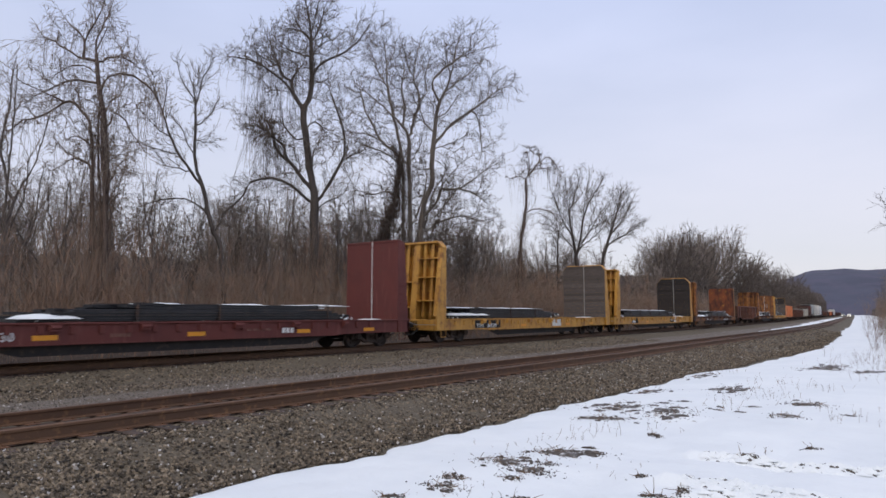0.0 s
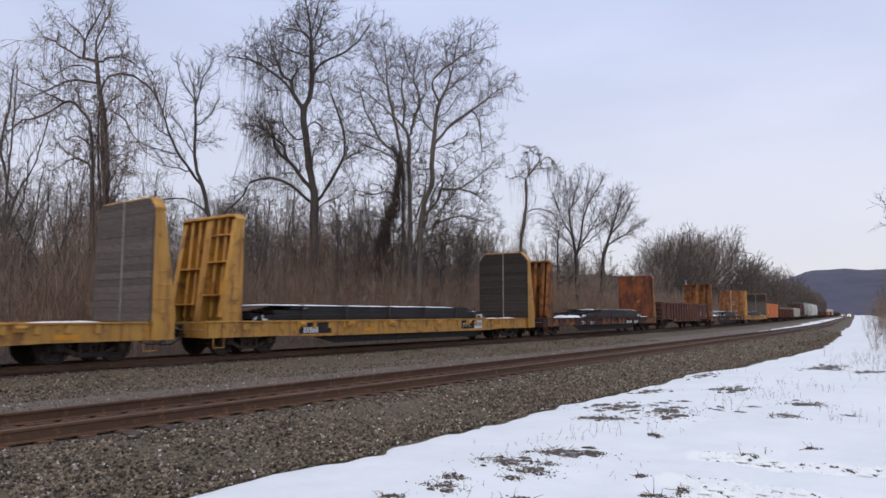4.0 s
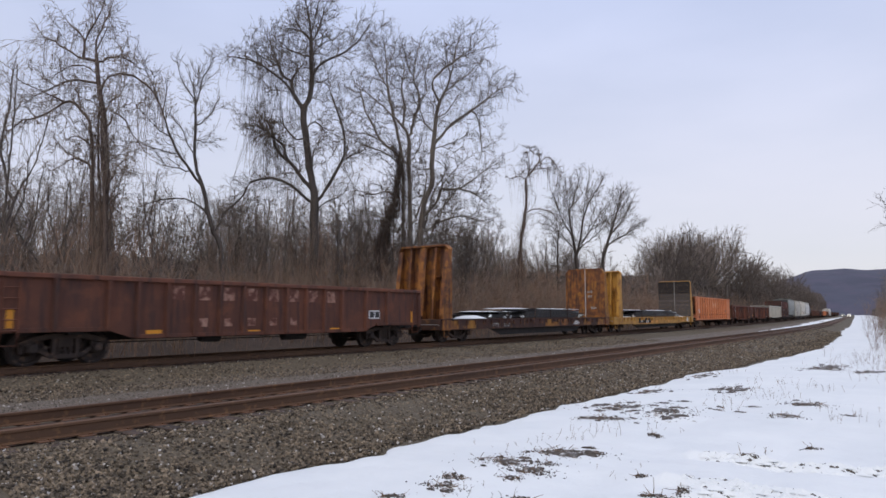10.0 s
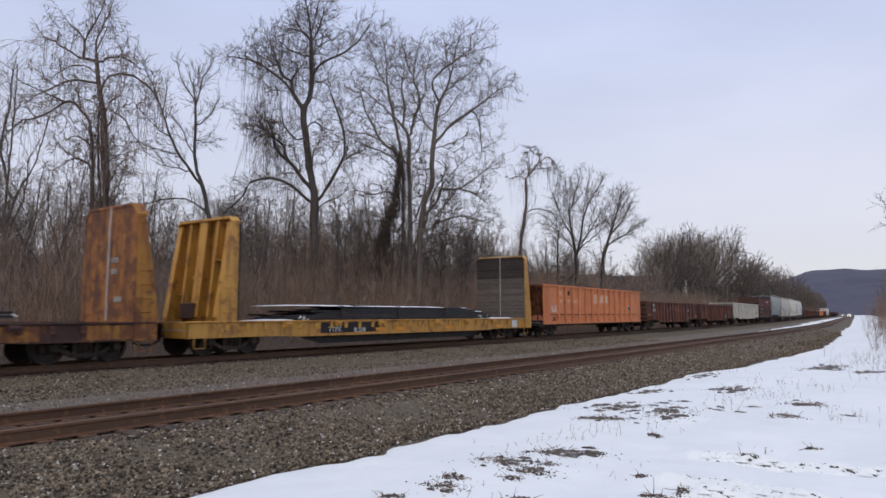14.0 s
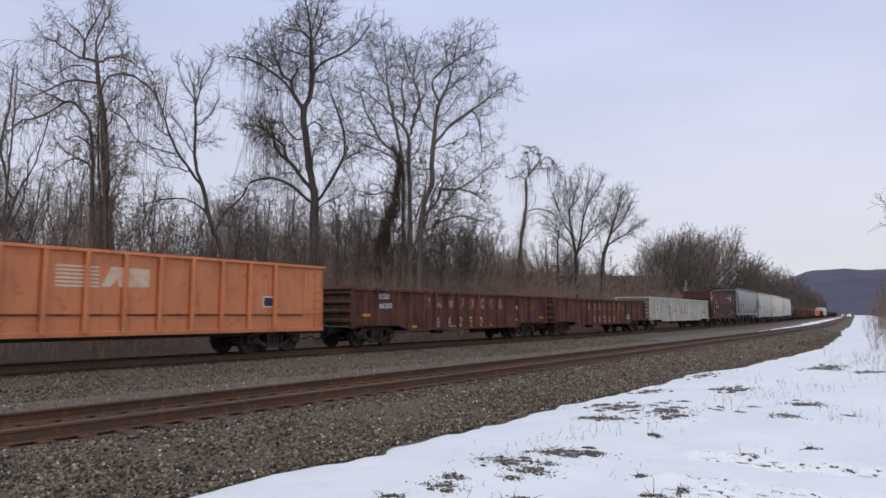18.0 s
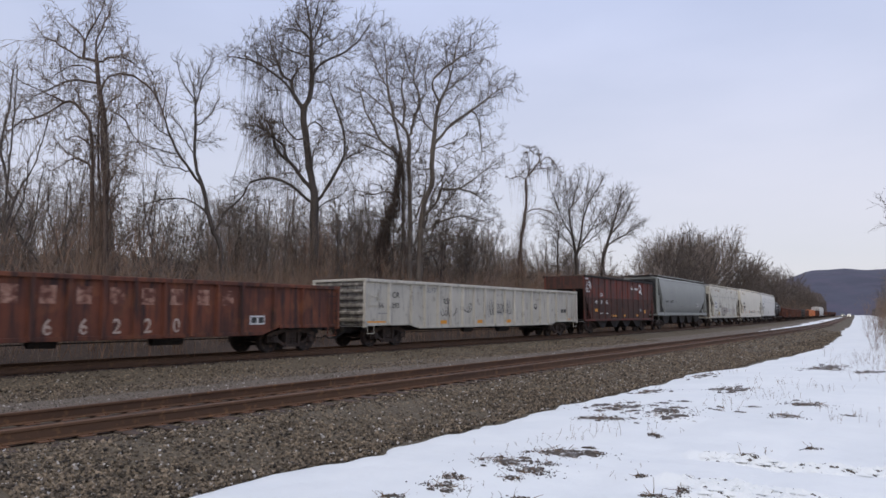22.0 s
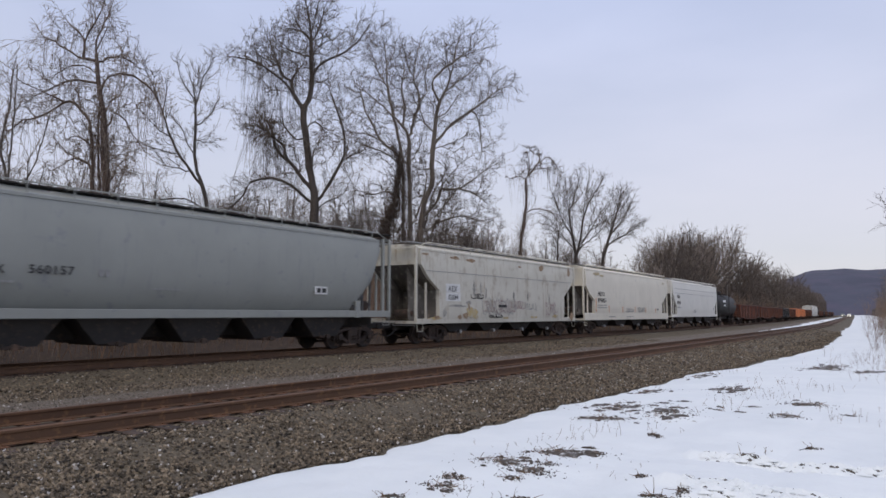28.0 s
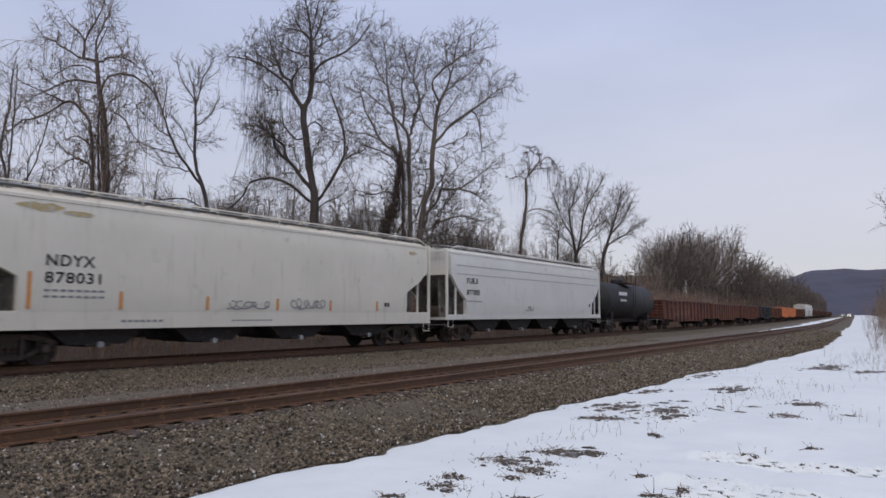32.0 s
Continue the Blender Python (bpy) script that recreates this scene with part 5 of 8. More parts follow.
def make_truck_meshes():
    m = {}
    sh = S()

    def bar(path, t, x0=-0.07, x1=0.07):
        """A cast arm of thickness t along a path of (y, z)."""
        for (ya, za), (yb, zb) in zip(path, path[1:]):
            n = Vector((zb - za, ya - yb)).normalized() * t / 2
            sh.prism([(ya + n.x, za + n.y), (yb + n.x, zb + n.y), (yb - n.x, zb - n.y), (ya - n.x, za - n.y)], "x", x0, x1)
    bar([(-1.14, 0.56), (-0.92, 0.66), (-0.42, 0.77), (0.42, 0.77), (0.92, 0.66), (1.14, 0.56)], 0.13)
    bar([(-0.98, 0.50), (-0.66, 0.42), (-0.36, 0.24), (0.36, 0.24), (0.66, 0.42), (0.98, 0.50)], 0.11)
    for y in (-0.30, 0.30):
        bar([(y, 0.22), (y, 0.78)], 0.10, -0.09, 0.09)
    for y in (-1, 1):
        bar([(y * 1.10, 0.34), (y * 1.10, 0.58)], 0.09)
        bar([(y * 0.70, 0.40), (y * 0.72, 0.68)], 0.07)
        sh.box(-0.08, 0.10, y * 0.86 - 0.15, y * 0.86 + 0.15, 0.36, 0.58, 0.02)
    for y in (-1.04, 1.04):
        sh.lathe([(0.0, 0.05), (0.02, 0.13), (0.12, 0.13), (0.14, 0.10)], "x", 12, (0.02, y * 0.81, 0.46))
    m["side_frame"] = sh.mesh("side_frame", "truck_iron")
    m["spring"] = S().lathe([(0.26 + 0.045 * j, 0.062 if j % 2 else 0.046) for j in range(10)], "z", 8).mesh("spring", "truck_iron")
    m["truck"] = S().box(-1.05, 1.05, -0.22, 0.22, 0.48, 0.74, 0.03).box(-0.3, 0.3, -0.3, 0.3, 0.7, 0.82, 0.02).box(-0.8, 0.8, -0.5, -0.42, 0.35, 0.47).box(-0.8, 0.8, 0.42, 0.5, 0.35, 0.47).mesh("truck", "truck_iron")
    sh = S()
    for sx in (-1, 1):
        a = 0.7525 * sx
        sh.lathe([(a - 0.075 * sx, 0.475), (a - 0.045 * sx, 0.475), (a - 0.04 * sx, WHEEL_R), (a + 0.06 * sx, WHEEL_R - 0.005), (a + 0.065 * sx, 0.36), (a + 0.03 * sx, 0.33), (a + 0.02 * sx, 0.17), (a + 0.09 * sx, 0.13), (a + 0.09 * sx, 0.09)], "x", 24)
        sh.box(a + 0.02 * sx, a + 0.05 * sx, -0.025, 0.025, 0.18, 0.30)
        sh.box(a + 0.02 * sx, a + 0.05 * sx, -0.12, -0.05, -0.30, -0.2)
    sh.lathe([(-1.05, 0.07), (1.05, 0.07)], "x", 10)
    m["wheelset"] = sh.mesh("wheelset", "wheel_iron", True)
    m["coupler"] = S().box(-0.11, 0.11, -0.62, 0.35, 0.74, 0.95, 0.02).box(-0.17, 0.16, -0.80, -0.55, 0.70, 0.99, 0.03).box(0.02, 0.15, -0.92, -0.78, 0.72, 0.97, 0.02).mesh("coupler", "frame_black")
    m["hose"] = S().tube([(0.35, 0.1, 0.75), (0.38, -0.15, 0.58), (0.34, -0.45, 0.40), (0.25, -0.75, 0.40), (0.18, -0.95, 0.50)], 0.025, 6).mesh("air_hose", "rubber")
    m["cut_lever"] = S().tube([(1.4, 0.05, 0.78), (1.4, -0.08, 0.86), (0.3, -0.12, 0.86), (0.15, -0.5, 1.02)], 0.014, 5).mesh("cut_lever", "galv")
    return m


RUN = make_truck_meshes()
FLIP = Matrix.Rotation(math.pi, 4, "Z")


def running_gear(car, half, inset, turning=True):
    """Two trucks with their wheels, the couplers and the hoses."""
    for sy in (-1, 1):
        truck = part("truck", RUN["truck"], None, car, "grimy cast-iron truck with four wheels", (0, sy * (half - inset), 0))
        for sx in (-1, 1):
            part("side_frame", RUN["side_frame"], None, truck, at=(1.0 * sx, 0, 0))
            for y in (-0.15, 0.0, 0.15) if turning and sx > 0 else ():
                part("spring", RUN["spring"], None, truck, at=(1.0 * sx, y, 0))
        for dy in (-0.86, 0.86):
            w = part("wheelset", RUN["wheelset"], None, truck, at=(0, dy, WHEEL_R))
            if turning:
                WHEELS.append((w, dy))
        m = Matrix.Translation((0, sy * half, 0)) @ (Matrix.Identity(4) if sy < 0 else FLIP)
        part("coupler", RUN["coupler"], None, car, at=m)
        part("air_hose", RUN["hose"], None, car, at=m)
        part("cut_lever", RUN["cut_lever"], None, car, at=m)


def car_root(name, label, category, front, rear):
    car = holder(name, label, category, "cars of the freight train")
    TRAIN.append((car, (front + rear) / 2))
    return car, (rear - front) / 2


def ladder(car, y0, y1, z0, z1, x, n, mat, name="ladder", r=0.016):
    sh = S()
    for y in (y0, y1):
        sh.tube([(x, y, z0), (x, y, z1)], r * 1.3, 5)
    for k in range(n):
        z = z0 + (z1 - z0) * (k + 0.5) / n
        sh.tube([(x, y0, z), (x, y1, z)], r, 5)
    return part(name, sh, mat, car)


def grab(car, pts, mat="galv", r=0.014, name="grab_iron"):
    return part(name, S().tube(pts, r, 5), mat, car)


def stirrup(car, y, x, z, mat):
    return part("stirrup", S().tube([(x, y - 0.2, z), (x, y - 0.2, z - 0.33), (x, y + 0.2, z - 0.33), (x, y + 0.2, z)], 0.018, 5), mat, car)


def reflectors(car, ys, z, x, w=0.5, h=0.11):
    for y in ys:
        part("reflector", S().box(x - 0.002, x + 0.004, y - w / 2, y + w / 2, z, z + h), "reflector", car, "yellow reflective strip")


# -- bulkhead flat cars --
def bulkhead(car, y_in, out, top, mat, face, deck=1.1, width=2.95, cut=0.35, strap=True, boards=17, braced=True, ribs=5, edge_mat=None, planks=0, low=0.74, high=0.26):
    """out: -1 or 1, the way from the load to the car's end. A tapered steel frame with posts and shelves outside, and the load's side faced."""
    hw = width / 2
    base = part("bulkhead", S().prism([(-hw, deck + 0.02), (hw, deck + 0.02), (hw, top - cut), (hw - cut * 0.9, top), (-hw + cut * 0.9, top), (-hw, top - cut)], "y", y_in, y_in + 0.045 * out), mat, car)

    def upright(name, x, t, deep, z1, drop=0.0, m=None):
        """A tapered post from the deck (or drop below it) to z1, deep times the side plates' depth."""
        lo, hi = low * deep, high * min(1.0, deep + 0.2)
        poly = [(y_in + 0.05 * out, deck - drop), (y_in + lo * out, deck - drop), (y_in + lo * out, deck + 0.15), (y_in + hi * out, z1), (y_in + 0.05 * out, z1)]
        return part(name, S().prism(poly, "x", x - t, x + t), m or mat, base)

    def lip(x, t, deep, z1, m=None):
        """The flange along a post's outer edge."""
        lo, hi = low * deep, high * min(1.0, deep + 0.2)
        fl = [(y_in + lo * out, deck + 0.15), (y_in + (lo + 0.03) * out, deck + 0.15), (y_in + (hi + 0.03) * out, z1), (y_in + hi * out, z1)]
        part("rib_flange", S().prism(fl, "x", x - t, x + t), m or mat, base)

    for x in (-hw + 0.05, hw - 0.05):
        upright("side_plate", x, 0.05, 1.0, top - cut, 0.5, edge_mat or mat)
        lip(x + (0.06 if x < 0 else -0.06), 0.11, 1.0, top - cut, edge_mat or mat)
    if braced:      # a broad centre post, slim uprights, and shelves from post to post
        upright("centre_post", 0.0, 0.17, 0.9, top - 0.03)
        for x in (-0.98, -0.55, 0.46, 0.9):
            upright("rib", x, 0.025, 0.62, top - 0.05)
            lip(x, 0.07, 0.62, top - 0.05)
        for x0, x1, zs in ((-hw + 0.1, -0.17, (0.55, 1.75)), (0.17, hw - 0.1, (0.85, 1.95, 2.85))):
            for z in zs:
                d = low + (high - low) * z / (top - deck)
                part("shelf", S().box(x0, x1, *sorted((y_in + 0.05 * out, y_in + d * out)), deck + z, deck + z + 0.05), mat, base)
    else:
        for k, x in enumerate(np.linspace(-hw, hw, ribs)[1:-1]):
            upright("rib", x, 0.035, 0.78, top - 0.03)
            lip(x, (0.20 if k == 1 else 0.055) if ribs == 5 else (0.085 if k % 2 else 0.12), 0.78, top - 0.03)
        for k, (x0, x1) in enumerate(((-1.3, -0.9), (-0.5, 0.1), (0.55, 0.95))):
            z = deck + 0.9 + 0.55 * k
            part("shelf", S().box(x0, x1, *sorted((y_in + 0.05 * out, y_in + 0.36 * out)), z, z + 0.05), mat, base)
        part("brake_stand", S().box(-0.65, 0.05, *sorted((y_in + 0.45 * out, y_in + 0.72 * out)), deck + 0.1, deck + 0.62, 0.03), "dark_rusty", base)
    part("cap", S().box(-hw + cut * 0.9, hw - cut * 0.9, *sorted((y_in - 0.02 * out, y_in + 0.34 * out)), top - 0.05, top + 0.05, 0.015), mat, base)
    if cut > 0.1:
        for s in (-1, 1):
            part("cap", S().prism([(s * (hw - cut * 0.9), top - 0.03), (s * (hw - cut * 0.9), top + 0.04), (s * (hw + 0.02), top - cut + 0.03), (s * (hw + 0.02), top - cut - 0.04)], "y", *sorted((y_in - 0.02 * out, y_in + 0.33 * out))), edge_mat or mat, base)
    if face == "boards":
        zs = np.linspace(deck + 0.03, top - 0.01, boards + 1)

        def half(z):
            return hw - 0.01 if z < top - cut else hw - 0.01 - cut * 0.9 * (z - top + cut) / max(cut, 0.01)
        for i in range(boards):
            z0, z1 = zs[i] + 0.003, zs[i + 1] - 0.003
            zk = [z0] + ([top - cut] if z0 < top - cut < z1 else []) + [z1]
            poly = [(half(z), z) for z in zk] + [(-half(z), z) for z in reversed(zk)]
            part("board", S().prism(poly, "y", *sorted((y_in - 0.09 * out, y_in - 0.002 * out))), "grey_plank" if i < planks else "wood_face", base, at=(0, 0.004 * ((i * 7) % 3 - 1), 0))
    if strap:
        y = y_in - (0.105 if face == "boards" else 0.02) * out
        part("strap", S().box(0.02, 0.065, *sorted((y, y - 0.012 * out)), deck + 0.05, top + 0.02), "worn_strap" if face == "boards" else "strap", base, "white webbing strap hanging down the bulkhead")
    for z in np.linspace(deck + 0.3, deck + 1.5, 4):
        grab(base, [(hw + 0.01, y_in + 0.18 * out, z), (hw + 0.06, y_in + 0.18 * out, z), (hw + 0.06, y_in + 0.5 * out, z), (hw + 0.01, y_in + 0.5 * out, z)], mat)
    return base


def flat_car(label, front, rear, mat, bulk_mat, face, deck=1.1, sill=0.53, top=4.47, text=(), marks=(), refl=(), cut=0.35, patch=None, rear_face=None, rear_mat=None, pocket_gap=0.78, faces=(9.5, 9.8), front_cut=0.14, boards=17, braced=True, ribs=6, rear_strap=True, edge_mat=None, planks=0, tops=None, wide=2.95, foot=0.74, crest=0.26, lined=False):
    car, h = car_root("bulkhead_flat_car", label, "rail car", front, rear)
    part("deck", S().box(-1.42, 1.42, -h + 0.3, h - 0.3, deck - 0.07, deck), "deck", car, "grey weathered plank deck")
    for sx in (-1, 1):
        side = [(-h, deck - 0.5), (-h, deck + 0.01), (h, deck + 0.01), (h, deck - 0.5), (h - 3.4, deck - 0.5), (h - 4.4, deck - sill), (-h + 4.4, deck - sill), (-h + 3.4, deck - 0.5)]
        s_ob = part("side_sill", S().prism(side, "x", 1.40 * sx, 1.44 * sx), mat, car)
        part("sill_flange", S().box(*sorted((1.38 * sx, 1.50 * sx)), -h, h, deck - 0.02, deck + 0.03, 0.008), mat, s_ob)
        part("sill_flange", S().box(*sorted((1.38 * sx, 1.48 * sx)), -h + 4.4, h - 4.4, deck - sill - 0.02, deck - sill + 0.01), mat, s_ob)
        n = int((2 * h - 2.6) / pocket_gap)
        pk = S().box(1.435, 1.50, -0.07, 0.07, deck - 0.27, deck - 0.05, 0.01).mesh("stake_pocket", mat)
        for k in range(n):
            part("stake_pocket", pk, None, s_ob, at=Matrix.Translation((0, -h + 1.5 + pocket_gap * k, 0)) @ (Matrix.Identity(4) if sx > 0 else FLIP))
    part("centre_sill", S().box(-0.3, 0.3, -h, h, 0.62, deck - 0.08), "frame_black", car)
    part("fishbelly", S().prism([(-h + 4.6, deck - sill), (h - 4.6, deck - sill), (h - 5.8, 0.27), (-h + 5.8, 0.27)], "x", 1.24, 1.30), "frame_black", car, "deep black centre girder")
    tops = tops or (top, top)
    bulkhead(car, -faces[0], -1, tops[0], bulk_mat, "boards" if lined else "steel", deck, cut=front_cut, strap=False, braced=braced, ribs=ribs)
    bulkhead(car, faces[1], 1, tops[1], rear_mat or bulk_mat, rear_face or face, deck, width=wide, cut=cut, boards=boards, strap=rear_strap, edge_mat=edge_mat, planks=planks, low=foot, high=crest)
    for sy in (-1, 1):
        part("end_sill", S().box(-1.44, 1.44, *sorted((sy * h, sy * (h - 0.15))), deck - 0.5, deck, 0.01), mat, car)
        stirrup(car, sy * (h - 0.5), 1.45, deck - 0.48, bulk_mat)
        for k, y in enumerate((h - 4.0, h - 6.5, h - 9.0)):
            part("winch", S().lathe([(-0.12, 0.07), (0.12, 0.07)], "y", 10, (1.52, sy * y, deck - 0.1)).box(1.44, 1.56, sy * y - 0.15, sy * y + 0.15, deck - 0.2, deck - 0.02), mat, car)
    for args in text:
        letters(*args[:3], car, *args[3:])
    for args in marks:
        bars(*args[:4], car, *args[4:])
    if refl:
        reflectors(car, refl, deck - 0.42, 1.442, 0.62, 0.13)
    if patch:
        for i, (y0, y1, pm) in enumerate(patch):
            part("paint_patch", S().box(1.441, 1.4425, y0, y1, deck - 0.45, deck - 0.06), pm, car)
    running_gear(car, h, 2.0)
    return car, h


def lump_mesh():
    sh = S().lathe([(-1.0, 0.15), (-0.75, 0.62), (-0.2, 0.95), (0.3, 0.88), (0.7, 0.6), (0.95, 0.2)], "z", 7)
    sh.v = [tuple(c * (1 + 0.28 * noise.noise(Vector(p) * 1.7)) for c in p) for p in sh.v]
    return sh.mesh("snow_lump", "snow")


LUMP = lump_mesh()


def plate_load(front, rear, car_mid, y0, y1, deck=1.1, layers=6, seed=0, snow=((0.1, 0.5),), drop=0.9, straps=(), width=2.5, piles=1):
    """A flat stack of dark steel sections bound with straps, with snow lying on it."""
    rg = np.random.default_rng(900 + seed)
    st = holder("steel_stack", "long dark steel sections stacked on a flat car, dusted with snow", "steel load", "loads on the flat cars")
    TRAIN.append((st, car_mid))
    t = 0.085
    for y in np.arange(y0 + 0.8, y1 - 0.5, 2.2):
        part("dunnage", S().box(-width / 2 - 0.05, width / 2 + 0.05, y - 0.05, y + 0.05, deck, deck + 0.055), "deck", st)
    z = deck + 0.055
    n = 4
    w = width / n
    for k in range(layers):
        upper = k >= layers - 2
        a = y0 + rg.uniform(0, drop) * (0.3 if k < 2 else 1) + drop * 0.32 * k * (k / layers + 0.5) + (drop * 0.3 if upper else 0)
        b = y1 - rg.uniform(0, drop) - drop * 0.26 * k * (k / layers + 0.4)
        for j in range(n):
            da, db = rg.uniform(-0.45, 0.45), rg.uniform(-0.5, 0.5)
            x = -width / 2 + j * w
            tip = rg.uniform(0.0, 0.05) if rg.random() < 0.5 else -rg.uniform(0, 0.03)
            ys = [a + da, a + da + 0.9, (a + b) / 2, b + db - 0.9, b + db]
            zs = [z + max(tip, -0.02), z, z + rg.uniform(-0.003, 0.003), z, z + tip * 0.6]
            sec = S()
            for g0, g1, lo, hi in ((0.02, w - 0.02, 0.05, 0.076), (0.05, w - 0.05, 0.0, 0.052)):
                vs = []
                for yy, zz in zip(ys, zs):
                    vs += [(x + g0, yy, zz + lo), (x + g1, yy, zz + lo), (x + g1, yy, zz + hi), (x + g0, yy, zz + hi)]
                fs = [(i * 4 + m, i * 4 + (m + 1) % 4, i * 4 + 4 + (m + 1) % 4, i * 4 + 4 + m) for i in range(4) for m in range(4)] + [(0, 1, 2, 3), (16, 17, 18, 19)]
                sec.add(vs, fs)
            part("steel_section", sec, "plate", st, at=(rg.uniform(-0.02, 0.02), 0, 0))
        z += t
        if rg.random() < 0.25:
            ye = (a + 0.1) if rg.random() < 0.35 else b - 0.5
            part("snow_cover", snow_pad(width / 2 - 0.3, width / 2 + 0.01, ye, ye + rg.uniform(0.3, 0.7), z - 0.01, 0.03, seed * 31 + k), "snow", st, "small clot of snow")
    top = z
    for k in range(9):
        front = k % 3 == 0
        ye = y0 + rg.uniform(0.1, 0.9) if front else y1 - rg.uniform(0.5, 1.6)
        r = rg.uniform(0.03, 0.07) if front else rg.uniform(0.03, 0.06)
        zz = deck + rg.uniform(0.06, 0.16 if front else 0.22)
        part("snow_lump", LUMP, None, st, at=Matrix.Translation((width / 2 - rg.uniform(-0.02, 0.08), ye, zz)) @ Matrix.Rotation(k * 1.3, 4, "X") @ Matrix.Diagonal((r, r * rg.uniform(1.0, 2.2), r * 0.7, 1)))
    for y in straps:
        part("strap", S().box(width / 2 + 0.02, width / 2 + 0.05, y - 0.025, y + 0.025, deck - 0.15, top + 0.01).box(-width / 2, width / 2 + 0.05, y - 0.035, y + 0.035, top + 0.002, top + 0.012), "truck_iron", st, "grey steel banding")
    for i, (a, b) in enumerate(snow):
        ya, yb = y0 + (y1 - y0) * a, y0 + (y1 - y0) * b
        part("snow_cover", snow_pad(-width / 2 + 0.1, width / 2 + 0.03, ya, yb, top - 0.005, 0.045, seed * 9 + i), "snow", st, "thin strip of snow")
    return st


def snow_pad(x0, x1, y0, y1, z, h, seed):
    """A rounded, uneven pad of lying snow."""
    nx, ny = 6, max(8, int((y1 - y0) / 0.3))
    sh = S()
    vs, fs = [], []
    for i in range(ny + 1):
        for j in range(nx + 1):
            u, v = i / ny, j / nx
            e = min(1.0, min(u, 1 - u) * ny * 0.5) * min(1.0, min(v, 1 - v) * 4)
            wob = 0.12 * noise.noise(Vector((u * 5, seed, v)))
            vs.append((x0 + (x1 - x0) * v + wob * (v - 0.5), y0 + (y1 - y0) * u, z + h * math.sqrt(e) * (0.8 + 0.5 * noise.noise(Vector((u * ny * 0.4, v * 3, seed)))) - (0.012 if e == 0 else 0)))
    for i in range(ny):
        fs += [(i * (nx + 1) + j, i * (nx + 1) + j + 1, (i + 1) * (nx + 1) + j + 1, (i + 1) * (nx + 1) + j) for j in range(nx)]
    return sh.add(vs, fs)


def deck_snow(car_mid, y0, y1, x0, x1, deck, seed, h=0.07):
    ob = part("snow_patch", snow_pad(x0, x1, y0, y1, deck - 0.004, h, seed), "snow", None, smooth=True)
    tagged(ob, "patch of white snow lying on the flat car's deck", "snow", "snow on the flat cars")
    TRAIN.append((ob, car_mid))


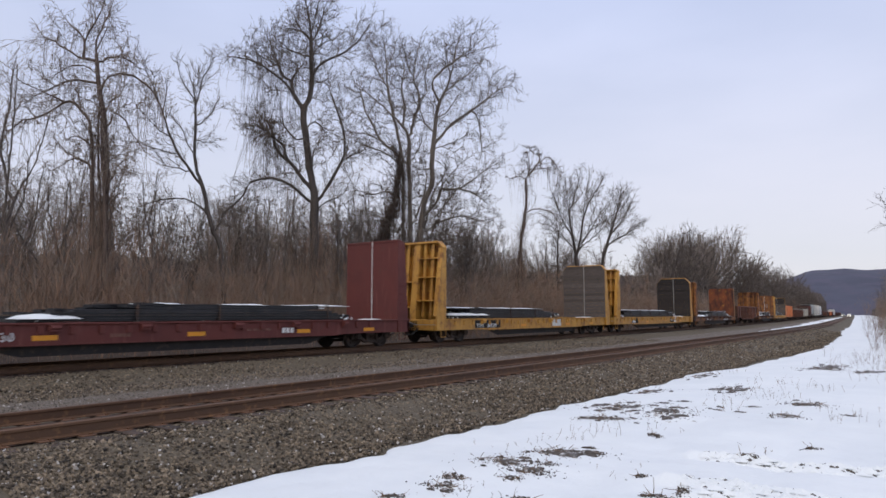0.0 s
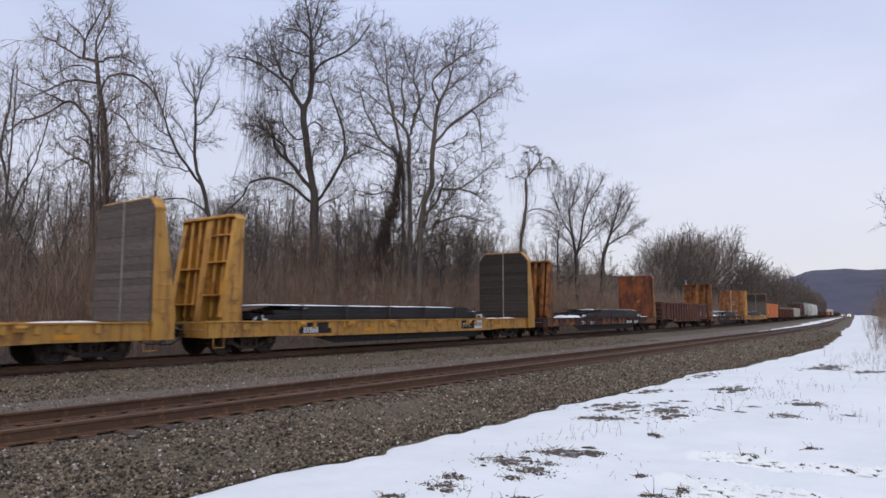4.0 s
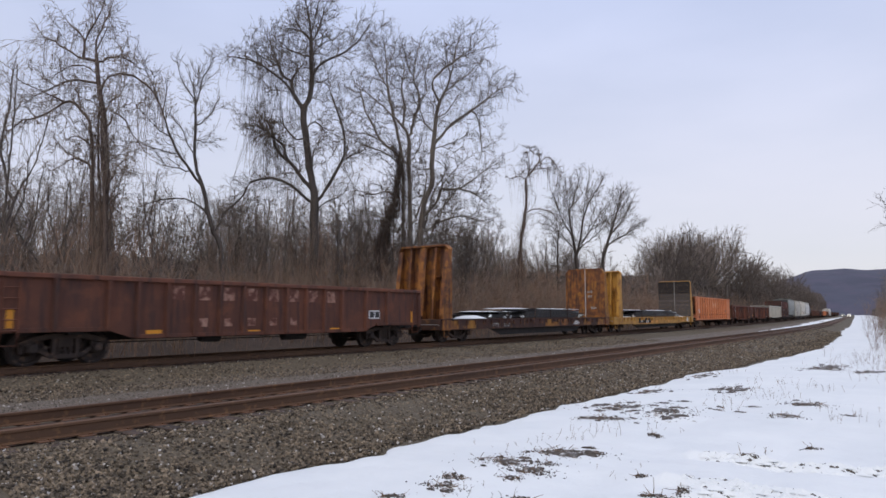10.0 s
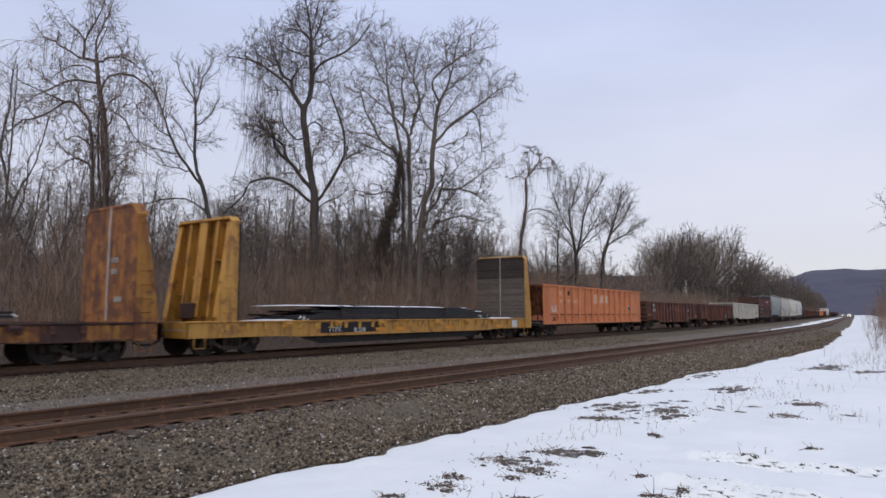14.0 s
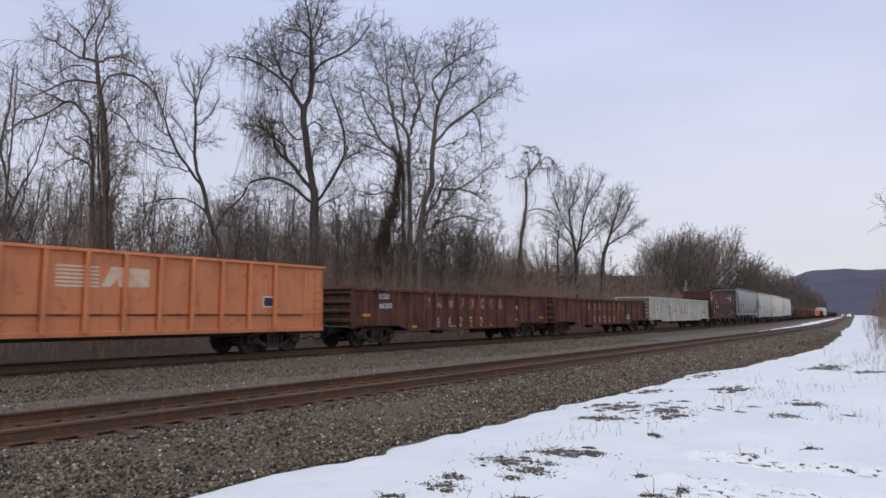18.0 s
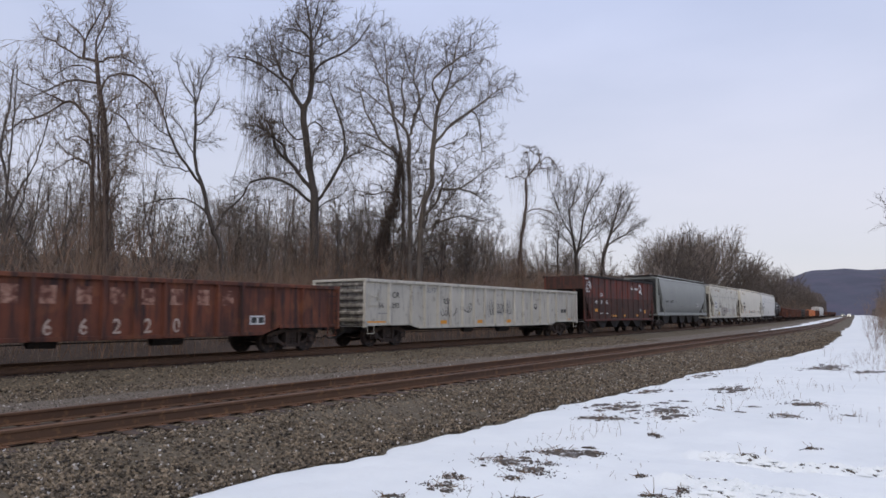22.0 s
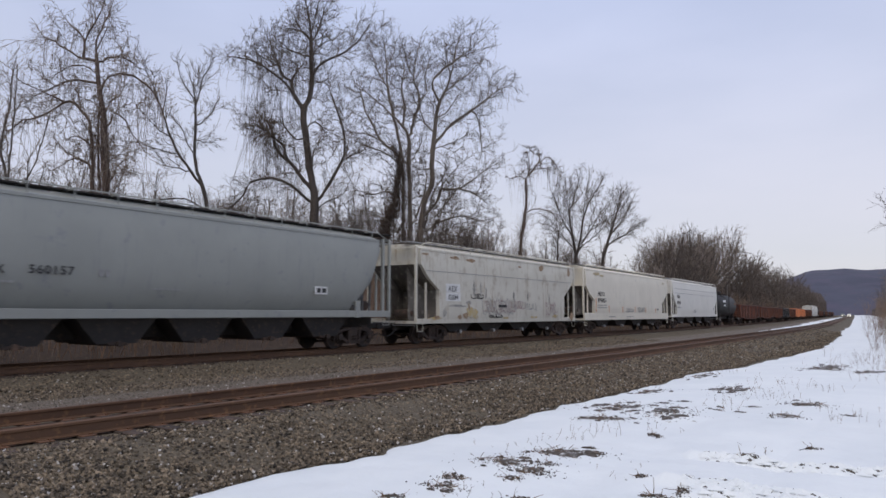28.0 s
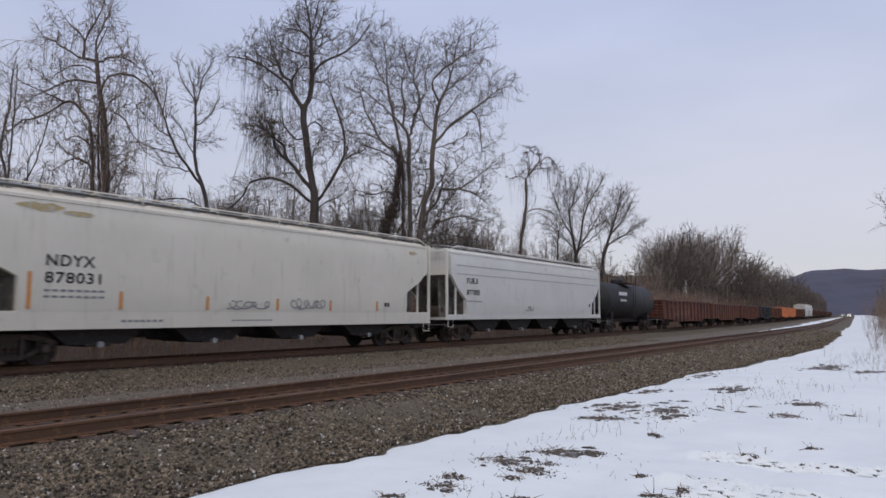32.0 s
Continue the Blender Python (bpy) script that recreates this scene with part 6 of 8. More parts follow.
# -- gondolas --
POSTS = [-6.9, -5.5, *np.arange(-4.64, 3.7, 0.92), 5.0, 6.3]
def gondola(label, front, rear, top, bot, mat, posts, text=(), marks=(), refl=(), turning=True, belly=0.12, detail=True, end_ribs=6, name="gondola_car", ladders=None, end_mat=None, upright_refl=(), grab_frame=False):
    ladders, end_mat = ladders or mat, end_mat or mat
    car, h = car_root(name, label, "rail car", front, rear)
    for sx in (-1, 1):
        e = 2.9
        side = [(-h + 0.02, bot + 0.10), (-h + 0.02, top - 0.05), (h - 0.02, top - 0.05), (h - 0.02, bot + 0.10), (h - e, bot + 0.10), (h - e - 0.7, bot - belly), (-h + e + 0.7, bot - belly), (-h + e, bot + 0.10)]
        so = part("side", S().prism(side, "x", 1.40 * sx, 1.42 * sx), mat, car)
        part("top_chord", S().box(*sorted((1.36 * sx, 1.52 * sx)), -h, h, top - 0.13, top, 0.015), mat, so)
        part("side_sill", S().box(*sorted((1.41 * sx, 1.47 * sx)), -h + e + 0.7, h - e - 0.7, bot - belly - 0.02, bot - belly + 0.10, 0.008), mat, so)
        for y0, y1 in ((-h, -h + e), (h - e, h)):
            part("side_sill", S().box(*sorted((1.41 * sx, 1.47 * sx)), y0, y1, bot + 0.08, bot + 0.2, 0.008), mat, so)
        ys = np.linspace(-h + 1.35, h - 1.35, posts) if isinstance(posts, int) else posts
        for k, y in enumerate(ys):
            lo = bot + 0.12 if abs(y) > h - e - 0.3 else bot - belly + 0.02
            px = S().prism([(1.415 * sx, y - 0.085), (1.53 * sx, y - 0.05), (1.53 * sx, y + 0.05), (1.415 * sx, y + 0.07)], "z", lo, top - 0.1)
            part("side_post", px, mat, so)
        for y in (-h + 0.06, h - 0.06):
            part("corner_post", S().box(*sorted((1.36 * sx, 1.50 * sx)), y - 0.06, y + 0.06, bot + 0.02, top - 0.02, 0.012), mat, so)
    for sy in (-1, 1):
        eo = part("end", S().box(-1.40, 1.40, *sorted((sy * (h - 0.10), sy * (h - 0.14))), bot + 0.1, top - 0.04), end_mat, car)
        for z in np.linspace(bot + 0.3, top - 0.22, end_ribs):
            part("end_rib", S().prism([(sy * (h - 0.105), z - 0.09), (sy * (h - 0.02), z - 0.04), (sy * (h - 0.02), z + 0.04), (sy * (h - 0.105), z + 0.09)], "x", -1.36, 1.36), end_mat, eo)
        part("end_cap", S().box(-1.45, 1.45, *sorted((sy * (h - 0.16), sy * h)), top - 0.10, top + 0.005, 0.012), mat, eo)
    part("floor", S().box(-1.40, 1.40, -h + 0.12, h - 0.12, bot + 0.12, bot + 0.18), "frame_black", car)
    part("underframe", S().box(-0.35, 0.35, -h, h, 0.60, bot + 0.12).box(-1.3, 1.3, -h + 1.9, -h + 2.3, 0.8, bot + 0.12).box(-1.3, 1.3, h - 2.3, h - 1.9, 0.8, bot + 0.12).box(-1.3, 1.3, -0.15, 0.15, 0.62, bot + 0.12), "frame_black", car)
    if detail:
        part("brake_cylinder", S().lathe([(-0.35, 0.14), (0.35, 0.16)], "y", 12, (0.95, -2.0, bot - 0.18)), "frame_black", car)
        part("air_reservoir", S().lathe([(-0.55, 0.05), (-0.5, 0.17), (0.5, 0.17), (0.55, 0.05)], "y", 12, (0.9, 1.6, bot - 0.2)), "frame_black", car)
        part("brake_rod", S().tube([(0.7, -h + 3.2, 0.55), (0.7, h - 3.2, 0.55)], 0.018, 5), "frame_black", car)
        if grab_frame:
            ladder(car, -h + 0.34, -h + 0.84, bot + 0.75, top - 0.55, 1.47, 2, ladders)
        else:
            ladder(car, -h + 0.18, -h + 0.58, bot + 0.0, top - 0.25, 1.50, 5, ladders)
        ladder(car, h - 0.58, h - 0.18, bot + 0.0, top - 0.25, 1.50, 5, ladders)
        for sy in (-1, 1):
            stirrup(car, sy * (h - 0.38), 1.46, bot + 0.1, ladders)
            grab(car, [(0.9, sy * (h + 0.0), top - 0.5), (0.9, sy * (h + 0.07), top - 0.5), (1.3, sy * (h + 0.07), top - 0.5), (1.3, sy * h, top - 0.5)], ladders)
    for args in text:
        letters(*args[:3], car, *args[3:])
    for args in marks:
        bars(*args[:4], car, *args[4:])
    for y, z in refl:
        reflectors(car, [y], z, 1.423)
    for y, z in upright_refl:
        reflectors(car, [y], z, 1.423, 0.17, 0.46)
    running_gear(car, h, 1.95, turning)
    return car, h


# -- hoppers --
def open_hopper(label, front, rear, top, bot, mat, posts, text=(), marks=(), refl=(), bays=4, turning=True):
    car, h = car_root("open_hopper_car", label, "rail car", front, rear)
    mid = bot + (top - bot) * 0.60
    for sx in (-1, 1):
        side = [(-h + 0.05, mid), (-h + 0.05, top), (h - 0.05, top), (h - 0.05, mid), (h - 1.1, bot), (-h + 1.1, bot)]
        so = part("side", S().prism(side, "x", 1.44 * sx, 1.46 * sx), mat, car)
        sooty = bot + (top - bot) * 0.5
        low_side = [(-h + 0.07 + (mid - sooty) * 0.62, sooty), (h - 0.07 - (mid - sooty) * 0.62, sooty + 0.06), (h - 1.13, bot + 0.01), (-h + 1.13, bot + 0.01)]
        part("lower_side", S().prism(low_side, "x", 1.459 * sx, 1.464 * sx), "hopper_soot", so, "soot-stained lower side sheet")
        part("top_chord", S().box(*sorted((1.40 * sx, 1.56 * sx)), -h, h, top - 0.08, top + 0.05, 0.015), "frame_black", so)
        part("side_sill", S().box(*sorted((1.38 * sx, 1.50 * sx)), -h, h, bot - 0.12, bot + 0.04, 0.01), mat, so)
        for y in np.linspace(-h + 1.3, h - 1.3, posts):
            part("side_post", S().prism([(1.455 * sx, y - 0.09), (1.52 * sx, y - 0.05), (1.52 * sx, y + 0.05), (1.455 * sx, y + 0.09)], "z", sooty, top - 0.06), mat, so)
            part("side_post", S().prism([(1.455 * sx, y - 0.09), (1.52 * sx, y - 0.05), (1.52 * sx, y + 0.05), (1.455 * sx, y + 0.09)], "z", bot + 0.02, sooty), "hopper_soot", so)
        for y in (-h + 0.06, -h + 1.25, h - 1.25, h - 0.06):
            part("corner_post", S().box(*sorted((1.36 * sx, 1.46 * sx)), y - 0.06, y + 0.06, bot, top - 0.04, 0.01), mat, so)
    for sy in (-1, 1):
        eo = part("end", S().box(-1.42, 1.42, *sorted((sy * (h - 0.06), sy * (h - 0.1))), mid + 0.3, top), "hopper_soot", car)
        part("slope_sheet", S().prism([(sy * (h - 0.08), mid + 0.32), (sy * (h - 0.14), mid + 0.32), (sy * (h - 3.0), bot - 0.1), (sy * (h - 2.94), bot - 0.1)], "x", -1.42, 1.42), "frame_black", eo)
        part("end_platform", S().box(-1.4, 1.4, *sorted((sy * h, sy * (h - 1.9))), bot - 0.12, bot - 0.02), "frame_black", car)
        part("end_strut", S().tube([(0.7, sy * (h - 0.15), bot), (0.7, sy * (h - 0.15), mid + 0.4)], 0.05, 6), mat, car)
        part("brake_gear", S().box(-0.4, 0.35, *sorted((sy * (h - 0.8), sy * (h - 1.2))), bot, bot + 0.5, 0.03), "truck_iron", car)
        ladder(car, sy * (h - 0.5), sy * (h - 0.12), bot, top - 0.3, 1.52, 8, mat)
        stirrup(car, sy * (h - 0.35), 1.47, bot - 0.1, mat)
    part("centre_sill", S().box(-0.3, 0.3, -h, h, 0.65, bot - 0.05), "frame_black", car)
    bay = (2 * h - 4.6) / bays
    for k in range(bays):
        y0 = -h + 2.3 + bay * k
        part("hopper_bay", S().prism([(y0, bot + 0.05), (y0 + bay, bot + 0.05), (y0 + bay * 0.62, 0.40), (y0 + bay * 0.38, 0.40)], "x", -1.3, 1.3), "frame_black", car)
    part("cargo_floor", S().box(-1.4, 1.4, -h + 1.9, h - 1.9, bot, bot + 0.05), "frame_black", car)
    for args in text:
        letters(*args[:3], car, *args[3:])
    for args in marks:
        bars(*args[:4], car, *args[4:])
    for y, z in refl:
        reflectors(car, [y], z, 1.466, 0.52, 0.15)
    running_gear(car, h, 1.75, turning)
    return car, h


def covered_hopper(label, front, rear, top, mat, profile, bays, text=(), marks=(), sill=1.0, end_low=0.62, cut=1.5, knee=0.34, sill_h=0.24, rail_n=14, turning=True, sill_mat=None, seams=(), bands=(), inset=0.35, dark_ends=False):
    """profile: half-width at heights from the sill (0) to the roof's edge (1). The ends slope in below."""
    car, h = car_root("covered_hopper_car", label, "rail car", front, rear)
    fr = [f for f, _ in profile]
    wd = [w for _, w in profile]
    eave = top - 0.28

    def ring(y, low):
        pts = []
        zs = [low + (eave - low) * k / 9 for k in range(10)]
        for z in zs:
            pts.append((float(np.interp((z - sill) / (eave - sill), fr, wd)), y, z))
        pts += [(wd[-1] * 0.72, y, top - 0.10), (wd[-1] * 0.42, y, top - 0.02)]
        return pts + [(-x, y, z) for x, y, z in reversed(pts)]
    steps = ((inset, end_low), (inset + cut * 0.38, end_low + (knee - end_low) * 0.5), (inset - 0.01 + cut, knee), (inset + 0.01 + cut, 0.004))
    rings = [ring(-h + d, sill + (eave - sill) * f) for d, f in steps]
    rings += [ring(y, sill + 0.01) for y in np.linspace(-h + inset + cut + 1.15, h - inset - cut - 1.15, 7)]
    rings += [ring(h - d, sill + (eave - sill) * f) for d, f in reversed(steps)]
    n = len(rings[0])
    vs = [p for r in rings for p in r]
    fs = [(i * n + k, i * n + (k + 1) % n, i * n + n + (k + 1) % n, i * n + n + k) for i in range(len(rings) - 1) for k in range(n)]
    fs += [tuple(range(n)), tuple(range(len(vs) - n, len(vs)))]
    body = part("body", S().add(vs, fs), mat, car, smooth=True)
    xe = wd[-1]
    for sx in (-1, 1):
        part("side_sill", S().box(*sorted((1.36 * sx, 1.46 * sx)), -h + 0.1, h - 0.1, sill - sill_h, sill + 0.03, 0.012), sill_mat or mat, car)
        part("eave_rail", S().box(*sorted(((xe - 0.02) * sx, (xe + 0.035) * sx)), -h + inset, h - inset, eave - 0.07, eave + 0.03, 0.01), mat, car)
    for f, w in seams:
        z = sill + (eave - sill) * f
        x = float(np.interp(f, fr, wd))
        part("seam", S().box(x - 0.02, x + 0.012, -h + w, h - w, z - 0.012, z + 0.012), "grey_paint", car)
    for sy in (-1, 1):
        part("end_platform", S().box(-1.4, 1.4, *sorted((sy * h, sy * (h - 2.2))), sill - sill_h, sill - sill_h + 0.12), mat, car)
        for x in (-1.38, 1.38):
            part("end_post", S().box(x - 0.05, x + 0.05, *sorted((sy * (h - 0.05), sy * (h - 0.17))), sill - 0.1, eave + 0.1, 0.01), mat, car)
        part("end_post", S().box(1.30, 1.38, *sorted((sy * (h - 0.85), sy * (h - 0.93))), sill - 0.1, sill + (eave - sill) * 0.52, 0.01), mat, car)
        part("end_beam", S().box(-1.4, 1.4, *sorted((sy * (h - 0.05), sy * (h - 0.13))), eave + 0.02, eave + 0.1), mat, car)
        for x in (-0.65, 0.65):
            part("shear_plate", S().prism([(sy * (h - inset - 0.15), sill - 0.1), (sy * (h - inset - 0.05 - cut), sill - 0.1), (sy * (h - inset - 0.05 - cut), sill + (eave - sill) * knee), (sy * (h - inset - 0.05), sill + (eave - sill) * end_low)], "x", x - 0.02, x + 0.02), "end_grime_shade", car)
        ladder(car, sy * (h - 0.12), sy * (h - 0.06), sill + (eave - sill) * 0.5, eave + 0.1, 1.36, 4, mat, "grab_iron", 0.010)
        stirrup(car, sy * (h - 0.35), 1.43, sill - sill_h, mat)
        # inner wall and slope sheet: grime plus the opening's shade in their colour
        part("inner_wall", S().box(-1.3, 1.3, *sorted((sy * (h - inset + 0.03 - cut), sy * (h - inset - 0.07 - cut))), sill - 0.1, sill + (eave - sill) * max(knee, 0.12)), "end_grime_shade", car)
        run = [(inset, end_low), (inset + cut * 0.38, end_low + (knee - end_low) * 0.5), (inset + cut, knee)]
        part("slope_sheet", S().prism([(sy * (h - d + 0.045), sill + (eave - sill) * f) for d, f in run] + [(sy * (h - d - 0.02), sill + (eave - sill) * f) for d, f in reversed(run)], "x", -1.34, 1.34), "end_shade" if dark_ends else "end_grime_shade", car)
        # added dark sheet and struts: the recess's shade is painted on them
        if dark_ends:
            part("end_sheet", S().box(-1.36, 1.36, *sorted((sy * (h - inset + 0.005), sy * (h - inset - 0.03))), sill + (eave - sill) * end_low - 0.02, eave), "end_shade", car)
            part("end_walkway", S().box(-1.38, 1.38, *sorted((sy * (h - 0.03), sy * (h - inset))), top - 0.02, top + 0.03), "frame_black", car)
            part("end_post", S().box(1.28, 1.40, *sorted((sy * (h - 0.42), sy * (h - 0.54))), sill - 0.1, eave + 0.1, 0.01), mat, car)
            part("jacking_pad", S().box(1.38, 1.49, *sorted((sy * (h - inset - cut - 0.02), sy * (h - inset - cut + 0.24))), sill - 0.25, sill + 0.42, 0.015), mat, car)
            for d in (0.35, 0.8):
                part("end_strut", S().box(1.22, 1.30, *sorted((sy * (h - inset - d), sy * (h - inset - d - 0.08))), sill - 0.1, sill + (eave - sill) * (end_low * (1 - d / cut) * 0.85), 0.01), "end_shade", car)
        part("brake_reservoir", S().lathe([(-0.5, 0.05), (-0.45, 0.2), (0.45, 0.2), (0.5, 0.05)], "x", 12, (0.2, sy * (h - 0.75), sill + 0.25)), "truck_iron", car)
    # roof: running boards, hatches and the low railing of stanchions
    for x in (-0.75, 0.75):
        part("running_board", S().box(x - 0.24, x + 0.24, -h + 0.1, h - 0.1, top + 0.03, top + 0.07), "frame_black" if mat == "grey_hopper" else "galv", car)
    for k, y in enumerate(np.linspace(-h + 1.2, h - 1.2, rail_n)):
        part("bracket", S().tube([(xe - 0.02, y, eave), (xe - 0.02, y, top + 0.04), (0.6, y, top + 0.05)], 0.022, 5), mat, car)
    part("roof_rail", S().tube([(xe - 0.02, -h + 0.3, eave + 0.1), (xe - 0.02, -h + 0.9, top + 0.05), (xe - 0.02, h - 0.9, top + 0.05), (xe - 0.02, h - 0.3, eave + 0.1)], 0.022, 5), mat, car)
    for k in range(bays * 2):
        y = -h + 1.8 + (2 * h - 3.6) * (k + 0.5) / (bays * 2)
        part("hatch", S().box(-0.4, 0.4, y - 0.55, y + 0.55, top - 0.03, top + 0.13, 0.03), mat, car)
    part("centre_sill", S().box(-0.3, 0.3, -h, h, 0.65, sill - 0.15), "frame_black", car)
    bay = (2 * h - 4.4) / bays
    for k in range(bays):
        y0 = -h + 2.2 + bay * k
        part("hopper_bay", S().prism([(y0 + 0.02, sill - 0.05), (y0 + bay - 0.02, sill - 0.05), (y0 + bay * 0.72, 0.52), (y0 + bay * 0.28, 0.52)], "x", -1.15, 1.15), "frame_black", car)
        part("outlet_gate", S().box(-1.1, 1.2, y0 + bay * 0.40, y0 + bay * 0.60, 0.46, 0.55, 0.02), "truck_iron", car)
        part("outlet_cap", S().lathe([(1.1, 0.05), (1.26, 0.09), (1.34, 0.09)], "x", 10, (0, y0 + bay * 0.5, 0.52)), "truck_iron" if mat == "grey_hopper" else "galv", car)
    for args in text:
        letters(*args[:3], car, *args[3:])
    for args in marks:
        bars(*args[:4], car, *args[4:])
    for args in bands:
        y0, y1, z0, z1, x, bm = args
        part("paint_patch", S().box(x - 0.002, x + 0.003, y0, y1, z0, z1), bm, car)
    running_gear(car, h, 1.85, turning)
    return car, h


def tank_car(label, front, rear, mat, turning=True):
    car, h = car_root("tank_car", label, "rail car", front, rear)
    part("tank", S().lathe([(-h + 0.45, 0.3), (-h + 0.55, 0.8), (-h + 0.85, 1.25), (-h + 1.1, 1.38), (h - 1.1, 1.38), (h - 0.85, 1.25), (h - 0.55, 0.8), (h - 0.45, 0.3)], "y", 36, (0, 0, 2.35)), mat, car, smooth=True)
    for y in (-h * 0.45, 0.0, h * 0.45):
        part("weld_band", S().lathe([(y - 0.03, 1.385), (y + 0.03, 1.385)], "y", 36, (0, 0, 2.35)), mat, car)
    part("dome", S().lathe([(3.6, 0.5), (4.0, 0.5), (4.1, 0.42)], "z", 20), mat, car)
    part("platform", S().box(-1.2, 1.2, -1.1, 1.1, 3.72, 3.76).box(1.15, 1.2, -1.1, 1.1, 4.6, 4.64).box(-1.2, -1.15, -1.1, 1.1, 4.6, 4.64), "frame_black", car)
    for x in (-1.17, 1.17):
        for y in (-1.05, 0, 1.05):
            part("stanchion", S().tube([(x, y, 3.7), (x, y, 4.62)], 0.022, 5), "frame_black", car)
    ladder(car, -0.25, 0.25, 1.0, 3.8, 1.42, 9, "frame_black")
    part("frame", S().box(-0.35, 0.35, -h, h, 0.72, 1.05).box(-1.4, 1.4, -h, -h + 1.5, 0.92, 1.0).box(-1.4, 1.4, h - 1.5, h, 0.92, 1.0), "frame_black", car)
    for sy in (-1, 1):
        part("saddle", S().box(-1.1, 1.1, sy * (h - 1.9) - 0.2, sy * (h - 1.9) + 0.2, 0.9, 1.5), "frame_black", car)
        part("end_railing", S().tube([(1.35, sy * (h - 0.1), 1.0), (1.35, sy * (h - 0.1), 1.75), (-1.35, sy * (h - 0.1), 1.75), (-1.35, sy * (h - 0.1), 1.0)], 0.022, 5), "frame_black", car)
        stirrup(car, sy * (h - 0.35), 1.4, 0.95, "galv")
    part("placard", S().box(1.36, 1.37, -h * 0.55, -h * 0.55 + 1.7, 2.75, 3.0), "white_paint", car, at=(0, 0, 0))
    bars(6, 0.16, 0.16, "white_paint", car, -h * 0.5, 2.3, 1.385)
    part("paint_patch", S().box(1.36, 1.37, h * 0.62, h * 0.62 + 0.6, 2.5, 2.8), "rusty_yellow", car)
    running_gear(car, h, 1.7, turning)
    return car, h
# red bulkhead flat
car, h = flat_car("dark red bulkhead flat car with plain steel bulkhead and strap", -136.5, -115.3, "oxide", "oxide", "steel", cut=0.02, faces=(9.45, 9.75), foot=0.68, crest=0.44,
                  text=[("30", 0.3, "white_paint", -5.35, 0.68, 1.446)], refl=(-4.3, 0.1, 4.5, 8.0), marks=[(5, 0.09, 0.1, "faded_paint", -2.6, 0.72, 1.446), (3, 0.14, 0.17, "white_paint", 3.5, 0.70, 1.446), (4, 0.2, 0.07, "faded_paint", 2.0, 0.8, 1.446)])
plate_load(-136.5, -115.6, -126.05, -4.6, 7.9, seed=1, snow=((0.3, 0.36), (0.55, 0.62), (0.75, 0.95)), straps=(-1.6, 1.2, 6.0), drop=1.0)
deck_snow(-126.05, -4.6, -3.2, 0.2, 1.38, 1.24, 3, 0.14)
deck_snow(-126.05, 8.6, 9.4, 0.2, 1.3, 1.1, 4)

# yellow bulkhead flats
car, h = flat_car("yellow bulkhead flat car with timber-faced rear bulkhead", -113.3, -92.6, "yellow", "yellow", "boards", rear_face="boards", faces=(9.65, 9.8), cut=0.30, front_cut=0.28, planks=17, tops=(4.72, 4.76), wide=3.14,
                  text=[("TTPX", 0.27, "white_paint", -6.95, 0.68, 1.448), ("805239", 0.27, "white_paint", -5.9, 0.68, 1.448)], patch=[(-7.1, -4.6, "frame_black"), (1.6, 2.8, "white_paint")], refl=(-2.0, 3.8, 7.5))
plate_load(-113.3, -92.6, -102.95, -9.2, 3.4, seed=2, snow=((0.0, 0.2), (0.24, 0.8)), straps=(-3.2, -0.3, 2.0), drop=1.1)
deck_snow(-102.95, -9.2, -5.6, 0.4, 1.40, 1.3, 5, 0.14)
deck_snow(-102.95, 6.6, 8.8, 0.3, 1.38, 1.1, 6)
car, h = flat_car("yellow bulkhead flat car with dark timber bulkhead facing", -91.3, -69.9, "yellow", "yellow", "boards", cut=0.48, faces=(9.35, 10.1), tops=(4.6, 4.82), wide=3.18,
                  text=[("TTPX", 0.25, "white_paint", 3.72, 0.74, 1.448)], marks=[(2, 0.22, 0.17, "grey_paint", 4.85, 0.77, 1.4485), (5, 0.11, 0.2, "white_paint", -6.6, 0.68, 1.448)], patch=[(3.62, 4.72, "frame_black"), (4.76, 5.42, "white_paint"), (-6.8, -5.2, "frame_black")], refl=(-3.0, 7.0))
plate_load(-91.3, -69.9, -80.6, -8.8, 6.6, seed=3, snow=((0.05, 0.8),), straps=(-6.5, -4.2, -1.6, 0.9, 3.4, 5.0), drop=0.9)
deck_snow(-80.6, 6.9, 7.4, 0.6, 1.3, 1.1, 7)
deck_snow(-80.6, 8.3, 9.5, 0.3, 1.36, 1.1, 8)
# rusty flat
car, h = flat_car("heavily rusted bulkhead flat car with orange-streaked steel bulkheads", -68.5, -47.3, "dark_rusty", "orange_steel", "steel", sill=0.45, rear_mat="very_rusty", cut=0.12, rear_strap=False, edge_mat="rusty_yellow", faces=(9.2, 10.02), braced=False, ribs=7, tops=(4.52, 4.5),
                  text=[("TTPX", 0.26, "white_paint", -4.95, 0.69, 1.448), ("12277", 0.25, "white_paint", -3.5, 0.69, 1.448)], marks=[(7, 0.10, 0.2, "white_paint", 3.6, 0.68, 1.448, 0.7), (5, 0.10, 0.2, "white_paint", 5.3, 0.68, 1.448, 0.7)], patch=[(-9.3, -8.4, "rusty_yellow"), (-7.6, -6.0, "orange_steel"), (-1.4, 0.2, "orange_steel"), (0.5, 1.5, "faded_paint"), (1.9, 3.2, "orange_steel"), (8.0, 10.2, "orange_steel")], refl=())
plate_load(-68.5, -47.3, -57.9, -4.6, 8.3, seed=4, snow=((0.35, 0.42), (0.8, 0.86)), straps=(-2.0, 1.0, 3.5), drop=1.2)
